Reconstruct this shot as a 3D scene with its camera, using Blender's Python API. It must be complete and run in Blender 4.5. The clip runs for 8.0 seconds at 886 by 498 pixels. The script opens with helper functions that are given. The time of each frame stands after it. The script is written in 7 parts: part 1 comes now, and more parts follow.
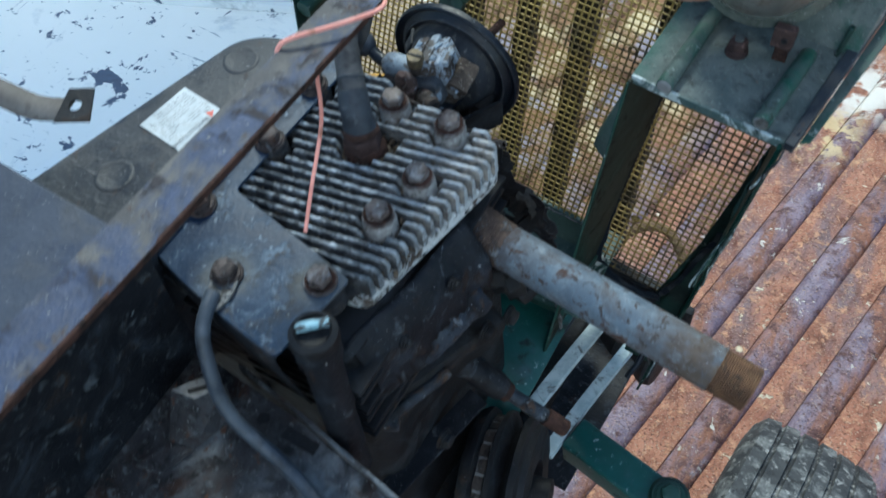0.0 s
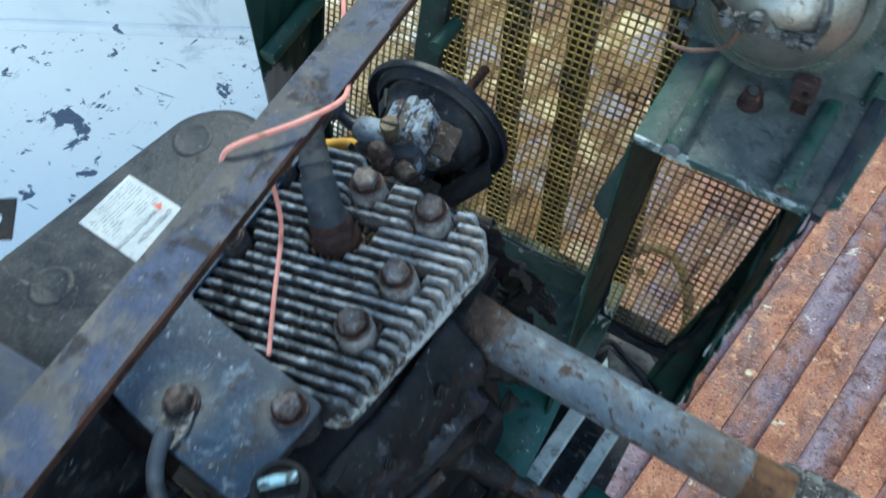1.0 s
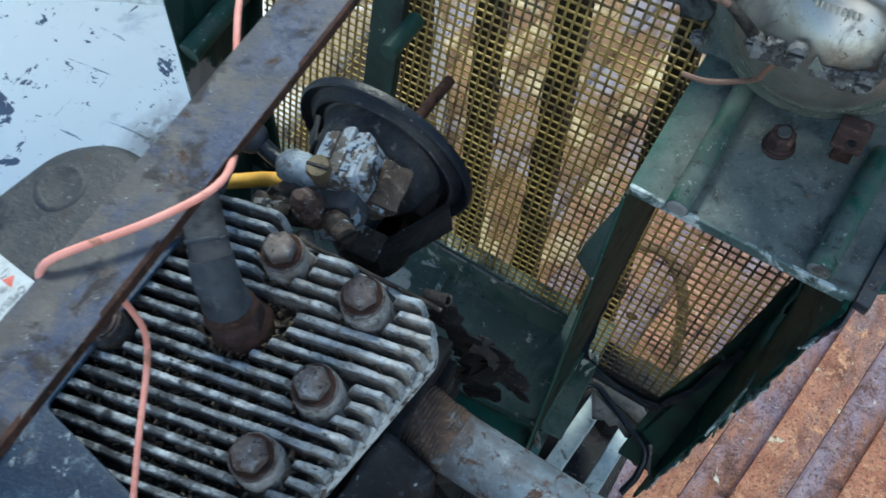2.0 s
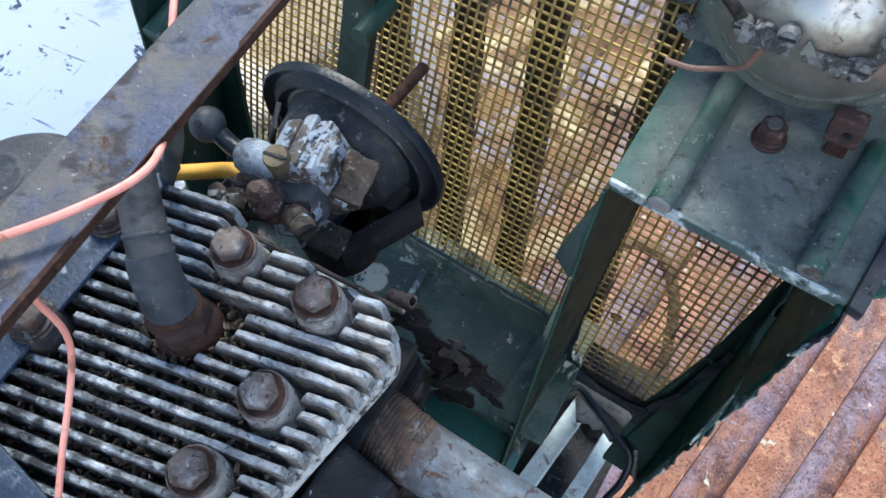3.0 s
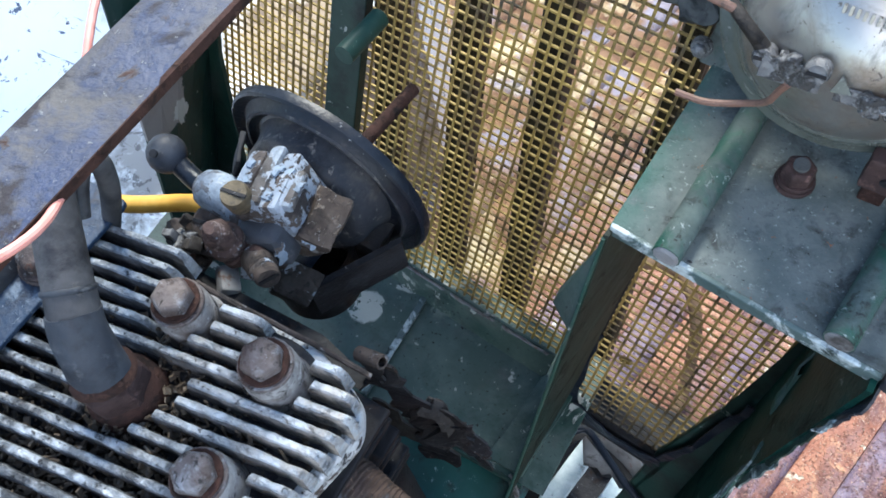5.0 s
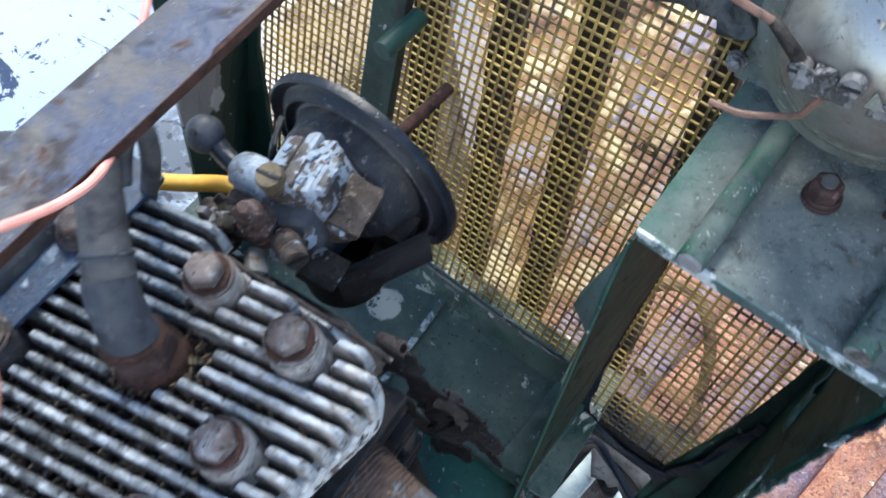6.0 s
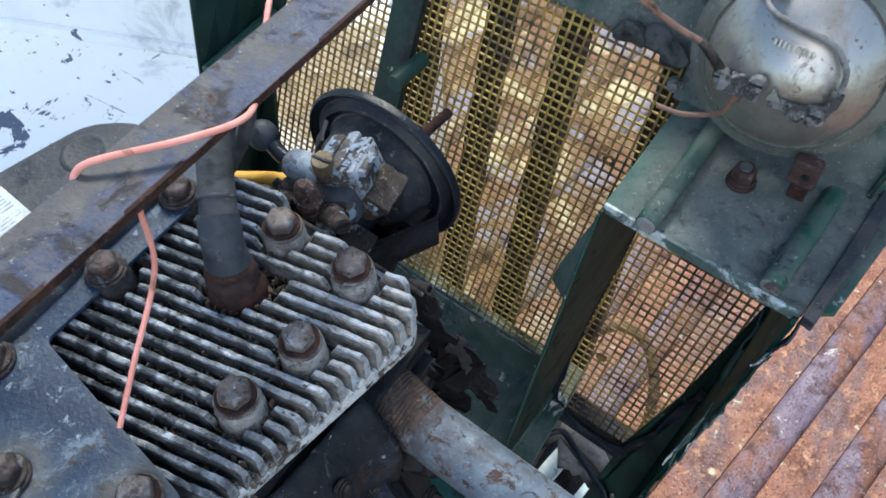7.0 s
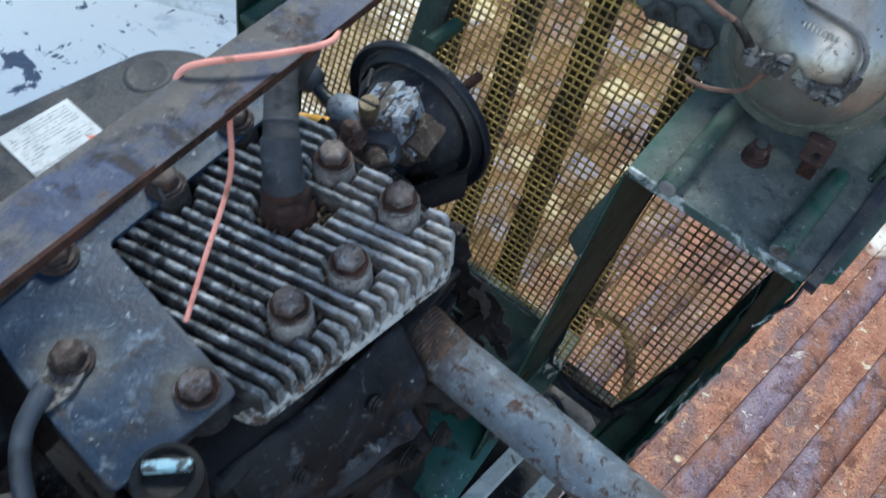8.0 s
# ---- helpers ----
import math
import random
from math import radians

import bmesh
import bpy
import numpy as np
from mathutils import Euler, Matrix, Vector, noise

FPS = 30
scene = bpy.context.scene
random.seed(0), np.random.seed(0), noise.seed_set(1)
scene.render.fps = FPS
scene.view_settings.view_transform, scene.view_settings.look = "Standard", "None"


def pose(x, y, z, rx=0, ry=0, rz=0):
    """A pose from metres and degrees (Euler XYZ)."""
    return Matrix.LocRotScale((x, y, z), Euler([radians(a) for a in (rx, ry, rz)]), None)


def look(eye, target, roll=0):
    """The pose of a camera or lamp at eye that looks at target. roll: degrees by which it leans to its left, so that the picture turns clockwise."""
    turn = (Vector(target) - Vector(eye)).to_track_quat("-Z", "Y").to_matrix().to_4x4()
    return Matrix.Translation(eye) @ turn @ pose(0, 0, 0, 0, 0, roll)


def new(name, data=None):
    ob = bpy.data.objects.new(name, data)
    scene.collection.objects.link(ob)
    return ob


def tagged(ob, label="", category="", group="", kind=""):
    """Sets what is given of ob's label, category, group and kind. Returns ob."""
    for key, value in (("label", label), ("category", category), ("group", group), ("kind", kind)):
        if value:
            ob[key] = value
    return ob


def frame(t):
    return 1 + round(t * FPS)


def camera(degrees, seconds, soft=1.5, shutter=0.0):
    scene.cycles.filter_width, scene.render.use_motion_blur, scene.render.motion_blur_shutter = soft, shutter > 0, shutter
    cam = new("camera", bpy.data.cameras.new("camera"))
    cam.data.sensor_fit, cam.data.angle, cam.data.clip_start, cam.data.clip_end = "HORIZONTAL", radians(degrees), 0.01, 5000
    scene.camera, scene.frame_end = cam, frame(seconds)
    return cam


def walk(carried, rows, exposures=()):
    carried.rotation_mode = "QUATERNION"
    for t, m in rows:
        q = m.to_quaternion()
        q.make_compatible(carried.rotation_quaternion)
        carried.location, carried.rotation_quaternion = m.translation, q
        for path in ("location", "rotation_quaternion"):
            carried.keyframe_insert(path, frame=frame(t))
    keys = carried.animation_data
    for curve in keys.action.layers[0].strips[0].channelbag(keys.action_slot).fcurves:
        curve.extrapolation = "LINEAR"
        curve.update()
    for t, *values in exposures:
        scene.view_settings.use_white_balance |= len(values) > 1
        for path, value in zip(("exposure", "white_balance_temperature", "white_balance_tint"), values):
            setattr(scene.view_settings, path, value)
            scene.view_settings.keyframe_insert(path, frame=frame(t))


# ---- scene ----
cam = camera(54.0, 8.0, soft=1.6, shutter=0.4)
PATH = [
    (0, (0.225, -0.273, 1.252), (-0.452, 0.588, -0.421), -9.1),
    (0.2, (0.231, -0.309, 1.237), (-0.439, 0.605, -0.411), -7.7),
    (0.5, (0.227, -0.289, 1.247), (-0.427, 0.576, -0.433), -8.8),
    (1, (0.18, -0.186, 1.23), (-0.471, 0.653, -0.464), -11.2),
    (1.5, (0.139, -0.107, 1.19), (-0.468, 0.659, -0.555), -11.1),
    (2, (0.136, -0.068, 1.16), (-0.446, 0.678, -0.602), -10.5),
    (2.2, (0.139, -0.061, 1.148), (-0.427, 0.687, -0.618), -9.4),
    (3.5, (0.141, -0.047, 1.13), (-0.436, 0.686, -0.639), -10.2),
    (4, (0.143, -0.043, 1.12), (-0.443, 0.686, -0.648), -10.2),
    (4.5, (0.139, -0.022, 1.108), (-0.464, 0.697, -0.659), -11.0),
    (5.8, (0.135, 0.012, 1.095), (-0.531, 0.685, -0.667), -12.6),
    (6, (0.138, -0.014, 1.101), (-0.533, 0.696, -0.644), -10.2),
    (6.5, (0.16, -0.078, 1.132), (-0.505, 0.738, -0.569), -6.6),
    (7, (0.172, -0.129, 1.16), (-0.483, 0.822, -0.473), -2.5),
    (7.5, (0.165, -0.149, 1.169), (-0.462, 0.857, -0.442), 1.2),
    (8, (0.163, -0.187, 1.167), (-0.421, 0.806, -0.468), 5.4),
]
EXPOSURES = [(0, 0.91, 5900, -7), (0.5, 1.06, 5900, -7), (1, 1.06, 5900, -9), (1.5, 0.96, 5900, -9), (2, 0.96, 6100, -6), (3.5, 1.71, 6300, 6), (4.5, 1.76, 6250, 4), (6, 1.76, 6300, 5), (6.5, 1.76, 6350, 5), (7, 1.26, 6400, 3), (7.5, 1.01, 6350, 1), (8, 0.96, 6200, 0)]
walk(cam, [(t, look(eye, target, roll)) for t, eye, target, roll in PATH], EXPOSURES)

# ---- world and light ----
world = bpy.data.worlds.new("world")
scene.world = world
world.use_nodes = True
wn = world.node_tree.nodes
wbg = wn["Background"]
sky = wn.new("ShaderNodeTexSky")
sky.sky_type = 'NISHITA'
sky.sun_disc = False
sky.sun_elevation = radians(48)
sky.sun_rotation = radians(150)
world.node_tree.links.new(sky.outputs[0], wbg.inputs[0])
wbg.inputs[1].default_value = 0.138
sun = new("sun", bpy.data.lights.new("sun", 'SUN'))
sun.data.energy = 2.3
sun.data.angle = radians(15)
sun.data.color = (1.0, 0.95, 0.88)
sun.matrix_world = look((-0.9, 1.6, 2.6), (0, 0, 0.6))


# ---- material helpers ----
def socket(nt, kind, **ins):
    n = nt.nodes.new(kind)
    for k, v in ins.items():
        n.inputs[k.replace("_", " ")].default_value = v
    return n


def ramp(nt, fac, stops):
    r = nt.nodes.new("ShaderNodeValToRGB")
    els = r.color_ramp.elements
    while len(els) < len(stops):
        els.new(0.5)
    for e, (p, c) in zip(els, stops):
        e.position = p
        e.color = (*c, 1) if len(c) == 3 else (c[0], c[0], c[0], 1)
    nt.links.new(fac, r.inputs[0])
    return r.outputs[0]


def coords(nt, stretch=(1, 1, 1)):
    tc = nt.nodes.new("ShaderNodeTexCoord")
    mp = nt.nodes.new("ShaderNodeMapping")
    mp.inputs["Scale"].default_value = stretch
    nt.links.new(tc.outputs["Object"], mp.inputs[0])
    return mp.outputs[0]


def noise_at(nt, vec, scale, detail=5, rough=0.6, dist=0.0):
    n = socket(nt, "ShaderNodeTexNoise", Scale=scale, Detail=detail, Roughness=rough, Distortion=dist)
    nt.links.new(vec, n.inputs["Vector"])
    return n.outputs[0]


def mix(nt, fac, a, b):
    m = nt.nodes.new("ShaderNodeMix")
    m.data_type = 'RGBA'
    for key, v in ((0, fac), (6, a), (7, b)):
        if isinstance(v, (tuple, float, int)):
            m.inputs[key].default_value = (*v, 1) if isinstance(v, tuple) else v
        else:
            nt.links.new(v, m.inputs[key])
    return m.outputs[2]


def surface(name, base, base2, rough=0.6, metal=0.0, scale=30.0, layers=(), bump=0.25, bump_scale=300.0,
            stretch=(1, 1, 1), rough2=None, spec=0.4, bump_dist=0.001):
    """Two-tone base with layered patches: each layer is (colour, noise scale, from, to, roughness, metal, stretch)."""
    m = bpy.data.materials.new(name)
    m.use_nodes = True
    nt = m.node_tree
    bsdf = nt.nodes["Principled BSDF"]
    vec = coords(nt, stretch)
    f0 = ramp(nt, noise_at(nt, vec, scale, 6, 0.65), [(0.40, (0,)), (0.60, (1,))])
    col = mix(nt, f0, base, base2)
    ro = mix(nt, f0, (rough,) * 3, ((rough2 if rough2 is not None else rough),) * 3)
    me = None
    height = noise_at(nt, vec, bump_scale, 4, 0.6)
    for lay in layers:
        c, sc, a, b, r = lay[:5]
        a, b = 0.5 + (a - 0.5) * 0.66, 0.5 + (b - 0.5) * 0.66
        lm = lay[5] if len(lay) > 5 else 0.0
        lv = coords(nt, lay[6]) if len(lay) > 6 else vec
        fac = ramp(nt, noise_at(nt, lv, sc, 8, 0.68, 0.4), [(a, (0,)), (b, (1,))])
        fine = ramp(nt, noise_at(nt, lv, sc * 7, 4, 0.6), [(0.2, (0.55,)), (0.8, (1.25,))])
        tone = nt.nodes.new("ShaderNodeMix")
        tone.data_type, tone.blend_type = 'RGBA', 'MULTIPLY'
        tone.inputs[0].default_value = 1.0
        tone.inputs[6].default_value = (*c, 1)
        nt.links.new(fine, tone.inputs[7])
        col = mix(nt, fac, col, tone.outputs[2])
        ro = mix(nt, fac, ro, (r,) * 3)
        me = mix(nt, fac, me if me is not None else (metal,) * 3, (lm,) * 3)
        add = nt.nodes.new("ShaderNodeMath")
        add.operation = 'MULTIPLY_ADD'
        nt.links.new(fac, add.inputs[0])
        add.inputs[1].default_value = 0.6
        nt.links.new(height, add.inputs[2])
        height = add.outputs[0]
    bsdf.inputs["Specular IOR Level"].default_value = spec
    nt.links.new(col, bsdf.inputs["Base Color"])
    nt.links.new(ro, bsdf.inputs["Roughness"])
    if me is not None:
        nt.links.new(me, bsdf.inputs["Metallic"])
    else:
        bsdf.inputs["Metallic"].default_value = metal
    bp = socket(nt, "ShaderNodeBump", Strength=bump, Distance=bump_dist)
    nt.links.new(height, bp.inputs["Height"])
    nt.links.new(bp.outputs[0], bsdf.inputs["Normal"])
    return m


def stain_or_light(m, colour, place, stops, wobble=0.01, scale=60.0, along=None, rough=0.85, gate=None):
    """A stain or painted light of its own shape: round a place (distance) or along a direction, with a ragged edge."""
    nt = m.node_tree
    bsdf = nt.nodes["Principled BSDF"]
    tc = nt.nodes.new("ShaderNodeTexCoord")
    vm = nt.nodes.new("ShaderNodeVectorMath")
    nt.links.new(tc.outputs["Object"], vm.inputs[0])
    if along is None:
        vm.operation = 'DISTANCE'
        vm.inputs[1].default_value = place
    else:
        vm.operation = 'DOT_PRODUCT'
        vm.inputs[1].default_value = along
    ns = noise_at(nt, tc.outputs["Object"], scale, 6, 0.65)
    ad = nt.nodes.new("ShaderNodeMath")
    ad.operation = 'MULTIPLY_ADD'
    nt.links.new(ns, ad.inputs[0])
    ad.inputs[1].default_value = wobble * 2
    nt.links.new(vm.outputs["Value"], ad.inputs[2])
    rng = nt.nodes.new("ShaderNodeMapRange")
    rng.inputs["From Min"].default_value, rng.inputs["From Max"].default_value = stops[0][0], stops[-1][0]
    nt.links.new(ad.outputs[0], rng.inputs["Value"])
    span = stops[-1][0] - stops[0][0]
    fac = ramp(nt, rng.outputs[0], [((p - stops[0][0]) / span, (v,)) for p, v in stops])
    if gate:
        g = ramp(nt, noise_at(nt, tc.outputs["Object"], gate[0], 6, 0.62, 0.3), [(gate[1], (0,)), (gate[2], (1,))])
        mu = nt.nodes.new("ShaderNodeMath")
        mu.operation = 'MULTIPLY'
        nt.links.new(fac, mu.inputs[0])
        nt.links.new(g, mu.inputs[1])
        fac = mu.outputs[0]
    for key, val in (("Base Color", colour), ("Roughness", (rough,) * 3)):
        old = bsdf.inputs[key].links[0].from_socket
        nt.links.new(mix(nt, fac, old, val), bsdf.inputs[key])


M = {}
M["green"] = surface("dark_green_paint", (0.007, 0.027, 0.022), (0.013, 0.039, 0.031), 0.5, 0, 25,
                     [((0.045, 0.060, 0.055), 40, 0.54, 0.82, 0.8), ((0.33, 0.36, 0.33), 60, 0.73, 0.74, 0.8), ((0.004, 0.008, 0.008), 20, 0.52, 0.78, 0.6)], 0.25, 250, spec=0.3)
M["green_dull"] = surface("dusty_green_deck", (0.080, 0.098, 0.095), (0.115, 0.132, 0.128), 0.85, 0, 60,
                          [((0.014, 0.070, 0.050), 16, 0.60, 0.74, 0.5), ((0.055, 0.062, 0.061), 70, 0.54, 0.74, 0.8), ((0.22, 0.25, 0.245), 420, 0.66, 0.74, 0.8), ((0.020, 0.020, 0.020), 460, 0.715, 0.75, 0.8), ((0.20, 0.09, 0.05), 260, 0.745, 0.77, 0.9)], 0.4, 500, spec=0.2)
stain_or_light(M["green_dull"], (0.012, 0.075, 0.058), None, [(-0.075, 0.95), (-0.052, 0.85), (-0.040, 0.25), (-0.030, 0.0)], 0.008, 50.0, (1.0, 0.0, 0.0), rough=0.5, gate=(60, 0.34, 0.50))
M["green_bright"] = surface("worn_green_tube", (0.009, 0.052, 0.036), (0.014, 0.070, 0.048), 0.5, 0, 50,
                            [((0.070, 0.095, 0.088), 34, 0.44, 0.60, 0.85), ((0.30, 0.34, 0.33), 150, 0.66, 0.72, 0.8), ((0.02, 0.025, 0.022), 120, 0.62, 0.70, 0.8)], 0.5, 350, spec=0.3)
M["white"] = surface("chipped_white_paint", (0.93, 0.935, 0.90), (0.95, 0.95, 0.92), 0.45, 0, 6,
                     [((0.055, 0.085, 0.155), 17, 0.675, 0.690, 0.6, 0.0, (1, 1.1, 1)), ((0.07, 0.11, 0.18), 48, 0.70, 0.715, 0.6, 0.0, (0.9, 1.2, 1)), ((0.24, 0.29, 0.36), 70, 0.735, 0.745, 0.6, 0.0, (0.12, 1.6, 1)), ((0.24, 0.29, 0.36), 70, 0.74, 0.75, 0.6, 0.0, (1.6, 0.14, 1)), ((0.66, 0.70, 0.72), 9, 0.66, 0.84, 0.5)], 0.1, 40, spec=1.0)
stain_or_light(M["white"], (0.30, 0.26, 0.225), (0.43, 0.11, 0.385), [(0.0, 0.95), (0.15, 0.85), (0.20, 0.0)], 0.04, 12.0, gate=(30, 0.36, 0.50))
stain_or_light(M["white"], (0.10, 0.085, 0.075), (0.43, 0.11, 0.385), [(0.0, 0.9), (0.15, 0.7), (0.19, 0.0)], 0.04, 12.0, gate=(70, 0.56, 0.60))
stain_or_light(M["white"], (0.27, 0.175, 0.085), (0.42, 0.38, 0.385), [(0.0, 0.95), (0.13, 0.92), (0.18, 0.0)], 0.03, 14.0, gate=(22, 0.34, 0.46))
stain_or_light(M["white"], (0.12, 0.075, 0.045), (0.42, 0.38, 0.385), [(0.0, 0.9), (0.12, 0.85), (0.17, 0.0)], 0.03, 14.0, gate=(34, 0.52, 0.58))
M["dirty_side"] = surface("grimy_tan_paint", (0.20, 0.155, 0.105), (0.30, 0.24, 0.17), 0.7, 0, 14,
                          [((0.42, 0.39, 0.34), 20, 0.56, 0.70, 0.7), ((0.11, 0.075, 0.045), 26, 0.52, 0.70, 0.9)], 0.3, 80, spec=0.2)
M["white_wall"] = surface("white_painted_wall", (0.70, 0.74, 0.77), (0.78, 0.81, 0.83), 0.4, 0, 5,
                          [((0.10, 0.14, 0.2), 30, 0.73, 0.745, 0.6, 0.0, (1, 0.6, 0.5)), ((0.4, 0.44, 0.47), 12, 0.6, 0.8, 0.5)], 0.1, 30)
M["bar"] = surface("rusty_blue_bar_paint", (0.060, 0.056, 0.058), (0.105, 0.097, 0.092), 0.7, 0, 26,
                   [((0.026, 0.038, 0.082), 20, 0.45, 0.60, 0.55, 0.0, (1, 0.7, 1)), ((0.036, 0.052, 0.110), 34, 0.54, 0.70, 0.55), ((0.027, 0.022, 0.026), 48, 0.57, 0.70, 0.75), ((0.20, 0.19, 0.18), 60, 0.63, 0.78, 0.8), ((0.060, 0.032, 0.025), 60, 0.66, 0.76, 0.9), ((0.28, 0.28, 0.28), 300, 0.68, 0.76, 0.8)], 0.6, 400, spec=0.4)
M["dash"] = surface("faded_blue_steel_panel", (0.026, 0.033, 0.052), (0.044, 0.052, 0.075), 0.6, 0, 16,
                    [((0.060, 0.062, 0.072), 20, 0.52, 0.76, 0.7), ((0.020, 0.030, 0.062), 18, 0.54, 0.74, 0.5), ((0.085, 0.038, 0.024), 14, 0.70, 0.80, 0.9), ((0.20, 0.21, 0.22), 300, 0.70, 0.76, 0.8)], 0.4, 300, spec=0.35)
M["rust"] = surface("dark_rust", (0.030, 0.0155, 0.0125), (0.056, 0.028, 0.022), 0.9, 0, 70,
                    [((0.016, 0.011, 0.010), 90, 0.48, 0.70, 0.9), ((0.095, 0.050, 0.036), 220, 0.58, 0.74, 0.9)], 0.7, 500, spec=0.2)
M["bolt"] = surface("rusty_bolt_steel", (0.075, 0.058, 0.054), (0.13, 0.108, 0.104), 0.55, 0.15, 110,
                    [((0.050, 0.029, 0.023), 100, 0.48, 0.70, 0.85), ((0.25, 0.255, 0.275), 80, 0.56, 0.78, 0.45, 0.3), ((0.020, 0.017, 0.016), 260, 0.58, 0.72, 0.85), ((0.30, 0.31, 0.33), 420, 0.66, 0.76, 0.6)], 0.3, 600)
M["bolt_dark"] = surface("oily_rusted_bolt", (0.040, 0.029, 0.027), (0.072, 0.055, 0.052), 0.55, 0.1, 110,
                         [((0.020, 0.014, 0.013), 90, 0.48, 0.66, 0.8), ((0.20, 0.20, 0.215), 90, 0.62, 0.78, 0.5, 0.2), ((0.09, 0.045, 0.032), 70, 0.60, 0.72, 0.9), ((0.28, 0.29, 0.30), 380, 0.72, 0.77, 0.7)], 0.7, 450, spec=0.35)
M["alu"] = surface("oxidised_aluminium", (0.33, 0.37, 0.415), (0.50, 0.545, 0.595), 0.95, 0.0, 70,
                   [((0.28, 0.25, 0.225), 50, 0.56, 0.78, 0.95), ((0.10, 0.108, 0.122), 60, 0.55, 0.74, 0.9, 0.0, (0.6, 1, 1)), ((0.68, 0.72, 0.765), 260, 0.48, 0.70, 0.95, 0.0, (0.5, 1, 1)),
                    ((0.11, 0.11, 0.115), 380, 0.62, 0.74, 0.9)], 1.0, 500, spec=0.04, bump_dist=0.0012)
# Fin flanks: a darker colour than the fin tops.
M["fin_side"] = surface("dark_fin_flank", (0.095, 0.100, 0.110), (0.170, 0.176, 0.188), 0.95, 0.0, 70,
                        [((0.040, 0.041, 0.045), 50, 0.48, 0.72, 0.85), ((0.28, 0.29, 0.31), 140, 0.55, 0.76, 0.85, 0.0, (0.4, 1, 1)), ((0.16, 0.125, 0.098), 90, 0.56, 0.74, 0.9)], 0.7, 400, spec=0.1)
# Fins tinted darker towards -x, -y: soot plus how light strikes them.
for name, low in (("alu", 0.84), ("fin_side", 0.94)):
    stain_or_light(M[name], (0.022, 0.024, 0.029), None, [(-0.060, 0.98), (0.020, low), (0.060, low * 0.66), (0.105, 0.14), (0.14, 0.0)], 0.035, 70.0, (0.75, 0.66, 0.0), gate=(85, 0.35, 0.55))
    stain_or_light(M[name], (0.42, 0.385, 0.345), None, [(0.060, 0.0), (0.100, 0.45), (0.140, 0.75)], 0.030, 60.0, (0.75, 0.66, 0.0), gate=(150, 0.40, 0.60))
# Near-black for the head's floor and the bosses below the cover.
M["cast_dark"] = surface("dark_casting", (0.0170, 0.0170, 0.0204), (0.0374, 0.0374, 0.0408), 0.85, 0.0, 80,
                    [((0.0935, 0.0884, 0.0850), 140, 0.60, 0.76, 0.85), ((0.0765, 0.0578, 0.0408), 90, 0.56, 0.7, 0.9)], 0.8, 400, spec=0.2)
M["black"] = surface("worn_black_enamel", (0.014, 0.016, 0.022), (0.028, 0.032, 0.040), 0.5, 0, 30,
                     [((0.060, 0.060, 0.062), 24, 0.54, 0.70, 0.7), ((0.08, 0.055, 0.04), 60, 0.68, 0.75, 0.8), ((0.30, 0.31, 0.33), 420, 0.72, 0.76, 0.7)], 0.35, 350, spec=0.3)
M["shroud"] = surface("dusty_black_shroud", (0.021, 0.023, 0.029), (0.040, 0.041, 0.046), 0.55, 0, 26,
                      [((0.009, 0.012, 0.020), 26, 0.48, 0.66, 0.45), ((0.078, 0.076, 0.078), 40, 0.54, 0.80, 0.8), ((0.07, 0.045, 0.034), 60, 0.64, 0.78, 0.9), ((0.12, 0.12, 0.125), 110, 0.66, 0.76, 0.7, 0.0, (0.3, 1.5, 1)), ((0.28, 0.28, 0.28), 500, 0.70, 0.76, 0.8)], 0.45, 350, spec=0.35)
M["plate"] = surface("scuffed_blue_black_plate", (0.006, 0.0165, 0.040), (0.013, 0.031, 0.064), 0.5, 0.05, 26,
                     [((0.040, 0.066, 0.112), 18, 0.48, 0.80, 0.5), ((0.010, 0.012, 0.018), 26, 0.56, 0.74, 0.6), ((0.050, 0.044, 0.042), 50, 0.60, 0.78, 0.8), ((0.100, 0.135, 0.185), 55, 0.60, 0.74, 0.6), ((0.20, 0.24, 0.29), 130, 0.67, 0.76, 0.6), ((0.34, 0.38, 0.42), 480, 0.72, 0.76, 0.6)], 0.4, 350, spec=0.35)
M["grease"] = surface("greasy_engine_black", (0.005, 0.005, 0.0065), (0.012, 0.0125, 0.015), 0.6, 0, 40,
                      [((0.030, 0.033, 0.039), 30, 0.54, 0.78, 0.65), ((0.040, 0.027, 0.021), 50, 0.62, 0.76, 0.9), ((0.2, 0.2, 0.2), 420, 0.735, 0.78, 0.8)], 0.7, 250, spec=0.25)
M["pipe"] = surface("weathered_steel_pipe", (0.082, 0.108, 0.142), (0.138, 0.178, 0.222), 0.5, 0.1, 40,
                    [((0.080, 0.066, 0.062), 18, 0.48, 0.70, 0.8), ((0.2237, 0.2675, 0.3113), 90, 0.56, 0.84, 0.5, 0.1), ((0.068, 0.040, 0.032), 44, 0.585, 0.66, 0.9), ((0.050, 0.040, 0.040), 160, 0.58, 0.68, 0.85), ((0.3761, 0.4199, 0.4527), 260, 0.70, 0.80, 0.6)], 0.5, 500)
stain_or_light(M["pipe"], (0.040, 0.022, 0.016), (-0.102, 0.004, 0.027), [(0.03, 1.0), (0.055, 0.9), (0.080, 0.4), (0.13, 0.0)], 0.025, 70.0, gate=(100, 0.36, 0.54))
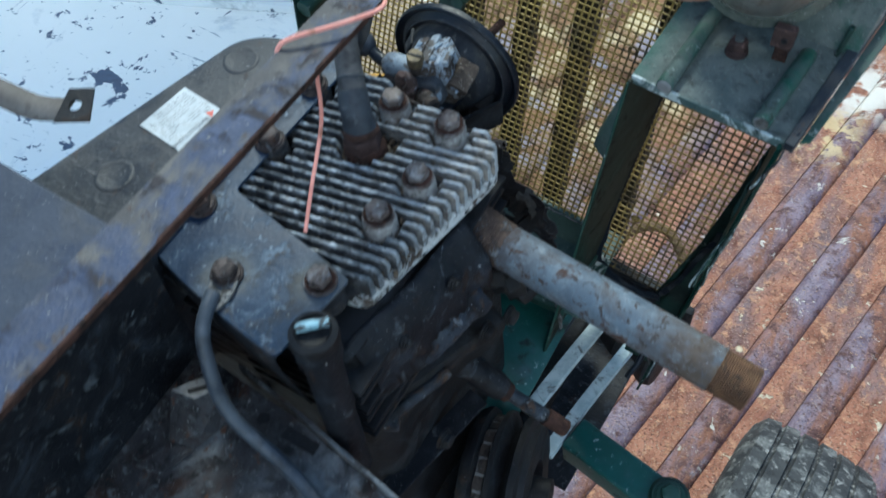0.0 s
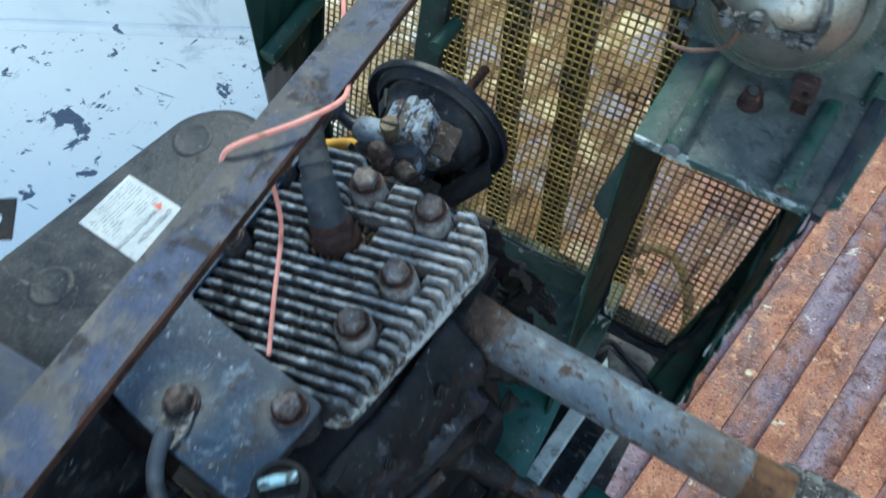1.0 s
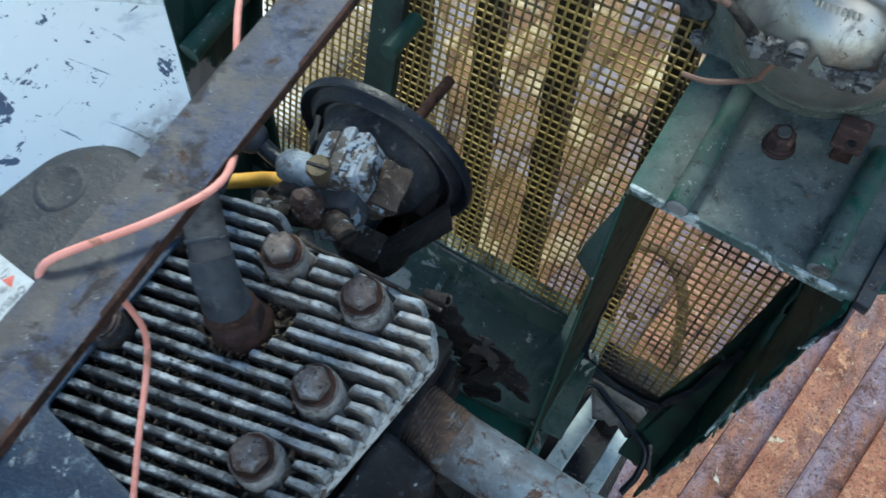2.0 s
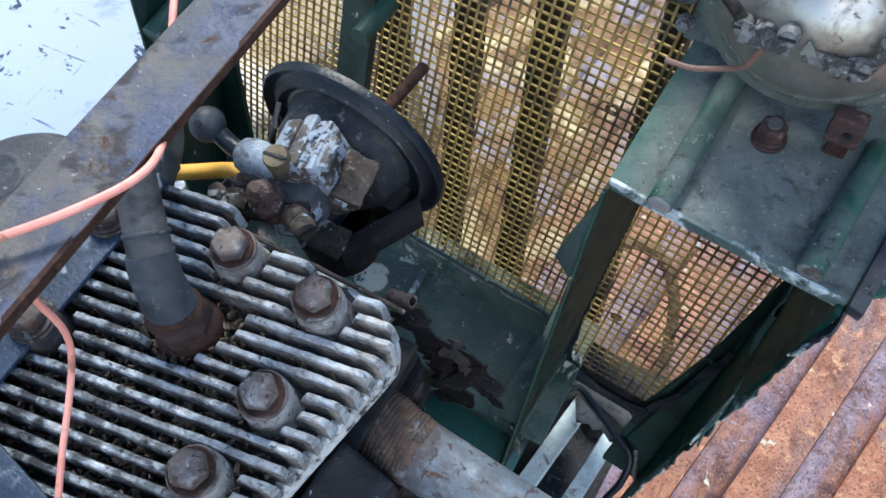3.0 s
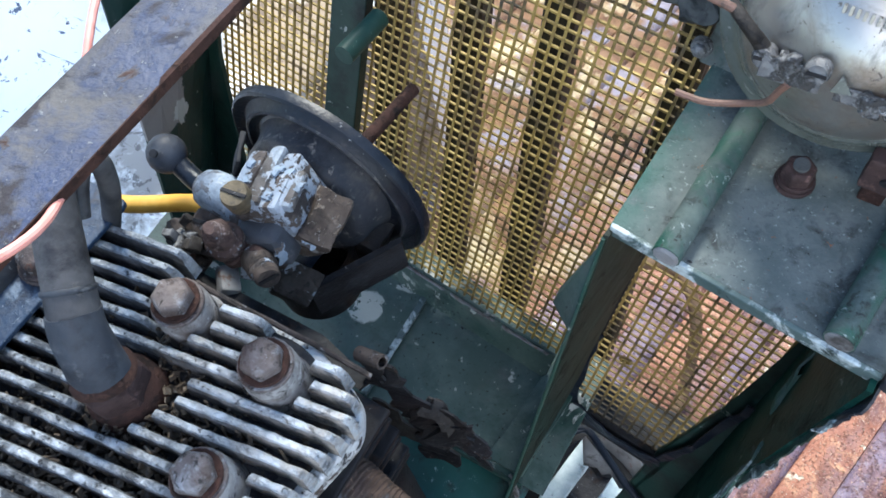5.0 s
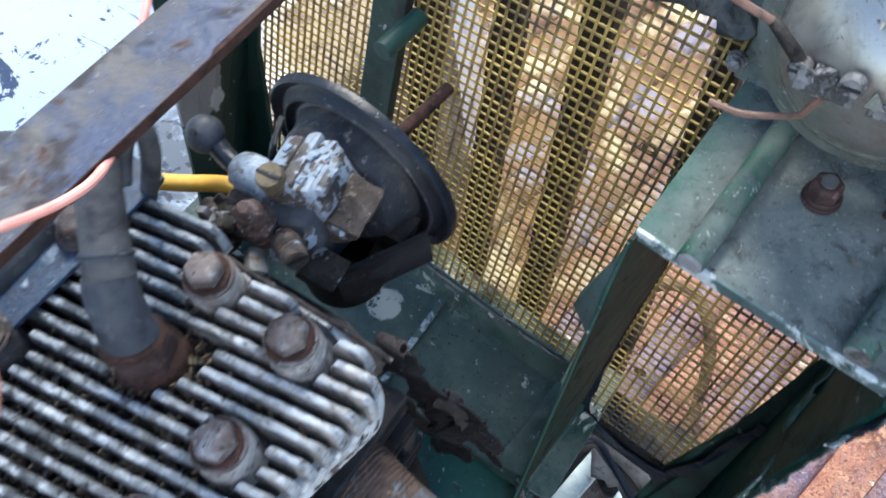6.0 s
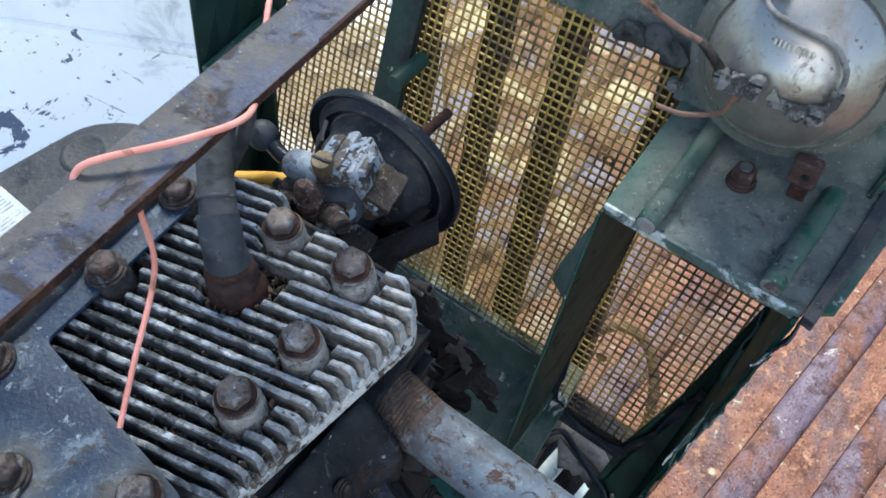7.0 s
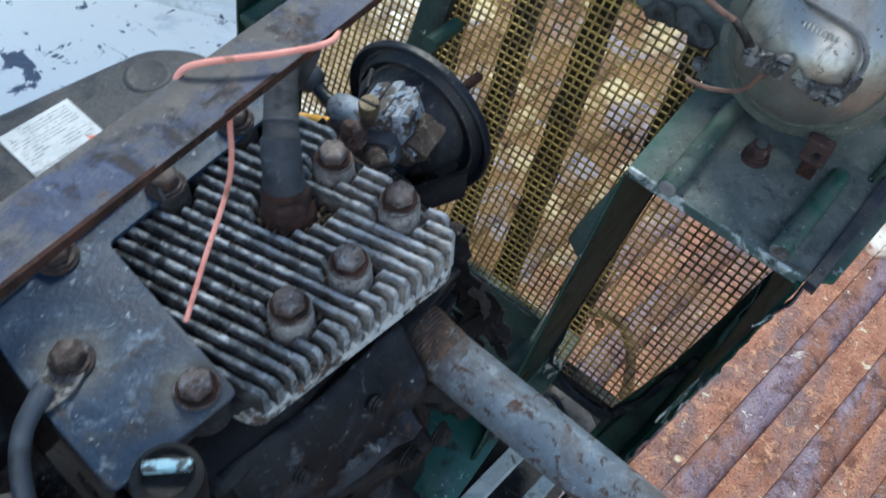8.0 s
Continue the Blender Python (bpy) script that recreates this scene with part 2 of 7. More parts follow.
for spot, size in (((-0.033, -0.014, 0.055), 0.0075), ((-0.026, -0.018, 0.052), 0.0055), ((-0.068, -0.017, 0.056), 0.0075), ((-0.052, -0.010, 0.054), 0.005), ((-0.062, 0.010, 0.040), 0.006), ((0.010, -0.020, 0.046), 0.005), ((0.055, -0.012, 0.044), 0.007), ((0.075, -0.026, 0.036), 0.006)):
    stain_or_light(M["pipe"], (0.050, 0.034, 0.030), spot, [(0.0, 0.9), (size, 0.8), (size * 1.5, 0.0)], size * 0.6, 150.0)
stain_or_light(M["pipe"], (0.10, 0.068, 0.042), (0.120, -0.014, 0.005), [(0.02, 0.9), (0.05, 0.7), (0.09, 0.15), (0.12, 0.0)], 0.020, 60.0, gate=(60, 0.40, 0.56))
M["pipe_rust"] = surface("rusted_pipe_thread", (0.115, 0.060, 0.034), (0.18, 0.098, 0.052), 0.85, 0.1, 90,
                         [((0.05, 0.033, 0.026), 100, 0.50, 0.68, 0.9), ((0.27, 0.17, 0.085), 200, 0.62, 0.74, 0.8)], 0.6, 500)
M["collar_rust"] = surface("grey_brown_scale", (0.050, 0.034, 0.028), (0.095, 0.066, 0.054), 0.85, 0.05, 60,
                           [((0.024, 0.018, 0.016), 60, 0.50, 0.68, 0.9), ((0.17, 0.18, 0.20), 60, 0.58, 0.72, 0.7), ((0.22, 0.16, 0.12), 240, 0.62, 0.74, 0.9)], 0.9, 400, spec=0.25)
M["mesh"] = surface("yellowed_wire_mesh", (0.27, 0.185, 0.050), (0.38, 0.270, 0.080), 0.5, 0.1, 30,
                    [((0.12, 0.08, 0.035), 30, 0.46, 0.68, 0.8), ((0.06, 0.05, 0.035), 14, 0.55, 0.72, 0.8)], 0.3, 400, spec=0.3)
# Lower mesh: the wire colour in a darker version.
M["mesh_dark"] = surface("dark_wire_mesh", (0.18, 0.122, 0.038), (0.26, 0.180, 0.060), 0.55, 0.1, 30,
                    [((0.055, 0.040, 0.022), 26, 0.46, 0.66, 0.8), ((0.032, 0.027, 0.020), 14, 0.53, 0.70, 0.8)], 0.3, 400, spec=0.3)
M["slat"] = surface("olive_grille_slat", (0.0195, 0.0156, 0.0078), (0.0325, 0.0267, 0.0137), 0.6, 0, 40,
                    [((0.0117, 0.0091, 0.0052), 60, 0.55, 0.68, 0.8)], 0.3, 300, spec=0.2)
M["lamp"] = surface("tarnished_lamp_shell", (0.3256, 0.3124, 0.2904), (0.4048, 0.3916, 0.3652), 0.36, 0.85, 14,
                    [((0.2200, 0.1760, 0.1364), 20, 0.48, 0.74, 0.5, 0.7), ((0.1760, 0.1760, 0.1672), 60, 0.54, 0.80, 0.6, 0.5), ((0.1056, 0.0880, 0.0748), 200, 0.68, 0.74, 0.8)], 0.12, 200)
M["lamp_rim"] = surface("clouded_glass_rim", (0.0792, 0.0900, 0.0792), (0.1170, 0.1278, 0.1152), 0.22, 0.0, 30,
                        [((0.0495, 0.0522, 0.0450), 40, 0.50, 0.74, 0.4), ((0.1980, 0.2070, 0.1890), 200, 0.66, 0.76, 0.6)], 0.2, 250)
M["solder"] = surface("grey_lead_solder", (0.105, 0.105, 0.108), (0.18, 0.18, 0.182), 0.6, 0.3, 150,
                      [((0.045, 0.042, 0.040), 160, 0.50, 0.60, 0.8), ((0.32, 0.32, 0.32), 260, 0.62, 0.70, 0.5)], 1.0, 400)
M["wire_pink"] = surface("faded_pink_insulation", (0.62, 0.235, 0.19), (0.70, 0.30, 0.25), 0.5, 0, 60, [((0.40, 0.16, 0.11), 80, 0.6, 0.72, 0.6)], 0.1, 300)
M["wire_brown"] = surface("old_brown_wire", (0.13, 0.070, 0.050), (0.18, 0.10, 0.075), 0.6, 0, 80, [((0.07, 0.048, 0.038), 90, 0.52, 0.70, 0.8)], 0.2, 400)
M["rubber"] = surface("perished_black_rubber", (0.0035, 0.0065, 0.0125), (0.007, 0.011, 0.019), 0.36, 0, 40,
                      [((0.022, 0.029, 0.040), 40, 0.58, 0.86, 0.45), ((0.040, 0.033, 0.028), 50, 0.68, 0.80, 0.8), ((0.25, 0.26, 0.27), 460, 0.75, 0.79, 0.8)], 0.35, 300, spec=0.28)
M["dish_black"] = surface("dusty_black_pressing", (0.004, 0.0065, 0.0120), (0.008, 0.011, 0.018), 0.40, 0, 40,
                          [((0.020, 0.024, 0.032), 30, 0.54, 0.84, 0.5), ((0.040, 0.036, 0.033), 60, 0.64, 0.80, 0.85), ((0.25, 0.26, 0.27), 380, 0.72, 0.78, 0.8)], 0.4, 300, spec=0.32)
M["hose"] = surface("blue_grey_cable_sleeve", (0.034, 0.043, 0.060), (0.052, 0.064, 0.085), 0.45, 0, 40,
                    [((0.018, 0.021, 0.028), 30, 0.50, 0.74, 0.5), ((0.11, 0.12, 0.14), 120, 0.62, 0.80, 0.7)], 0.25, 350, spec=0.4)
M["boot"] = surface("grey_plug_boot", (0.044, 0.044, 0.049), (0.075, 0.073, 0.077), 0.7, 0, 50,
                    [((0.018, 0.018, 0.022), 34, 0.48, 0.70, 0.55), ((0.12, 0.115, 0.11), 90, 0.66, 0.76, 0.9)], 0.4, 350, spec=0.3)
M["tyre"] = surface("dusty_tyre_rubber", (0.022, 0.024, 0.028), (0.042, 0.044, 0.048), 0.75, 0, 50,
                    [((0.20, 0.205, 0.205), 36, 0.50, 0.72, 0.9), ((0.34, 0.34, 0.335), 110, 0.60, 0.72, 0.9), ((0.015, 0.016, 0.018), 60, 0.60, 0.70, 0.7)], 0.6, 300)
M["carb"] = surface("flaking_carb_casting", (0.17, 0.205, 0.255), (0.25, 0.285, 0.335), 0.55, 0.0, 60,
                    [((0.072, 0.060, 0.055), 46, 0.51, 0.525, 0.85), ((0.040, 0.034, 0.033), 110, 0.58, 0.62, 0.85), ((0.36, 0.385, 0.42), 120, 0.66, 0.76, 0.5, 0.0), ((0.030, 0.028, 0.028), 330, 0.64, 0.70, 0.8)], 0.55, 400, spec=0.3)
M["carb_bare"] = surface("bare_pitted_casting", (0.016, 0.0135, 0.012), (0.032, 0.027, 0.024), 0.7, 0.1, 90,
                    [((0.015, 0.012, 0.011), 60, 0.46, 0.64, 0.85), ((0.1632, 0.1836, 0.2108), 50, 0.62, 0.635, 0.5, 0.0), ((0.0136, 0.0122, 0.0122), 200, 0.58, 0.68, 0.8)], 0.7, 400, spec=0.3)
M["carb_chip"] = surface("half_stripped_casting", (0.060, 0.054, 0.052), (0.10, 0.092, 0.088), 0.65, 0.1, 80,
                         [((0.22, 0.255, 0.30), 60, 0.50, 0.515, 0.5), ((0.030, 0.024, 0.022), 70, 0.54, 0.68, 0.85), ((0.33, 0.36, 0.40), 120, 0.62, 0.66, 0.5)], 0.6, 400, spec=0.3)
M["carb_dark"] = surface("dirty_carb_linkage", (0.036, 0.027, 0.024), (0.066, 0.052, 0.046), 0.75, 0.1, 90,
                         [((0.016, 0.014, 0.014), 110, 0.48, 0.66, 0.8), ((0.16, 0.16, 0.17), 180, 0.64, 0.74, 0.6)], 0.6, 400, spec=0.3)
M["carb_rust"] = surface("crusted_red_rust", (0.050, 0.031, 0.028), (0.090, 0.058, 0.051), 0.85, 0.0, 90,
                         [((0.035, 0.022, 0.020), 90, 0.50, 0.66, 0.9), ((0.27, 0.22, 0.21), 160, 0.60, 0.74, 0.8), ((0.24, 0.27, 0.31), 60, 0.64, 0.68, 0.7)], 0.8, 500, spec=0.3)
M["carb_crust"] = surface("crusted_bare_casting", (0.040, 0.031, 0.027), (0.075, 0.060, 0.052), 0.8, 0.0, 60,
                          [((0.022, 0.018, 0.017), 70, 0.50, 0.66, 0.85), ((0.24, 0.25, 0.27), 44, 0.60, 0.64, 0.7), ((0.17, 0.14, 0.12), 160, 0.60, 0.70, 0.9), ((0.34, 0.34, 0.34), 300, 0.68, 0.74, 0.8)], 0.9, 350, spec=0.25)
M["brass"] = surface("dull_brass", (0.10, 0.080, 0.052), (0.165, 0.132, 0.085), 0.5, 0.5, 120, [((0.05, 0.04, 0.032), 150, 0.52, 0.68, 0.7)], 0.3, 500)
M["fuel"] = surface("amber_fuel_line", (0.62, 0.33, 0.05), (0.72, 0.42, 0.09), 0.3, 0, 60, [((0.5, 0.2, 0.03), 90, 0.6, 0.7, 0.4)], 0.1, 300)
M["paper"] = surface("faded_white_label", (0.38, 0.41, 0.43), (0.50, 0.53, 0.55), 0.5, 0, 30, [((0.34, 0.34, 0.33), 60, 0.56, 0.78, 0.6), ((0.22, 0.21, 0.20), 260, 0.66, 0.74, 0.7)], 0.1, 300)
M["ink"] = surface("grey_label_ink", (0.25, 0.26, 0.27), (0.36, 0.37, 0.38), 0.6, 0, 120, [((0.52, 0.53, 0.54), 300, 0.52, 0.62, 0.6)])
M["red_ink"] = surface("faded_red_mark", (0.50, 0.10, 0.08), (0.58, 0.17, 0.13), 0.6, 0, 90)
M["belt"] = surface("pale_worn_belt", (0.32, 0.39, 0.41), (0.46, 0.53, 0.54), 0.75, 0, 60, [((0.14, 0.15, 0.145), 50, 0.60, 0.72, 0.8)], 0.3, 400)
M["torn"] = surface("torn_grey_sheet", (0.13, 0.13, 0.135), (0.20, 0.20, 0.205), 0.7, 0, 40, [((0.06, 0.055, 0.052), 60, 0.50, 0.70, 0.9), ((0.15, 0.08, 0.055), 90, 0.62, 0.74, 0.9)], 0.5, 300)
M["strap_tan"] = surface("dull_tan_strap", (0.10, 0.088, 0.080), (0.15, 0.135, 0.125), 0.7, 0, 40, [((0.05, 0.042, 0.038), 50, 0.52, 0.70, 0.85)], 0.3, 300, spec=0.3)
M["debris"] = surface("dry_leaf_litter", (0.050, 0.036, 0.026), (0.105, 0.080, 0.056), 0.9, 0, 60, [((0.15, 0.14, 0.13), 130, 0.58, 0.7, 0.9)], 0.5, 700)
M["foam"] = surface("crumbling_grey_foam", (0.040, 0.044, 0.045), (0.066, 0.071, 0.072), 0.9, 0, 60, [((0.022, 0.025, 0.027), 80, 0.5, 0.7, 0.95)], 0.5, 400, spec=0.2)
M["tray"] = surface("rusty_grey_tray", (0.018, 0.018, 0.022), (0.042, 0.043, 0.050), 0.6, 0.1, 30,
                    [((0.036, 0.020, 0.016), 22, 0.48, 0.66, 0.9), ((0.115, 0.125, 0.140), 26, 0.52, 0.78, 0.55, 0.1), ((0.010, 0.010, 0.012), 70, 0.52, 0.68, 0.8), ((0.10, 0.105, 0.115), 150, 0.58, 0.74, 0.7), ((0.36, 0.36, 0.36), 340, 0.69, 0.74, 0.7), ((0.09, 0.045, 0.03), 120, 0.66, 0.72, 0.9)], 0.9, 300, spec=0.3)
# Pale tray corner: the light falling on it, painted into the colour.
stain_or_light(M["tray"], (0.20, 0.215, 0.235), (0.085, 0.105, 0.018), [(0.0, 0.9), (0.06, 0.75), (0.12, 0.0)], 0.03, 40.0, gate=(55, 0.38, 0.60))
M["loop_hose"] = surface("dusty_brown_hose", (0.125, 0.078, 0.047), (0.190, 0.120, 0.072), 0.8, 0, 30, [((0.085, 0.055, 0.035), 40, 0.5, 0.7, 0.9), ((0.26, 0.19, 0.12), 90, 0.62, 0.76, 0.9)], 0.4, 200, spec=0.2)
M["neck_dust"] = surface("dusty_black_neck", (0.018, 0.021, 0.028), (0.036, 0.039, 0.046), 0.7, 0, 30,
                         [((0.095, 0.088, 0.080), 36, 0.50, 0.72, 0.9), ((0.010, 0.012, 0.018), 50, 0.52, 0.70, 0.5), ((0.16, 0.15, 0.14), 140, 0.62, 0.78, 0.9)], 0.4, 300, spec=0.25)
M["blue_paint"] = surface("pale_blue_paint", (0.22, 0.38, 0.46), (0.32, 0.48, 0.55), 0.5, 0, 100, [((0.05, 0.055, 0.06), 110, 0.50, 0.56, 0.8)], 0.3, 400)
# Near-black for oily sheets; also carries the shade under cover and bar.
M["oily_or_shaded"] = surface("oily_or_shaded_black", (0.0045, 0.0055, 0.0085), (0.011, 0.012, 0.016), 0.55, 0, 30,
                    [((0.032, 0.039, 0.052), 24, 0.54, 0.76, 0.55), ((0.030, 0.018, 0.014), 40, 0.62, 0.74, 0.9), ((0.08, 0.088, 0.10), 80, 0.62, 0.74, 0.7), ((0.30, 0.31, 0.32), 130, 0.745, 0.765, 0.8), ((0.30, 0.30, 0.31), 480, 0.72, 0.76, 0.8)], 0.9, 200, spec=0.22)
M["casting"] = surface("blue_grey_casting", (0.012, 0.015, 0.022), (0.028, 0.036, 0.050), 0.6, 0.05, 34,
                       [((0.080, 0.095, 0.120), 36, 0.56, 0.76, 0.6), ((0.006, 0.006, 0.008), 30, 0.50, 0.62, 0.8), ((0.075, 0.048, 0.036), 60, 0.60, 0.70, 0.9), ((0.20, 0.22, 0.25), 120, 0.66, 0.72, 0.7), ((0.34, 0.36, 0.38), 440, 0.70, 0.75, 0.7)], 1.0, 200, spec=0.3)
M["pan"] = surface("worn_green_pan", (0.046, 0.076, 0.066), (0.074, 0.108, 0.096), 0.6, 0, 26,
                   [((0.085, 0.098, 0.092), 30, 0.52, 0.82, 0.8), ((0.012, 0.045, 0.038), 16, 0.52, 0.76, 0.45), ((0.42, 0.43, 0.40), 28, 0.715, 0.725, 0.8), ((0.30, 0.32, 0.30), 140, 0.71, 0.75, 0.8), ((0.012, 0.013, 0.013), 300, 0.68, 0.72, 0.8)], 0.3, 300, spec=0.35)
stain_or_light(M["pan"], (0.40, 0.41, 0.37), (-0.055, 0.018, 0.039), [(0.0, 1.0), (0.019, 1.0), (0.021, 0.0)], 0.006, 90.0, gate=(95, 0.46, 0.48))
stain_or_light(M["pan"], (0.40, 0.41, 0.37), (-0.036, 0.058, 0.039), [(0.0, 1.0), (0.021, 1.0), (0.023, 0.0)], 0.006, 90.0, gate=(85, 0.50, 0.52))
stain_or_light(M["green_bright"], (0.060, 0.078, 0.073), None, [(-0.035, 0.0), (0.000, 0.5), (0.03, 0.9), (0.10, 0.9)], 0.020, 60.0, (0.0, 1.0, 0.0), gate=(50, 0.36, 0.56))
stain_or_light(M["pan"], (0.33, 0.35, 0.32), (-0.010, 0.066, 0.039), [(0.0, 0.8), (0.030, 0.6), (0.045, 0.0)], 0.010, 60.0, gate=(120, 0.53, 0.60))
M["scrap_grey"] = surface("dusty_scrap_sheet", (0.024, 0.024, 0.024), (0.042, 0.040, 0.039), 0.85, 0, 40, [((0.012, 0.012, 0.013), 50, 0.5, 0.7, 0.8), ((0.075, 0.068, 0.062), 90, 0.62, 0.78, 0.9)], 0.5, 300, spec=0.2)
M["green_deep"] = surface("deep_green_paint", (0.004, 0.030, 0.024), (0.007, 0.040, 0.032), 0.45, 0, 22,
                          [((0.016, 0.055, 0.048), 26, 0.54, 0.80, 0.6), ((0.20, 0.25, 0.25), 90, 0.73, 0.75, 0.7), ((0.004, 0.010, 0.010), 24, 0.52, 0.76, 0.6)], 0.3, 220, spec=0.06)
M["teal"] = surface("scuffed_teal_paint", (0.006, 0.052, 0.048), (0.010, 0.070, 0.064), 0.4, 0, 20,
                    [((0.035, 0.075, 0.085), 26, 0.52, 0.78, 0.5), ((0.30, 0.36, 0.37), 160, 0.70, 0.74, 0.7), ((0.012, 0.018, 0.018), 40, 0.58, 0.74, 0.8)], 0.25, 250, spec=0.4)
M["wall_dull"] = surface("dull_olive_primer", (0.016, 0.022, 0.017), (0.026, 0.033, 0.026), 0.6, 0, 24,
                         [((0.008, 0.028, 0.022), 18, 0.50, 0.72, 0.5), ((0.050, 0.052, 0.044), 60, 0.60, 0.80, 0.8), ((0.016, 0.014, 0.012), 40, 0.58, 0.72, 0.8)], 0.3, 250, spec=0.1)
M["nut_red"] = surface("red_brown_rust", (0.030, 0.017, 0.016), (0.050, 0.028, 0.025), 0.75, 0, 60,
                       [((0.026, 0.014, 0.013), 60, 0.48, 0.70, 0.85), ((0.15, 0.085, 0.075), 160, 0.60, 0.78, 0.8)], 0.5, 450, spec=0.3)
M["worn_edge"] = surface("scraped_sheet_edge", (0.045, 0.075, 0.075), (0.085, 0.12, 0.12), 0.55, 0, 40,
                         [((0.42, 0.48, 0.49), 50, 0.50, 0.60, 0.5), ((0.02, 0.035, 0.034), 80, 0.60, 0.70, 0.7)], 0.4, 300)
M["green_tube"] = surface("dark_green_tube", (0.012, 0.044, 0.034), (0.020, 0.058, 0.046), 0.5, 0, 40,
                          [((0.05, 0.075, 0.068), 40, 0.52, 0.78, 0.8), ((0.35, 0.38, 0.36), 160, 0.70, 0.74, 0.8)], 0.3, 300, spec=0.35)
M["boss"] = surface("dusty_cast_boss", (0.16, 0.15, 0.145), (0.27, 0.265, 0.265), 0.8, 0.0, 70,
                    [((0.085, 0.062, 0.05), 60, 0.50, 0.74, 0.9), ((0.05, 0.048, 0.048), 200, 0.56, 0.70, 0.85), ((0.42, 0.42, 0.43), 160, 0.60, 0.78, 0.8)], 0.5, 500, spec=0.25)
M["rim_white"] = surface("chalky_gasket_edge", (0.40, 0.41, 0.42), (0.60, 0.61, 0.62), 0.9, 0.0, 60,
                         [((0.09, 0.07, 0.06), 46, 0.54, 0.64, 0.9), ((0.05, 0.05, 0.055), 160, 0.58, 0.66, 0.85), ((0.74, 0.75, 0.76), 130, 0.56, 0.70, 0.9)], 0.9, 400, spec=0.1)
M["green_peeled"] = surface("peeled_green_paint", (0.006, 0.024, 0.020), (0.010, 0.033, 0.027), 0.5, 0, 25,
                            [((0.030, 0.045, 0.040), 40, 0.56, 0.84, 0.8), ((0.33, 0.36, 0.33), 80, 0.74, 0.75, 0.8)], 0.25, 250, spec=0.3)
stain_or_light(M["green_peeled"], (0.23, 0.21, 0.20), (-0.262, -0.012, 0.170), [(0.0, 1.0), (0.046, 1.0), (0.048, 0.0)], 0.018, 50.0)
stain_or_light(M["green_peeled"], (0.40, 0.40, 0.38), (-0.262, -0.002, 0.144), [(0.0, 1.0), (0.020, 1.0), (0.021, 0.0)], 0.012, 70.0)
M["carb_pale"] = surface("pale_blue_carb_paint", (0.165, 0.21, 0.27), (0.235, 0.285, 0.345), 0.5, 0.0, 60,
                         [((0.075, 0.062, 0.055), 50, 0.58, 0.595, 0.85), ((0.11, 0.135, 0.175), 30, 0.50, 0.74, 0.6), ((0.045, 0.04, 0.04), 260, 0.64, 0.72, 0.8), ((0.36, 0.40, 0.44), 130, 0.64, 0.80, 0.5)], 0.4, 400, spec=0.3)
M["boot_blue"] = surface("dusty_blue_black_rubber", (0.026, 0.031, 0.042), (0.042, 0.048, 0.060), 0.6, 0, 40,
                         [((0.012, 0.014, 0.020), 60, 0.50, 0.72, 0.5), ((0.11, 0.115, 0.125), 130, 0.62, 0.78, 0.8)], 0.3, 350, spec=0.35)
M["earth"] = surface("dry_earth", (0.16, 0.12, 0.08), (0.24, 0.18, 0.12), 0.95, 0, 3, [((0.08, 0.10, 0.04), 1.5, 0.5, 0.65, 0.95)], 0.6, 40, bump_dist=0.02)
M["bed_rust"] = surface("rusted_bed_steel", (0.285, 0.115, 0.074), (0.425, 0.198, 0.128), 0.62, 0.0, 26,
                        [((0.202, 0.146, 0.161), 8, 0.46, 0.68, 0.65, 0.0, (1.3, 0.45, 1)), ((0.165, 0.070, 0.050), 22, 0.54, 0.74, 0.9, 0.0, (1, 0.6, 1)), ((0.62, 0.34, 0.21), 60, 0.54, 0.72, 0.7), ((0.150, 0.075, 0.060), 260, 0.57, 0.70, 0.9), ((0.725, 0.557, 0.435), 380, 0.60, 0.72, 0.8), ((0.756, 0.662, 0.512), 26, 0.69, 0.72, 0.6)], 1.0, 300, spec=0.3)
M["bed_ridge"] = surface("purple_grey_ridge_steel", (0.165, 0.130, 0.190), (0.250, 0.190, 0.245), 0.45, 0.0, 26,
                         [((0.291, 0.134, 0.090), 9, 0.42, 0.60, 0.8, 0.0, (1.6, 0.45, 1)), ((0.347, 0.308, 0.364), 60, 0.58, 0.80, 0.5), ((0.118, 0.063, 0.063), 40, 0.52, 0.70, 0.9), ((0.560, 0.381, 0.280), 330, 0.60, 0.72, 0.8), ((0.090, 0.060, 0.067), 360, 0.57, 0.70, 0.8), ((0.717, 0.672, 0.616), 24, 0.70, 0.73, 0.6)], 0.9, 300, spec=0.35)

for name, tone in (("bed_rust", 1.0), ("bed_ridge", 1.1)):
    # Sunlight on the bed past the grille, painted as golden and cream patches.
    far = [(-1.2, 0.9), (-0.17, 0.85), (-0.06, 0.5), (0.0, 0.0)]
    way = (0.98, -0.25, 0.0)
    stain_or_light(M[name], (0.25 * tone, 0.142 * tone, 0.070 * tone), None, far, 0.16, 9.0, way)
    stain_or_light(M[name], (0.14, 0.072, 0.040), None, far, 0.16, 9.0, way, gate=(13, 0.50, 0.58))
    stain_or_light(M[name], (0.30, 0.28, 0.33), None, far, 0.16, 9.0, way, gate=(10, 0.53, 0.60))
    stain_or_light(M[name], (0.72, 0.60, 0.36), None, far, 0.16, 9.0, way, gate=(8, 0.53, 0.62))
stain_or_light(M["bed_rust"], (0.76, 0.73, 0.68), (0.239, 1.031, 0.0), [(0.0, 1.0), (0.085, 0.9), (0.15, 0.0)], 0.04, 16.0, gate=(26, 0.43, 0.50))
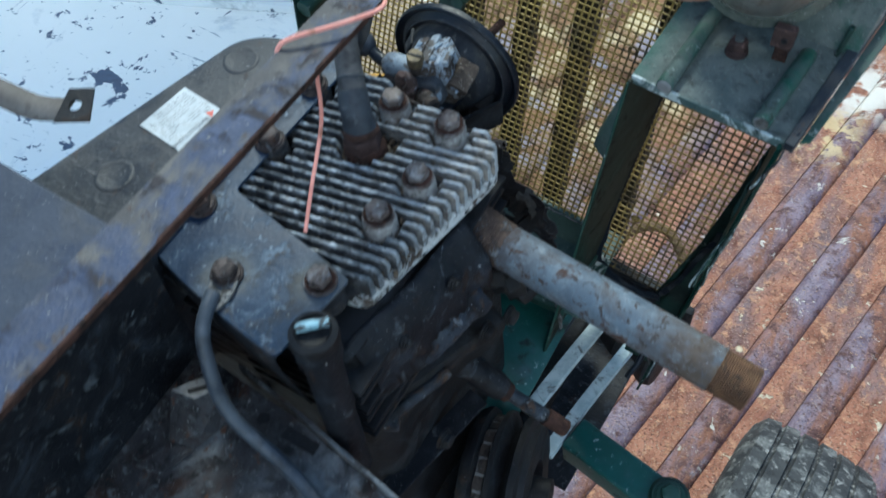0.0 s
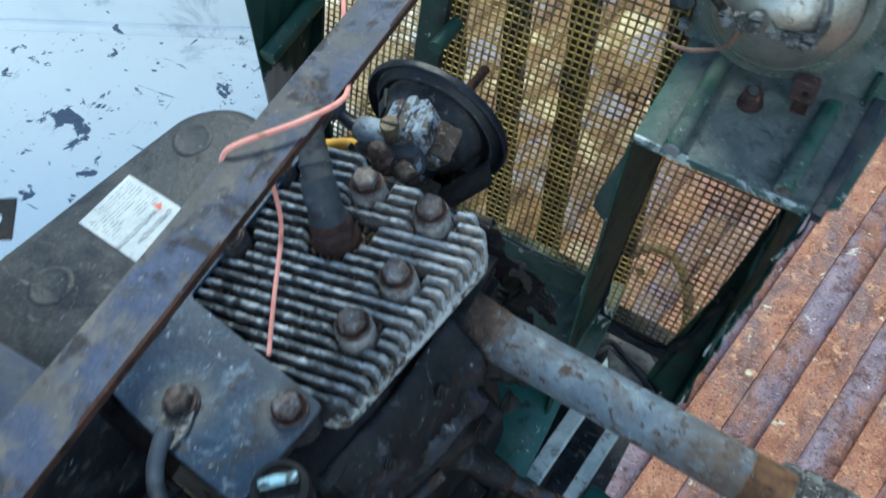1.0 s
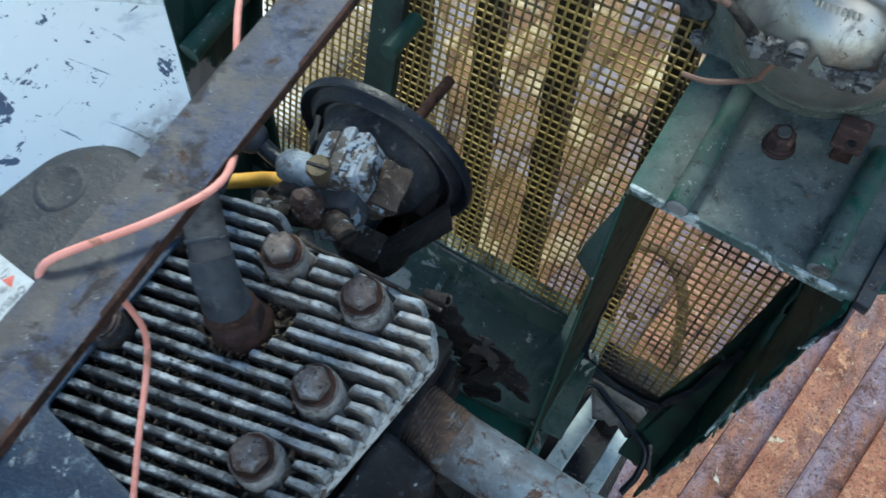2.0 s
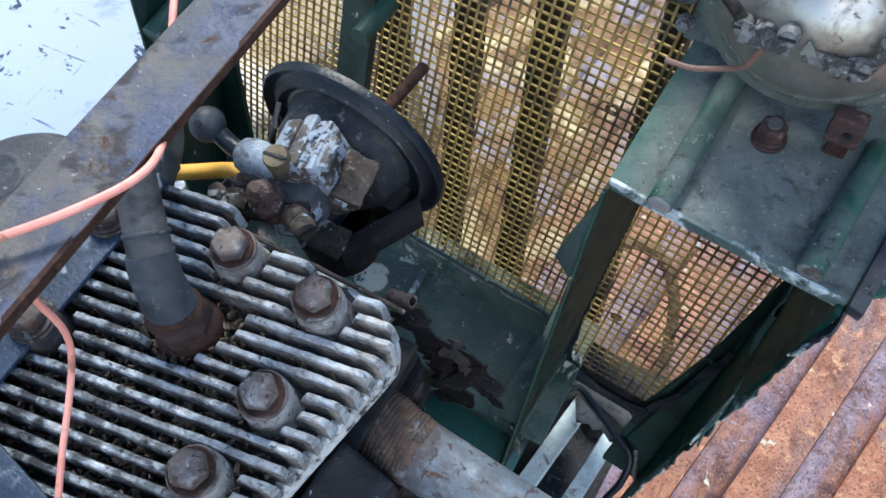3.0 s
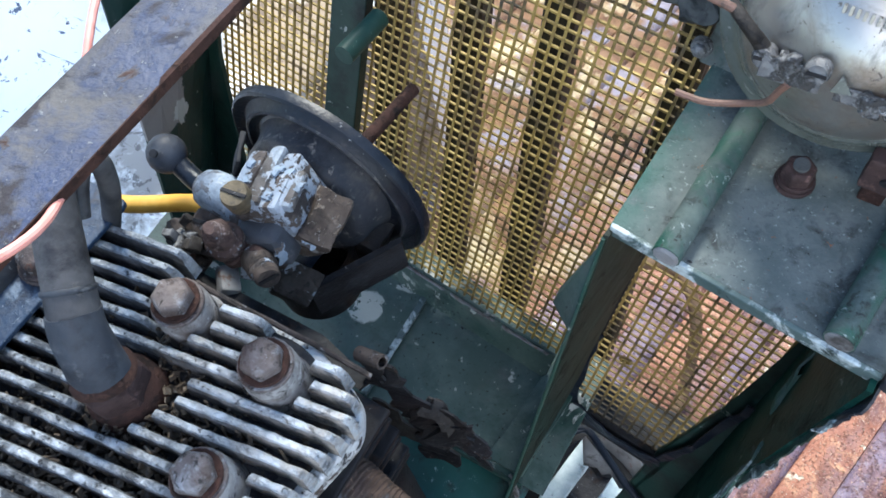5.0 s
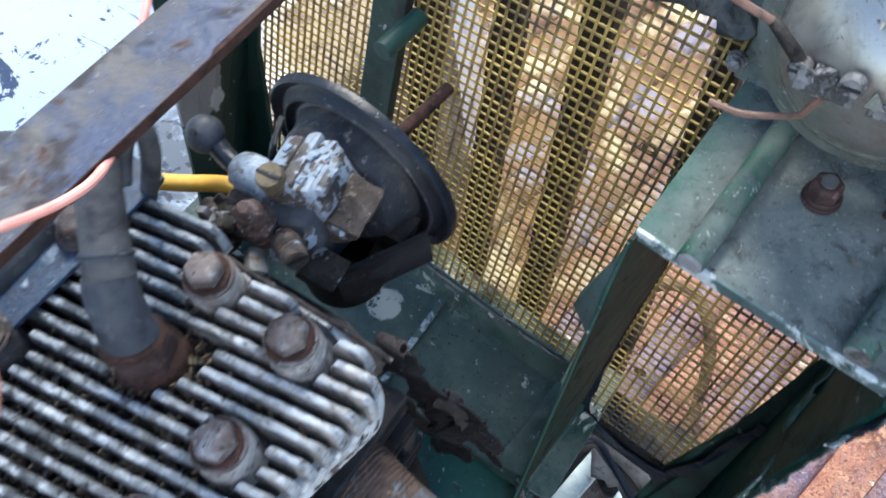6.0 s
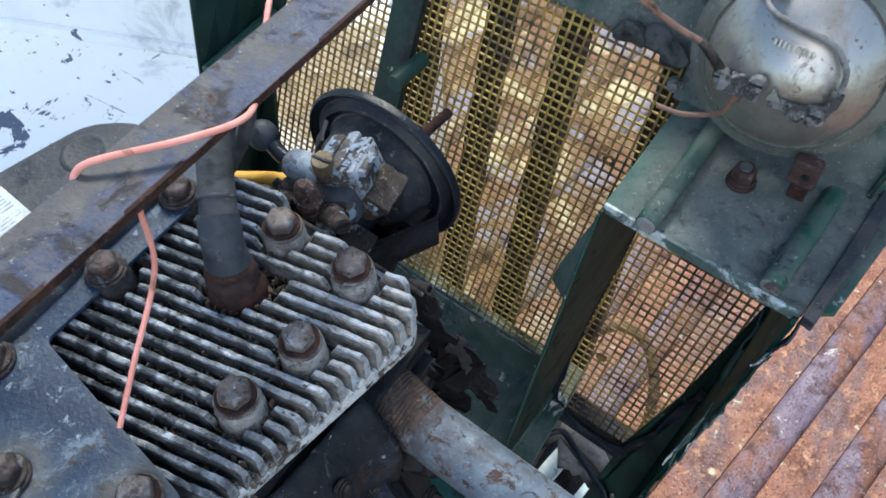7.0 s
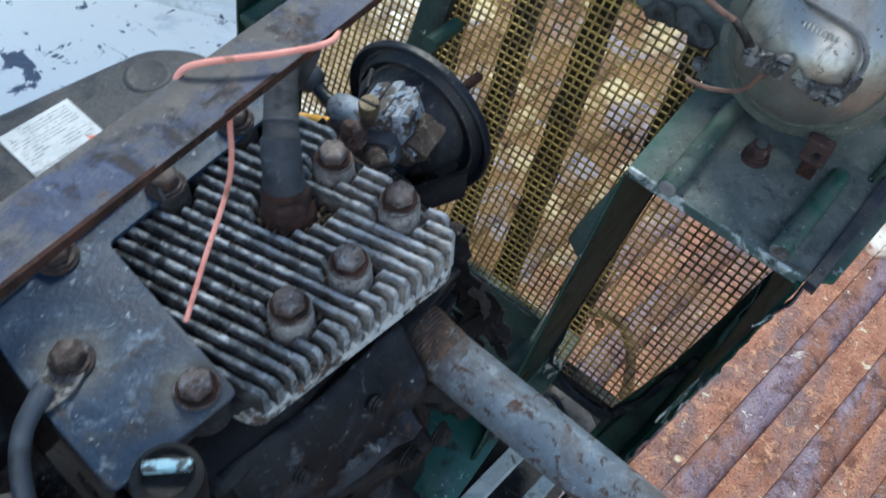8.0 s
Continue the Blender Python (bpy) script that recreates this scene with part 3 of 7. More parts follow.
stain_or_light(M["bed_rust"], (0.80, 0.78, 0.72), (0.330, 0.990, 0.0), [(0.0, 1.0), (0.035, 0.95), (0.06, 0.0)], 0.02, 30.0, gate=(40, 0.36, 0.44))
stain_or_light(M["bed_rust"], (0.82, 0.72, 0.52), (0.223, 0.424, 0.0), [(0.0, 1.0), (0.006, 0.9), (0.010, 0.0)], 0.003, 120.0)
stain_or_light(M["bed_rust"], (0.66, 0.52, 0.30), (0.202, 0.899, 0.0), [(0.0, 0.9), (0.07, 0.8), (0.12, 0.0)], 0.03, 20.0, gate=(34, 0.47, 0.54))
stain_or_light(M["bed_ridge"], (0.76, 0.73, 0.68), (0.239, 1.031, 0.0), [(0.0, 1.0), (0.085, 0.9), (0.15, 0.0)], 0.04, 16.0, gate=(26, 0.43, 0.50))
stain_or_light(M["bed_ridge"], (0.80, 0.78, 0.72), (0.330, 0.990, 0.0), [(0.0, 1.0), (0.035, 0.95), (0.06, 0.0)], 0.02, 30.0, gate=(40, 0.36, 0.44))
stain_or_light(M["bed_ridge"], (0.82, 0.72, 0.52), (0.223, 0.424, 0.0), [(0.0, 1.0), (0.006, 0.9), (0.010, 0.0)], 0.003, 120.0)
stain_or_light(M["bed_ridge"], (0.66, 0.52, 0.30), (0.202, 0.899, 0.0), [(0.0, 0.9), (0.07, 0.8), (0.12, 0.0)], 0.03, 20.0, gate=(34, 0.47, 0.54))
for spot in ((0.0125, -0.030, 0.003), (0.0682, -0.0065, 0.003)):
    stain_or_light(M["plate"], (0.125, 0.125, 0.12), spot, [(0.012, 0.0), (0.0165, 0.55), (0.021, 0.2), (0.030, 0.0)], 0.003, 160.0)


# ---- mesh helpers ----
def thing(name, label, category, loc=(0, 0, 0), group="", kind=""):
    ob = new(name)
    ob.empty_display_size = 0.02
    ob.location = loc
    return tagged(ob, label, category, group, kind)


def part(name, bm, material, parent=None, label="", smooth=False):
    me = bpy.data.meshes.new(name)
    bmesh.ops.recalc_face_normals(bm, faces=bm.faces[:])
    if smooth:
        for f in bm.faces:
            f.smooth = True
        for e in bm.edges:
            if len(e.link_faces) == 2 and e.calc_face_angle(0) > radians(35):
                e.smooth = False
    bm.to_mesh(me)
    bm.free()
    me.materials.append(M[material] if isinstance(material, str) else material)
    ob = new(name, me)
    if parent is not None:
        ob.parent = parent
        off = Vector((0, 0, 0))
        p = parent
        while p is not None:
            off += p.location
            p = p.parent
        me.transform(Matrix.Translation(-off))
    if label:
        ob["label"] = label
    return ob


def box_bm(c, s, bevel=0.0, m=None, seg=2, bm=None):
    own = bmesh.new()
    bmesh.ops.create_cube(own, size=1.0, matrix=Matrix.Diagonal((*s, 1)))
    if bevel:
        bmesh.ops.bevel(own, geom=own.edges[:], offset=bevel, segments=seg, affect='EDGES', profile=0.6)
    bmesh.ops.transform(own, matrix=Matrix.Translation(c) @ (m or Matrix()), verts=own.verts[:])
    return joined(bm, own)


def joined(bm, own):
    if bm is None:
        return own
    tmp = bpy.data.meshes.new("tmp")
    own.to_mesh(tmp)
    own.free()
    bm.from_mesh(tmp)
    bpy.data.meshes.remove(tmp)
    return bm


def axis_matrix(p0, p1):
    d = Vector(p1) - Vector(p0)
    return Matrix.Translation(p0) @ d.to_track_quat('Z', 'Y').to_matrix().to_4x4(), d.length


def lathe_bm(p0, p1, profile, seg=32, bm=None):
    """Turned body on the axis p0 to p1. profile: (distance along the axis as a share, radius)."""
    m, ln = axis_matrix(p0, p1)
    own = bmesh.new()
    rings = []
    for s, r in profile:
        if r < 1e-6:
            rings.append([own.verts.new(m @ Vector((0, 0, s * ln)))])
        else:
            rings.append([own.verts.new(m @ Vector((r * math.cos(2 * math.pi * k / seg), r * math.sin(2 * math.pi * k / seg), s * ln))) for k in range(seg)])
    for a, b in zip(rings, rings[1:]):
        for k in range(seg):
            k2 = (k + 1) % seg
            if len(a) == 1 and len(b) == 1:
                continue
            if len(a) == 1:
                own.faces.new((a[0], b[k], b[k2]))
            elif len(b) == 1:
                own.faces.new((a[k], a[k2], b[0]))
            else:
                own.faces.new((a[k], a[k2], b[k2], b[k]))
    return joined(bm, own)


def rod_bm(p0, p1, r, seg=24, r2=None, bm=None, round_end=0.0):
    r2 = r if r2 is None else r2
    e = min(0.3, round_end)
    prof = [(0, 0), (0, r * 0.9), (0.02, r), (1 - 0.02 - e, r2), (1 - e * 0.4, r2 * 0.85 if e else r2), (1, r2 * 0.55 if e else r2 * 0.9), (1, 0)]
    return lathe_bm(p0, p1, prof, seg, bm)


def smooth_path(pts, n=8):
    pts = [Vector(p) for p in pts]
    pts = [2 * pts[0] - pts[1]] + pts + [2 * pts[-1] - pts[-2]]
    out = []
    for a, b, c, d in zip(pts, pts[1:], pts[2:], pts[3:]):
        for k in range(n):
            t = k / n
            out.append(0.5 * (2 * b + (c - a) * t + (2 * a - 5 * b + 4 * c - d) * t * t + (3 * b - a - 3 * c + d) * t ** 3))
    out.append(pts[-2])
    return out


def hose_bm(pts, r, seg=12, n=8, bm=None, r_end=None):
    path = smooth_path(pts, n)
    own = bmesh.new()
    up = Vector((0.3, 0.2, 1)).normalized()
    rings = []
    for i, p in enumerate(path):
        d = (path[min(i + 1, len(path) - 1)] - path[max(i - 1, 0)]).normalized()
        side = d.cross(up)
        if side.length < 0.05:
            side = d.cross(Vector((1, 0, 0)))
        side.normalize()
        v = side.cross(d).normalized()
        up = v
        rr = r if r_end is None else r + (r_end - r) * i / (len(path) - 1)
        rings.append([own.verts.new(p + rr * (math.cos(2 * math.pi * k / seg) * side + math.sin(2 * math.pi * k / seg) * v)) for k in range(seg)])
    for a, b in zip(rings, rings[1:]):
        for k in range(seg):
            own.faces.new((a[k], a[(k + 1) % seg], b[(k + 1) % seg], b[k]))
    own.faces.new(rings[0])
    own.faces.new(rings[-1][::-1])
    return joined(bm, own)


def slab_bm(poly, z0, z1, bevel=0.0, to=None, bm=None, holes=()):
    """Flat slab over a polygon, from z0 to z1; to: a matrix or a function of (x, y, z)."""
    own = bmesh.new()
    lo = [own.verts.new((x, y, z0)) for x, y in poly]
    hi = [own.verts.new((x, y, z1)) for x, y in poly]
    own.faces.new(lo[::-1])
    own.faces.new(hi)
    for k in range(len(poly)):
        own.faces.new((lo[k], lo[(k + 1) % len(poly)], hi[(k + 1) % len(poly)], hi[k]))
    if bevel:
        bmesh.ops.recalc_face_normals(own, faces=own.faces[:])
        sharp = [e for e in own.edges if e.calc_face_angle(0) > 0.6]
        bmesh.ops.bevel(own, geom=sharp, offset=bevel, segments=3, affect='EDGES', profile=0.5)
    if isinstance(to, Matrix):
        bmesh.ops.transform(own, matrix=to, verts=own.verts[:])
    elif to is not None:
        for v in own.verts:
            v.co = to(*v.co)
    return joined(bm, own)


def round_poly(poly, r, n=5):
    out = []
    k = len(poly)
    for i in range(k):
        a, b, c = Vector(poly[i - 1]), Vector(poly[i]), Vector(poly[(i + 1) % k])
        rr = min(r, (a - b).length * 0.45, (c - b).length * 0.45)
        p, q = b + (a - b).normalized() * rr, b + (c - b).normalized() * rr
        for j in range(n + 1):
            t = j / n
            out.append(tuple((1 - t) ** 2 * p + 2 * t * (1 - t) * b + t * t * q))
    return out


def hexnut_bm(c, axis, r, h, dome=0.0, bm=None, turn=0.0):
    c, axis = Vector(c), Vector(axis).normalized()
    m = Matrix.Translation(c) @ axis.to_track_quat('Z', 'Y').to_matrix().to_4x4() @ Matrix.Rotation(turn, 4, 'Z')
    own = bmesh.new()
    rings = []
    for z, rr in ((0, r), (h * 0.75, r), (h, r * 0.84)):
        rings.append([own.verts.new(m @ Vector((rr * math.cos(math.pi / 3 * k), rr * math.sin(math.pi / 3 * k), z))) for k in range(6)])
    for a, b in zip(rings, rings[1:]):
        for k in range(6):
            own.faces.new((a[k], a[(k + 1) % 6], b[(k + 1) % 6], b[k]))
    own.faces.new(rings[0][::-1])
    top = own.verts.new(m @ Vector((0, 0, h + dome)))
    for k in range(6):
        own.faces.new((rings[2][k], rings[2][(k + 1) % 6], top))
    bmesh.ops.bevel(own, geom=[e for e in own.edges], offset=r * 0.07, segments=1, affect='EDGES')
    return joined(bm, own)


def washer_bm(c, axis, r, hole, h, bm=None):
    c, axis = Vector(c), Vector(axis).normalized()
    return lathe_bm(c, c + axis * h, [(0, hole), (0, r * 0.96), (0.3, r), (0.7, r), (1, r * 0.95), (1, hole)], 24, bm)


def bolt(parent, c, axis=(0, 0, 1), r=0.0083, h=0.0075, washer=0.0108, material="bolt", turn=0.0, name="bolt"):
    """Hexagon bolt head, worn round, on two stacked washers."""
    up = Vector(axis).normalized()
    low = 0.0042 if washer else 0.003
    ob = part(name, hexnut_bm(Vector(c) + up * low, axis, r, h - 0.0012, 0.0010, None, turn), material, parent)
    if washer:
        part("washer", washer_bm(c, axis, washer, r * 0.5, 0.0024), material, ob)
        part("washer", washer_bm(Vector(c) + up * 0.0027, axis, washer * 0.90, r * 0.5, 0.0015), "rust" if material == "bolt" else material, ob)
    return ob


def bumpy(bm, amount, scale, cuts=0):
    if cuts:
        bmesh.ops.subdivide_edges(bm, edges=bm.edges[:], cuts=cuts, use_grid_fill=True)
    for v in bm.verts:
        v.co += amount * Vector(noise.noise_vector(v.co * scale))
    return bm


def crumpled_bm(pts, across, width, seed, amount=0.003):
    """Bent and torn sheet strip along pts, with a ragged outline and real thickness."""
    rng = random.Random(seed)
    path = smooth_path(pts, 4)
    across = Vector(across).normalized()
    bm = bmesh.new()
    rows = []
    for i, p in enumerate(path):
        w0, w1 = width * rng.uniform(0.25, 0.6), width * rng.uniform(0.3, 0.6)
        row = []
        for k in range(4):
            q = p + across * (-w0 + (w0 + w1) * k / 3)
            q = q + amount * Vector(noise.noise_vector(q * 70 + Vector((seed, 0, 0))))
            row.append(q)
        rows.append(row)
    lift = across.cross(path[-1] - path[0]).normalized() * 0.0012
    lo = [[bm.verts.new(q) for q in r] for r in rows]
    hi = [[bm.verts.new(q + lift) for q in r] for r in rows]
    for g, flip in ((lo, 1), (hi, 0)):
        for a, c in zip(g, g[1:]):
            for k in range(3):
                f = (a[k], a[k + 1], c[k + 1], c[k])
                bm.faces.new(f[::-1] if flip else f)
    for k in range(3):
        bm.faces.new((lo[0][k], lo[0][k + 1], hi[0][k + 1], hi[0][k]))
        bm.faces.new((lo[-1][k], hi[-1][k], hi[-1][k + 1], lo[-1][k + 1]))
    for a in (0, 3):
        for i in range(len(lo) - 1):
            bm.faces.new((lo[i][a], hi[i][a], hi[i + 1][a], lo[i + 1][a]))
    return bm


# ---- truck bed and surroundings ----
BED = Matrix.Rotation(-math.atan(0.195), 4, 'Z')


def ground_sheet():
    bm = bmesh.new()
    bmesh.ops.create_grid(bm, x_segments=2, y_segments=2, size=400)
    bmesh.ops.translate(bm, verts=bm.verts[:], vec=(0, 0, -0.75))
    tagged(part("ground", bm, "earth"), "dry brown earth round the parked truck", "ground", kind="structure")


RIB_PERIOD, RIB_START = 0.1052, 0.0445


def bed_floor():
    """Pressed steel floor: flat ridges and valleys that run the length of the bed."""
    floor = thing("floor", "rusted corrugated steel truck bed floor", "floor", (0, 0, 0), kind="structure")
    rise = 0.009
    ys = [-1.6 + 0.1 * k for k in range(33)]
    sheet, tops = bmesh.new(), None
    for i in range(-10, 8):
        x0 = RIB_START + RIB_PERIOD * i
        for kind, xs in (("valley", (x0 + 0.050, x0 + RIB_PERIOD)), ("ridge", (x0, x0 + 0.050))):
            own = bmesh.new()
            if kind == "ridge":
                prof = [(xs[0], -0.0026), (xs[0] + 0.0012, 0.0), (xs[0] + 0.0055, rise * 0.55), (xs[0] + 0.011, rise * 0.8), (xs[1] - 0.011, rise * 0.8), (xs[1] - 0.0055, rise * 0.55), (xs[1] - 0.0012, 0.0), (xs[1], -0.0026)]
            else:
                mid = (xs[0] + xs[1]) / 2
                prof = [(xs[0], -0.0026), (xs[0] + 0.001, 0.0), (mid - 0.006, 0.0008), (mid, 0.0020), (mid + 0.006, 0.0008), (xs[1] - 0.001, 0.0), (xs[1], -0.0026)]
            rows = [[own.verts.new(BED @ Vector((x, y, z + 0.0015 * noise.noise(Vector((x * 9, y * 4, 0)))))) for x, z in prof] for y in ys]
            for a, b in zip(rows, rows[1:]):
                for k in range(len(prof) - 1):
                    own.faces.new((a[k], a[k + 1], b[k + 1], b[k]))
            part("rib" if kind == "ridge" else "valley_strip", own, "bed_ridge" if kind == "ridge" else "bed_rust", floor, smooth=True)
    return floor


def bed_sides():
    """White wheel arch box and the wall behind it."""
    arch = thing("wall_arch", "white painted sheet metal ledge with dark blue chips", "wall", (-0.8, 0.1, 0), kind="structure")
    poly = round_poly([(-1.06, -1.3), (-0.42, -1.3), (-0.36, 0.15), (-0.335, 0.58), (-0.38, 0.70), (-0.52, 0.70), (-0.575, 0.445), (-1.06, 0.272)], 0.03)
    part("ledge", slab_bm(poly, 0.0, 0.385, 0.012), "white", arch, smooth=True)
    side = slab_bm([(-0.4195, -1.28), (-0.3575, 0.15), (-0.3330, 0.57), (-0.3310, 0.57), (-0.3555, 0.15), (-0.4175, -1.28)], 0.004, 0.372, 0.0)
    part("ledge_side", side, "dirty_side", arch, "grimy tan side of the ledge")
    d = Vector((0.323, 0.114, 0)).normalized()
    nrm = Vector((-d.y, d.x, 0))
    m = Matrix((( d.x, nrm.x, 0, -0.591), (d.y, nrm.y, 0, 0.406), (0, 0, 1, 0), (0, 0, 0, 1)))
    wall = thing("wall_front", "white painted upright panel behind the ledge", "wall", (-0.6, 0.45, 0), kind="structure")
    part("panel", box_bm((-0.205, 0.025, 0.55), (0.61, 0.03, 0.90), 0.008, None), "white_wall", wall)
    pan = wall.children[0]
    pan.data.transform(Matrix.Translation(wall.location))
    pan.data.transform(m)
    pan.data.transform(Matrix.Translation(-wall.location))
    seam = box_bm((-0.205, 0.006, 0.392), (0.59, 0.012, 0.016), 0.005)
    bmesh.ops.transform(seam, matrix=m, verts=seam.verts[:])
    part("seam_bead", seam, "white_wall", wall, smooth=True)
    far = thing("wall_far", "rusty and pale painted bed end wall", "wall", (0, 1.6, 0), kind="structure")
    b = box_bm((0, 1.62, 0.25), (2.2, 0.05, 0.5), 0.01)
    bmesh.ops.transform(b, matrix=BED, verts=b.verts[:])
    part("end_panel", b, "bed_rust", far)
    left = thing("wall_left", "white painted bed side wall", "wall", (-1.09, -0.5, 0), kind="structure")
    part("side_panel", box_bm((-1.085, -0.53, 0.25), (0.045, 1.55, 0.5), 0.01), "white_wall", left)
    right = thing("wall_right", "rusty bed side wall", "wall", (0.9, 0, 0), kind="structure")
    b = box_bm((0.86, 0, 0.25), (0.05, 3.2, 0.5), 0.01)
    bmesh.ops.transform(b, matrix=BED, verts=b.verts[:])
    part("side_panel", b, "bed_rust", right)


# ---- engine head ----
BOLTS = {"A": (0.0, -0.001), "B": (-0.002, 0.044), "C": (-0.0505, 0.0485), "D": (-0.006, -0.0395), "E": (-0.111, 0.036),
         "F": (-0.1085, -0.020), "K": (-0.117, -0.085), "G": (-0.0675, -0.120), "H": (-0.0118, -0.0965)}
PLUG = (-0.052, 0.011)
HEAD_TOP, HEAD_BASE = 0.7968, 0.7825


FIN_SLOPE, FIN_PERIOD = 0.148, 0.0079


def right_edge(y):
    """Outer end of the fins at a place across them: straight, with a cut back corner and a drawn-in front."""
    if y < -0.086:
        return -0.010
    if y > 0.054:
        return 0.0268 - (y - 0.054) * 2.1
    if y > 0.042:
        return 0.0340 - (y - 0.042) * 0.6
    return 0.0340 + (y - 0.042) * 0.19


def cylinder_head():
    head = thing("finned_engine_top", "finned cast aluminium cylinder head, oxidised and sooty", "engine part", (-0.04, -0.03, 0.772))
    outline = round_poly([(-0.122, -0.135), (-0.012, -0.135), (-0.008, -0.094), (0.0040, -0.084), (0.0290, 0.040), (0.022, 0.053), (-0.006, 0.062), (-0.122, 0.052)], 0.006)
    part("base_plate", slab_bm(outline, 0.772, HEAD_BASE, 0.002), "cast_dark", head, smooth=True)
    gaps = [(x, y, 0.0125) for x, y in BOLTS.values()] + [(*PLUG, 0.0165)]
    rng = random.Random(4)
    for k in range(-14, 10):
        y0 = 0.0064 + FIN_PERIOD * k
        cuts = []
        for bx, by, r in gaps:
            h = r * r - (y0 + FIN_SLOPE * bx - by) ** 2
            if h > 0:
                cuts.append((bx - math.sqrt(h), bx + math.sqrt(h)))
        at_plug = y0 + FIN_SLOPE * PLUG[0] - PLUG[1]
        if 0 < at_plug < 0.012:
            cuts.append((PLUG[0] - 0.016, PLUG[0] + 0.020))
        x0, x1 = -0.118 + rng.uniform(0, 0.003), 0.036
        while x1 > right_edge(y0 + FIN_SLOPE * x1) + 0.0005:
            x1 -= 0.0004
        if k >= 7:
            x1 = min(x1, -0.018 if k == 7 else -0.066)
        if x1 - x0 < 0.03:
            continue
        segs, at = [], x0
        for a, b in sorted(cuts):
            if a - at > 0.008:
                segs.append((at, a))
            at = max(at, b)
        if x1 - at > 0.006:
            segs.append((at, x1))
        for a, b in segs:
            fin_bm = bmesh.new()
            steps = max(6, int((b - a) / 0.0016))
            rows = []
            for s in range(steps + 1):
                x = a + (b - a) * s / steps
                y = y0 + FIN_SLOPE * x
                end = x1 - x
                drop = 0.0
                if end < 0.0035:
                    drop = 0.0035 - math.sqrt(max(0, 0.0035 ** 2 - (0.0035 - end) ** 2))
                rise = 1.0
                if b < x1 - 0.001 or a > x0 + 0.001:
                    rise = min(1, 0.45 + min(x - a if a > x0 + 0.001 else 1, b - x if b < x1 - 0.001 else 1) / 0.006)
                top = HEAD_BASE + (HEAD_TOP - HEAD_BASE) * rise - drop + 0.0005 * noise.noise(Vector((x * 120, y * 300, 1)))
                w = 0.00172 + 0.0004 * noise.noise(Vector((x * 70, y * 200, 5))) + 0.0003 * noise.noise(Vector((x * 300, y * 200, 7)))
                yy = y + 0.0004 * noise.noise(Vector((x * 40, y * 200, 9)))
                base = 0.776 if end < 0.012 else HEAD_BASE - 0.001
                top = max(top + 0.0007 * noise.noise(Vector((x * 260, y0 * 900, 2))), base + 0.004)
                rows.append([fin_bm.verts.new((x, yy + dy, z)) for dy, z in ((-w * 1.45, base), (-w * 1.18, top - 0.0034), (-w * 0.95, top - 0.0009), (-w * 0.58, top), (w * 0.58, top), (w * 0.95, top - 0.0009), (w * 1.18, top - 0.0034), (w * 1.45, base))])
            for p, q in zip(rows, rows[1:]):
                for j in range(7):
                    # flank faces take the darker material, top and shoulders the pale one
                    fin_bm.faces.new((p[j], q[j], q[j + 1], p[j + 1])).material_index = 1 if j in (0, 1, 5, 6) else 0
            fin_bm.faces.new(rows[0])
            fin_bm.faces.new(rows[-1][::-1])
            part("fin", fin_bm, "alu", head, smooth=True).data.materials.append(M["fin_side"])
    for i, (k, (x, y)) in enumerate(BOLTS.items()):
        on_plate = k in "EFGHK"
        z = 0.8013 if on_plate else {"A": 0.8010, "B": 0.8045, "C": 0.7995, "D": 0.8030}[k]
        part("boss", lathe_bm((x, y, HEAD_BASE - 0.002), (x, y, z), [(0, 0.0135), (0.25, 0.0118), (0.9, 0.0112), (1, 0.0104), (1, 0)], 24), "cast_dark" if on_plate else "boss", head, smooth=True)
        bolt(head, (x, y, z), material="bolt_dark" if k in "EFGK" else "bolt", turn=0.4 + 1.7 * i)
    part("rim", slab_bm(round_poly([(-0.122, -0.088), (-0.002, -0.088), (0.0095, -0.084), (0.0345, 0.042), (0.0270, 0.055), (-0.004, 0.0660), (-0.122, 0.055)], 0.006), 0.7640, 0.7775, 0.0015), "rim_white", head, "pale chipped gasket edge of the head", smooth=True)
    return head


def litter():
    """Dry bits caught between the fins."""
    rng = random.Random(11)
    bm = bmesh.new()
    for k in range(2400):
        x = rng.triangular(-0.112, 0.024, -0.05)
        y = rng.triangular(-0.085, 0.055, -0.035)
        s = rng.uniform(0.0007, 0.0026)
        m = Matrix.Translation((x, y, HEAD_BASE + rng.uniform(0.0005, 0.009))) @ Euler((rng.uniform(0, 3), rng.uniform(0, 3), rng.uniform(0, 3))).to_matrix().to_4x4() @ Matrix.Diagonal((s * rng.uniform(0.6, 3), s, s * 0.35, 1))
        bmesh.ops.create_cube(bm, size=1, matrix=m)
    tagged(part("leaf_litter", bm, "debris"), "dry brown leaf litter caught between cooling fins", "debris", kind="stuff")


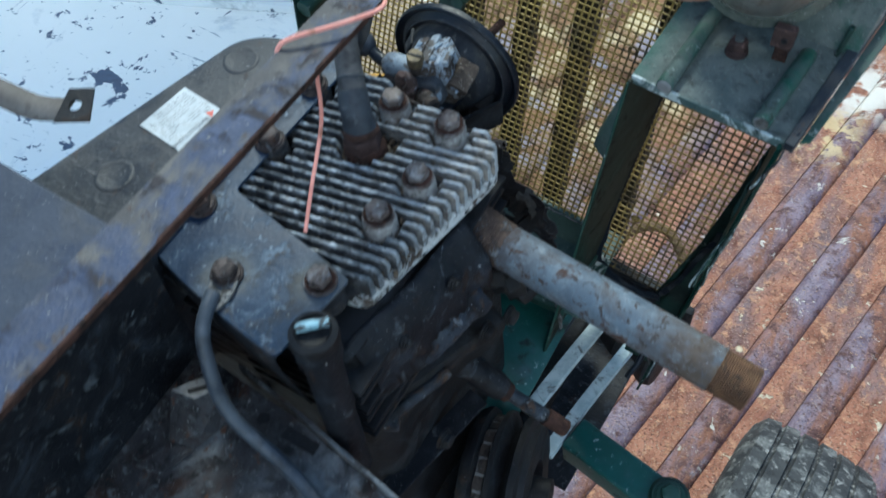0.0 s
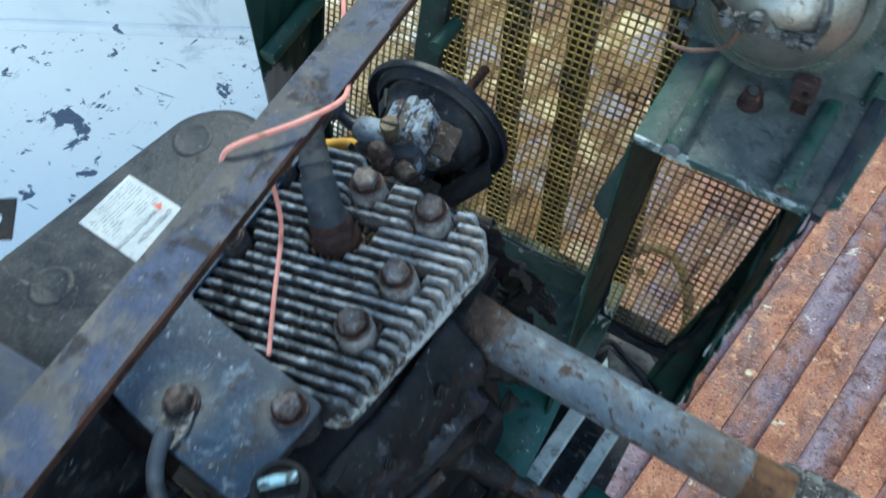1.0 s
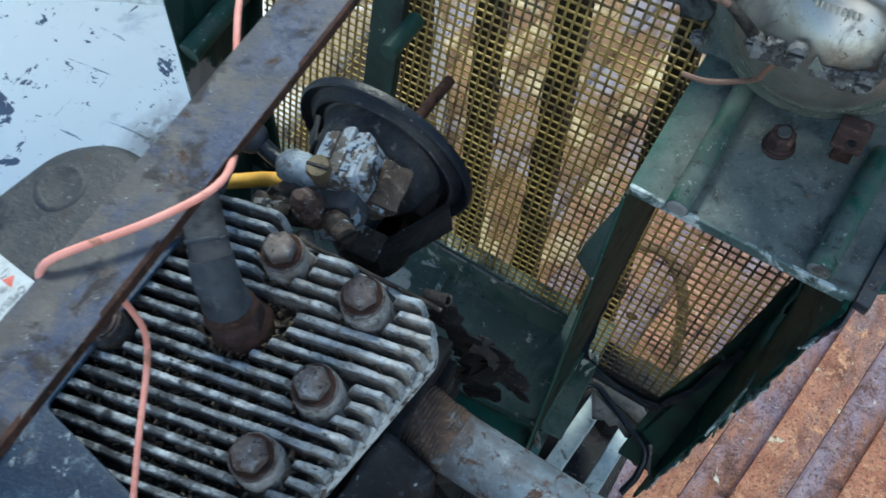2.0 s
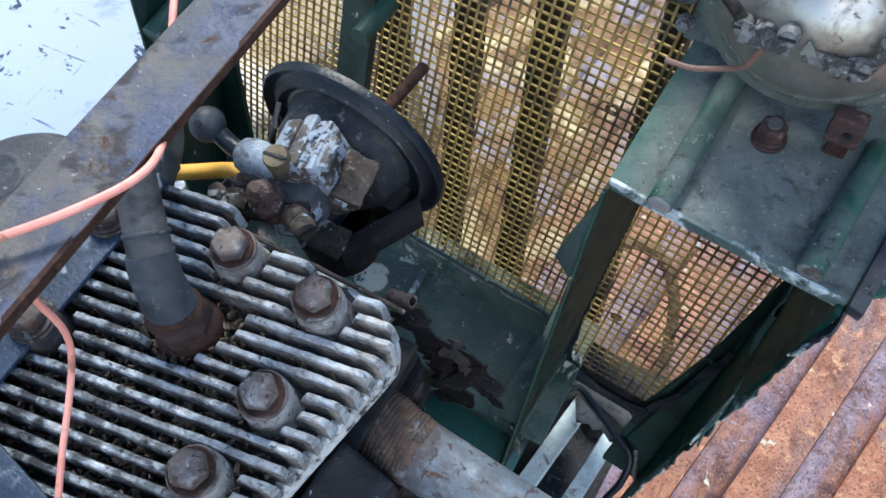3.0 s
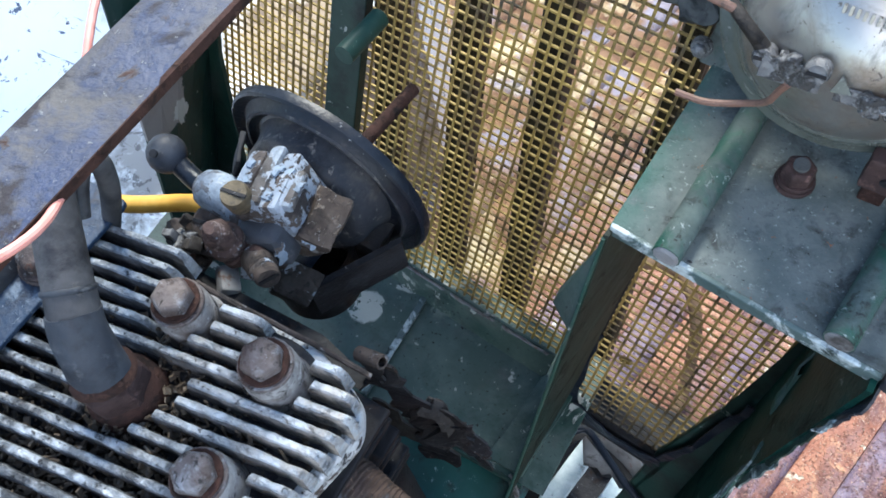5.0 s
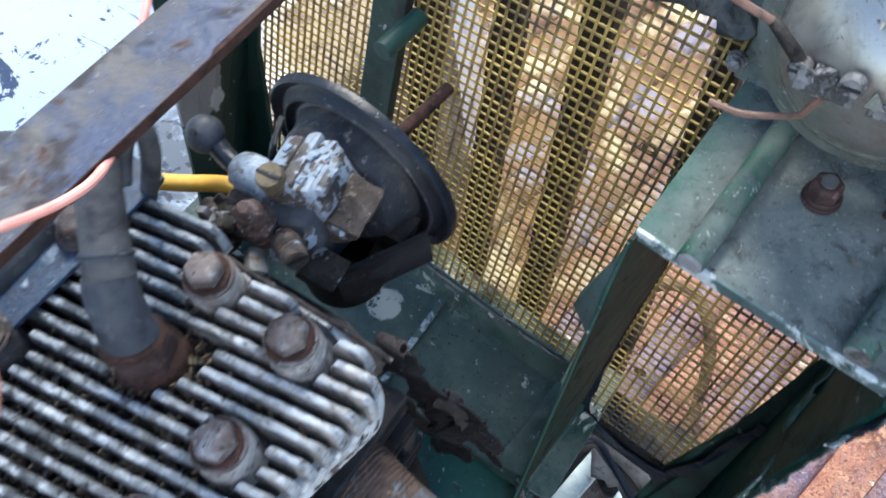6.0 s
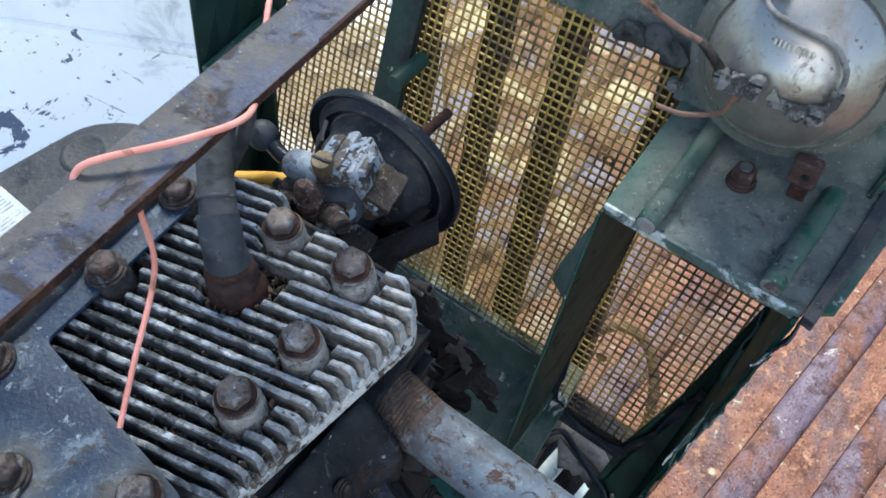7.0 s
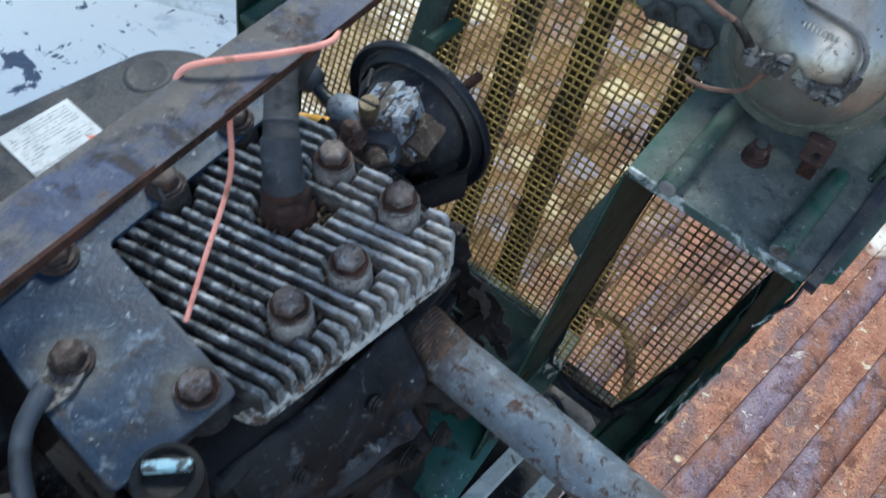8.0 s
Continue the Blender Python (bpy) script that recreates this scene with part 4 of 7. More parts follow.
def spark_plug():
    x, y = PLUG
    plug = thing("spark_plug", "rusty spark plug with a grey rubber boot", "spark plug", (x, y, 0.786))
    part("seat", bumpy(lathe_bm((x, y, 0.785), (x, y, 0.797), [(0, 0.0160), (0.5, 0.0152), (0.8, 0.0140), (1, 0.012), (1, 0)], 28), 0.0006, 150), "rust", plug, smooth=True)
    part("hex", bumpy(hexnut_bm((x, y, 0.796), (0.03, -0.03, 1), 0.0138, 0.0135, 0, None, 0.15), 0.0004, 200), "nut_red", plug, "rust-brown hex body")
    part("crust", bumpy(lathe_bm((x, y, 0.8085), (x - 0.0008, y + 0.001, 0.8125), [(0, 0.0128), (0.5, 0.0124), (1, 0.0105)], 24), 0.0007, 220), "rust", plug, "crusted rust collar", smooth=True)
    low = [(x, y, 0.8085), (x - 0.0018, y + 0.0020, 0.818), (x - 0.0052, y + 0.0060, 0.8265), (x - 0.0095, y + 0.0115, 0.834)]
    part("boot_foot", bumpy(hose_bm(low, 0.0112, 22, 6, r_end=0.0098), 0.0008, 110), "boot_blue", plug, "dark perished foot of the boot", smooth=True)
    top = [(x - 0.0085, y + 0.0103, 0.8325), (x - 0.0135, y + 0.0170, 0.839), (x - 0.0225, y + 0.0285, 0.8485), (x - 0.0315, y + 0.0400, 0.857)]
    part("boot", hose_bm(top, 0.0094, 22, 6, r_end=0.0082), "boot", plug, "grey rubber boot", smooth=True)
    part("mould_ring", lathe_bm((x - 0.0125, y + 0.0156, 0.8377), (x - 0.0137, y + 0.0172, 0.8390), [(0, 0.0094), (0.3, 0.0099), (0.7, 0.0099), (1, 0.0094)], 24), "boot_blue", plug, smooth=True)
    lead = thing("plug_lead", "black ignition lead curving out of the boot", "cable", (x, y, 0.89))
    part("cable", hose_bm([(-0.0789, 0.0510, 0.8420), (-0.0813, 0.0583, 0.8500), (-0.0801, 0.0635, 0.8570), (-0.0771, 0.0672, 0.8600), (-0.0755, 0.0682, 0.8550), (-0.0829, 0.0675, 0.8350), (-0.0994, 0.0672, 0.8050), (-0.1100, 0.0658, 0.7850)], 0.0040, 14), "boot", lead, smooth=True)


def cover_plate():
    cover = thing("cover_plate", "scuffed blue-black sheet metal engine cover", "cover", (-0.08, -0.09, 0.797))
    poly = [(-0.138, 0.075), (-0.099, 0.075), (-0.1045, -0.064), (0.003, -0.0865), (-0.0018, -0.1175), (-0.0071, -0.1516), (-0.0499, -0.1455), (-0.0943, -0.1361), (-0.1294, -0.1257), (-0.140, -0.100)]
    part("top_sheet", slab_bm(round_poly(poly, 0.004, 3), 0.7985, 0.8012, 0.0006), "plate", cover, smooth=True)
    skirt = bmesh.new()
    edge = [(-0.0071, -0.1516), (-0.0499, -0.1455), (-0.0943, -0.1361), (-0.1294, -0.1257), (-0.140, -0.100), (-0.140, -0.02)]
    rows = [[skirt.verts.new((x * g[0] - g[1] * 0.2, y - g[1], g[2])) for x, y in edge] for g in ((1, 0, 0.7995), (1, 0.0015, 0.797), (1, 0.0015, 0.785), (1, -0.006, 0.72))]
    for a, b in zip(rows, rows[1:]):
        for k in range(len(edge) - 1):
            skirt.faces.new((a[k], a[k + 1], b[k + 1], b[k]))
    # the shade under the cover is put into the skirt's near-black colour
    ob = part("skirt", skirt, "oily_or_shaded", cover, "dark bent-down skirt", smooth=True)
    so = ob.modifiers.new("thick", 'SOLIDIFY')
    so.thickness = 0.0015
    lug = slab_bm(round_poly([(-0.0765, -0.119), (-0.0575, -0.119), (-0.0535, -0.131), (-0.0560, -0.145), (-0.0660, -0.146), (-0.0720, -0.131)], 0.004), 0.8025, 0.8045, 0.0004)
    part("cable_lug", lug, "solder", cover, "crimped grey cable lug", smooth=True)


def ground_cable():
    c = thing("ground_cable", "thick grey battery cable bolted to the engine cover", "cable", (-0.058, -0.15, 0.80))
    part("sleeve", hose_bm([(-0.0639, -0.1361, 0.8075), (-0.0602, -0.1470, 0.8065), (-0.0570, -0.1563, 0.8030), (-0.0513, -0.1659, 0.7950), (-0.0424, -0.1754, 0.7820), (-0.0390, -0.1800, 0.7700), (-0.0270, -0.1855, 0.7550), (-0.0082, -0.1877, 0.7400), (0.0141, -0.1914, 0.7320), (0.0349, -0.1976, 0.7290), (0.0564, -0.2053, 0.7270), (0.085, -0.250, 0.726), (0.10, -0.32, 0.725)], 0.0047, 16), "hose", c, smooth=True)


def blower_shroud():
    sh = thing("blower_shroud", "long black sheet metal blower housing, dusty and rusty", "engine part", (-0.17, -0.05, 0.68))
    poly = [(-0.262, -0.230), (-0.196, 0.012), (-0.186, 0.046), (-0.160, 0.063), (-0.118, 0.058), (-0.118, -0.230)]
    part("housing", slab_bm(round_poly(poly, 0.03, 6), 0.66, 0.8125, 0.010), "shroud", sh, smooth=True)
    for x, y in ((-0.166, 0.026), (-0.178, -0.098)):
        part("pressed_oval", bumpy(lathe_bm((x, y, 0.8112), (x, y, 0.8140), [(0.2, 0.0150), (0.50, 0.0138), (0.72, 0.0124), (0.62, 0.0108), (0.49, 0.0095), (0.48, 0)], 32), 0.0005, 60), "shroud", sh, smooth=True)
    # instruction label: words, small unreadable print as bars, a red mark
    lx, ly = Vector((-0.0058, -0.0420, 0)), Vector((0.051, -0.007, 0))
    o = Vector((-0.186, -0.014, 0.8128))
    lab = part("label", slab_bm([tuple((o + a * lx + b * ly)[:2]) for a, b in ((0, 0), (1, 0), (1, 1), (0, 1))], 0.8128, 0.8133), "paper", sh, "faded white instruction label with grey print")
    rng = random.Random(5)

    def bar(a0, a1, b0, b1, mat):
        pts = [tuple((o + a * lx + b * ly)[:2]) for a, b in ((a0, b0), (a1, b0), (a1, b1), (a0, b1))]
        part("print_bar", slab_bm(pts, 0.8133, 0.8135), mat, lab)
    for r in range(11):
        b, a = 0.06 + r * 0.048, 0.07 + rng.uniform(0, 0.03)
        while a < 0.9:
            e = min(0.94, a + rng.uniform(0.08, 0.22))
            if rng.random() < 0.85:
                bar(a, e, b, b + 0.015, "ink")
            a = e + 0.025
    tri = [tuple((o + a * lx + b * ly)[:2]) for a, b in ((0.08, 0.66), (0.20, 0.74), (0.20, 0.60))]
    part("red_mark", slab_bm(tri, 0.8133, 0.8135), "red_ink", lab)
    for word, b, size in (("OPERATION", 0.80, 0.0050), ("INSTRUCTIONS", 0.655, 0.0046)):
        cu = bpy.data.curves.new("lettering", 'FONT')
        cu.body, cu.size, cu.extrude = word, size, 0.0001
        ob = new("lettering", cu)
        cu.materials.append(M["ink"])
        ob.parent = lab
        xa, ya = lx.normalized(), ly.normalized()
        m = Matrix(((xa.x, ya.x, 0, 0), (xa.y, ya.y, 0, 0), (0, 0, 1, 0), (0, 0, 0, 1)))
        pos = o + (0.10 if word == "OPERATION" else 0.24) * lx + b * ly
        ob.matrix_local = Matrix.Translation(Vector((pos.x, pos.y, 0.8137)) - sh.location) @ m


def support_bar():
    bar = thing("support_bar", "rusty steel angle bar with flaking blue paint", "bar", (-0.045, 0, 0.90))
    d = Vector((-0.046, 1, -0.106))
    edge = Vector((-0.031, 0, 0.9145))
    wide = Vector((-0.027, 0, 0.0015))

    def strip(y0, y1, off0, off1, thick, material, name, label=""):
        bm = bmesh.new()
        rows = []
        n = 40
        for k in range(n + 1):
            y = y0 + (y1 - y0) * k / n
            c = edge + d * y
            wob = (0.0006 if name == "top_flange" else 0.0) * noise.noise(Vector((0, y * 30, 3)))
            a, b = c + wide * off0 + Vector((wob, 0, 0)), c + wide * off1 + Vector((-wob, 0, 0))
            t = Vector((0, 0, -thick))
            rows.append([bm.verts.new(p) for p in (a, b, b + t, a + t)])
        for p, q in zip(rows, rows[1:]):
            for j in range(4):
                bm.faces.new((p[j], q[j], q[(j + 1) % 4], p[(j + 1) % 4]))
        bm.faces.new(rows[0])
        bm.faces.new(rows[-1][::-1])
        bmesh.ops.bevel(bm, geom=[e for e in bm.edges if len(e.link_faces) == 2 and e.calc_face_angle(0) > 1], offset=0.0008, segments=2, affect='EDGES')
        return part(name, bm, material, bar, label, smooth=True)
    strip(-0.62, 0.42, 0.0, 1.0, 0.0028, "bar", "top_flange")
    strip(-0.62, 0.42, -0.02, 0.05, 0.0040, "rust", "bottom_edge", "dark rusted lower edge")


def dash_panel():
    p = thing("dash_panel", "flat blue-painted steel panel with rust stains", "panel", (-0.2, -0.3, 0.84))
    part("top_sheet", slab_bm([(-0.55, -0.70), (-0.084, -0.70), (-0.082, -0.146), (-0.116, -0.145), (-0.55, -0.128)], 0.857, 0.860, 0.001), "dash", p)
    side = bmesh.new()
    rows = [[side.verts.new((x, y, z)) for x, z in ((-0.085, 0.8575), (-0.098, 0.78), (-0.106, 0.67))] for y in (-0.70, -0.40, -0.148)]
    for a, b in zip(rows, rows[1:]):
        for k in range(2):
            side.faces.new((a[k], a[k + 1], b[k + 1], b[k]))
    # shaded side face, its shade painted as near black
    ob = part("side_sheet", side, "oily_or_shaded", p, "side sheet coloured near black for its shade")
    ob.modifiers.new("thick", 'SOLIDIFY').thickness = 0.002


def hanging_strap():
    s = thing("metal_strap", "dark bent metal strap with a punched hole", "strap", (-0.2, -0.1, 0.87))
    bm = bmesh.new()
    pts = smooth_path([(-0.27, -0.125, 0.872), (-0.235, -0.112, 0.884), (-0.205, -0.106, 0.876), (-0.182, -0.098, 0.876)], 5)
    rows = [[bm.verts.new(p + Vector(o)) for o in ((0, 0.008, 0.002), (0, -0.008, -0.002))] for p in pts]
    for a, b in zip(rows, rows[1:]):
        bm.faces.new((a[0], b[0], b[1], a[1]))
    ob = part("strap_arm", bm, "strap_tan", s, "dull tan worn strap arm", smooth=True)
    ob.modifiers.new("thick", 'SOLIDIFY').thickness = 0.0015
    c, r = Vector((-0.1770, -0.0945, 0.879)), 0.0040
    corners = [Vector(q) for q in ((-0.188, -0.087, 0.881), (-0.175, -0.079, 0.880), (-0.162, -0.099, 0.877), (-0.181, -0.110, 0.878))]
    bm = bmesh.new()
    outer, inner = [], []
    for k in range(24):
        a, f = corners[k // 6], corners[(k // 6 + 1) % 4]
        q = a.lerp(f, (k % 6) / 6)
        outer.append(bm.verts.new(q))
        inner.append(bm.verts.new(c + (q - c).normalized() * r))
    for k in range(24):
        bm.faces.new((outer[k], outer[(k + 1) % 24], inner[(k + 1) % 24], inner[k]))
    ob = part("eye_plate", bm, "grease", s, "black end plate with a round hole")
    ob.modifiers.new("thick", 'SOLIDIFY').thickness = 0.0016


def pink_wire():
    w = thing("pink_wire", "faded pink electrical wire looped over the rusty bar", "wire", (-0.04, 0, 0.9))
    upper = [(-0.085, 0.16, 0.900), (-0.080, 0.118, 0.904), (-0.074, 0.100, 0.907), (-0.050, 0.062, 0.903), (-0.034, 0.040, 0.907), (-0.026, 0.022, 0.916), (-0.034, 0.000, 0.9215), (-0.052, -0.024, 0.9235), (-0.057, -0.031, 0.920), (-0.0555, -0.034, 0.9165)]
    part("strand", hose_bm(upper, 0.00140, 10), "wire_pink", w, smooth=True)
    lower = [(-0.050, -0.014, 0.912), (-0.046, -0.018, 0.905), (-0.043, -0.022, 0.896), (-0.0455, -0.027, 0.860), (-0.036, -0.059, 0.838), (-0.0285, -0.081, 0.8245)]
    part("strand", hose_bm(lower, 0.00125, 10), "wire_pink", w, smooth=True)


def exhaust_pipe():
    p = thing("exhaust_pipe", "weathered grey steel exhaust pipe with rusty threaded end", "pipe", (0.12, 0.02, 0.70))
    d = Vector((1, -0.075, -0.10)).normalized()
    a = Vector((0.018, 0.024, 0.727))
    ln = 0.222
    prof = [(0, 0.0165), (0.02, 0.0167), (0.88, 0.0167), (0.9, 0.0167)]
    part("tube", lathe_bm(a, a + d * ln, prof, 40), "pipe", p, smooth=True)
    s0, thr = a + d * ln * 0.88, []
    n = 20
    for k in range(n):
        thr += [(k / n, 0.0166 - 0.0006 * k / n), ((k + 0.4) / n, 0.0166 - 0.0006 * k / n), ((k + 0.7) / n, 0.0152 - 0.0006 * k / n)]
    thr += [(1, 0.0148), (1, 0.0125), (0.2, 0.0122)]
    part("thread", lathe_bm(s0, a + d * (ln + 0.004), thr, 36), "pipe_rust", p, "orange-brown rusted pipe thread", smooth=True)
    prof, n = [(0, 0.027), (0.14, 0.0265), (0.17, 0.0212)], 15
    for k in range(n):
        q = 0.18 + 0.74 * k / n
        r = 0.0200 - 0.0028 * k / n
        prof += [(q, r), (q + 0.022, r + 0.0003), (q + 0.038, r - 0.0003)]
    part("collar", bumpy(lathe_bm(a - d * 0.010, a + d * 0.034, prof + [(0.96, 0.0172), (1, 0.0168)], 40), 0.0006, 150), "collar_rust", p, "heavily rusted threaded inlet collar", smooth=True)


def engine_block():
    e = thing("engine_block", "greasy black cast iron engine block", "engine", (-0.05, -0.03, 0.3))
    part("cylinder", box_bm((-0.052, -0.035, 0.70), (0.140, 0.175, 0.13), 0.012, None, 3), "grease", e, smooth=True)
    for k in range(6):
        part("cooling_fin", box_bm((-0.05, -0.035, 0.745 - k * 0.015), (0.160 - 0.004 * (k % 2), 0.195, 0.004), 0.0012), "grease", e)
    part("crankcase", box_bm((-0.06, -0.03, 0.52), (0.17, 0.20, 0.26), 0.03, None, 4), "grease", e, smooth=True)
    gallery = lathe_bm((0.004, -0.114, 0.690), (0.047, -0.010, 0.706), [(0, 0)] + [(k / 40, (0.0165 + 0.0025 * math.sin(k * 0.33)) * min(1, 0.6 + 0.1 * min(k, 40 - k))) for k in range(41)] + [(1, 0)], 40)
    part("oil_gallery", bumpy(bumpy(gallery, 0.005, 38), 0.0016, 130), "casting", e, "blue-grey rough casting", smooth=True)
    part("side_wall", bumpy(box_bm((0.010, -0.045, 0.630), (0.050, 0.120, 0.070), 0.010, Matrix.Rotation(0.25, 4, 'Y') @ Matrix.Rotation(-0.38, 4, 'Z'), 3), 0.003, 40, 2), "grease", e, smooth=True)
    part("gallery_rib", bumpy(rod_bm((0.020, -0.114, 0.652), (0.042, -0.058, 0.652), 0.0050, 14), 0.0014, 60), "casting", e, "worn casting rib", smooth=True)
    part("rib_foot", bumpy(box_bm((0.020, -0.113, 0.648), (0.020, 0.012, 0.010), 0.003, Matrix.Rotation(0.5, 4, 'Z')), 0.0018, 70, 1), "casting", e, smooth=True)
    part("gallery_step", bumpy(box_bm((0.000, -0.112, 0.655), (0.030, 0.022, 0.040), 0.008, Matrix.Rotation(0.35, 4, 'Z'), 3), 0.003, 50, 1), "casting", e, smooth=True)
    for k in range(5):
        part("lug", bumpy(box_bm((0.040 + 0.004 * k, 0.004 + 0.009 * k, 0.700 - 0.016 * k), (0.014, 0.012, 0.018), 0.003, Euler((0.4 * k, 0.3, 0.7 * k)).to_matrix().to_4x4()), 0.003, 60, 1), "grease", e, smooth=True)
    part("manifold_flange", bumpy(box_bm((0.006, 0.026, 0.733), (0.020, 0.058, 0.050), 0.007, None, 3), 0.002, 60), "rust", e, "rust-crusted exhaust flange", smooth=True)
    for x, y, z in ((0.052, -0.02, 0.665), (0.054, 0.012, 0.640), (0.050, -0.090, 0.60)):
        bolt(e, (x, y, z), (1, 0, 0), 0.007, 0.006, 0.009, "grease")


def cylinder_baffle():
    """Dented black sheet that hangs from under the head, with a torn lower edge."""
    b = thing("cylinder_baffle", "dented black sheet metal baffle under the head", "cover", (0.03, -0.05, 0.70))
    rng = random.Random(6)
    bm = bmesh.new()
    rows = []
    for k in range(41):
        q = k / 40
        y = -0.114 + 0.117 * q
        x = 0.013 + 0.019 * q + 0.003 * math.sin(3.0 * q)
        tear = rng.uniform(0, 0.008) + 0.006 * math.sin(9 * q)
        row = []
        for dx, z in ((-0.004, 0.766), (0.000, 0.763), (0.005, 0.756), (0.010, 0.746), (0.014, 0.736), (0.017, 0.726), (0.018, 0.716 - tear)):
            dent = 0.0045 * noise.noise(Vector((y * 42, z * 60, 3))) + 0.0015 * noise.noise(Vector((y * 150, z * 150, 8)))
            row.append(bm.verts.new((x + dx + dent, y, z + dent * 0.6)))
        rows.append(row)
    for p, q in zip(rows, rows[1:]):
        for j in range(6):
            bm.faces.new((p[j], q[j], q[j + 1], p[j + 1]))
    ob = part("sheet", bm, "oily_or_shaded", b, smooth=True)
    ob.modifiers.new("thick", 'SOLIDIFY').thickness = 0.0015
    for y, z in ((-0.085, 0.742), (-0.035, 0.748)):
        bolt(b, (0.0275 + 0.16 * (y + 0.114), y, z), (1, 0, 0.2), 0.0036, 0.0034, 0.0050, "grease", name="screw")


def dipstick():
    d = thing("dipstick_tube", "black oil filler tube with chipped pale blue cap", "oil filler", (0.02, -0.14, 0.68))
    a, b = Vector((0.0215, -0.152, 0.66)), Vector((0.0205, -0.139, 0.826))
    part("tube", lathe_bm(a, b, [(0, 0.0118), (0.30, 0.0116), (0.52, 0.0108), (0.55, 0.0122), (0.60, 0.0112), (0.90, 0.0118), (0.92, 0.0136), (1, 0.0136)], 28), "oily_or_shaded", d, smooth=True)
    part("cap", lathe_bm(b, b + Vector((0, 0.001, 0.012)), [(0, 0.0135), (0.2, 0.0145), (0.8, 0.0140), (1, 0.011), (0.8, 0.009), (0.75, 0)], 28), "grease", d, smooth=True)
    part("cap_tab", box_bm((b.x - 0.001, b.y + 0.003, b.z + 0.0135), (0.019, 0.0045, 0.005), 0.001, Matrix.Rotation(0.7, 4, 'Z')), "blue_paint", d, "chipped pale blue tab")


def bent_plate(corners, thick=0.0018):
    bm = bmesh.new()
    n = (Vector(corners[1]) - Vector(corners[0])).cross(Vector(corners[2]) - Vector(corners[0])).normalized() * thick
    lo = [bm.verts.new(p) for p in corners]
    hi = [bm.verts.new(Vector(p) + n) for p in corners]
    bm.faces.new(lo[::-1])
    bm.faces.new(hi)
    for k in range(4):
        bm.faces.new((lo[k], lo[(k + 1) % 4], hi[(k + 1) % 4], hi[k]))
    return bm


def battery_tray():
    t = thing("battery_tray", "rusty grey sheet metal tray with slots", "tray", (-0.02, -0.3, 0.70))
    poly = [(-0.102, -0.150), (-0.01, -0.158), (0.088, -0.176), (0.13, -0.215), (0.13, -0.62), (-0.102, -0.62)]
    part("sheet", slab_bm(poly, 0.716, 0.7185, 0.0008), "tray", t)
    lip = bmesh.new()
    edge = [(-0.062, -0.150), (-0.01, -0.158), (0.088, -0.176)]
    rows = [[lip.verts.new((x, y + g, z)) for x, y in edge] for g, z in ((0.0, 0.7185), (0.001, 0.7300), (0.003, 0.7300), (0.003, 0.69))]
    for a, b in zip(rows, rows[1:]):
        for k in range(2):
            lip.faces.new((a[k], a[k + 1], b[k + 1], b[k]))
    ob = part("raised_lip", lip, "tray", t, smooth=True)
    ob.modifiers.new("thick", 'SOLIDIFY').thickness = 0.002
    part("slot", box_bm((0.002, -0.1695, 0.7188), (0.026, 0.009, 0.0012), 0.0004), "grease", t, "dark open slot")
    part("slot", lathe_bm((-0.0288, -0.1688, 0.7183), (-0.0288, -0.1688, 0.7193), [(0, 0.0042), (1, 0.0042), (1, 0)], 16), "grease", t, "dark open slot")
    b = thing("hold_down_bracket", "bent grey steel bracket with a slotted hole", "bracket", (-0.05, -0.19, 0.72))
    top = [(-0.082, -0.188), (-0.069, -0.171), (-0.052, -0.168), (-0.064, -0.1855)]
    part("top", slab_bm(round_poly(top, 0.002, 3), 0.745, 0.7472, 0.0006), "torn", b)
    part("front", bent_plate([(-0.082, -0.188, 0.746), (-0.064, -0.1855, 0.746), (-0.056, -0.209, 0.7195), (-0.074, -0.213, 0.7195)]), "tray", b)
    part("side", bent_plate([(-0.064, -0.1855, 0.746), (-0.052, -0.168, 0.746), (-0.046, -0.176, 0.7195), (-0.056, -0.209, 0.7195)]), "tray", b)
    part("foot", slab_bm([(-0.075, -0.213), (-0.056, -0.209), (-0.064, -0.232), (-0.084, -0.236)], 0.7188, 0.7212, 0.0006), "tray", b)
    part("hole", slab_bm(round_poly([(-0.072, -0.183), (-0.063, -0.174), (-0.060, -0.1755), (-0.069, -0.1845)], 0.0012), 0.7470, 0.7475), "grease", b, "dark slotted hole")


# ---- grille, seen from behind ----
def G(u, w, d=0.0):
    """A place on the leaning grille: u across, w up, d ahead of its mesh."""
    return Vector((u + 0.12 * (w - 0.77), 0.177 + 0.31 * (w - 0.474) - 0.1 * (u - 0.1) + d, w))


def g_slab(u0, u1, w0, w1, d0, d1, bm=None, bevel=0.0):
    return slab_bm([(u0, w0), (u1, w0), (u1, w1), (u0, w1)], d0, d1, bevel, lambda u, w, d: G(u, w, d), bm)


def g_poly(poly, d0, d1, bevel=0.0):
    return slab_bm(poly, d0, d1, bevel, lambda u, w, d: G(u, w, d))


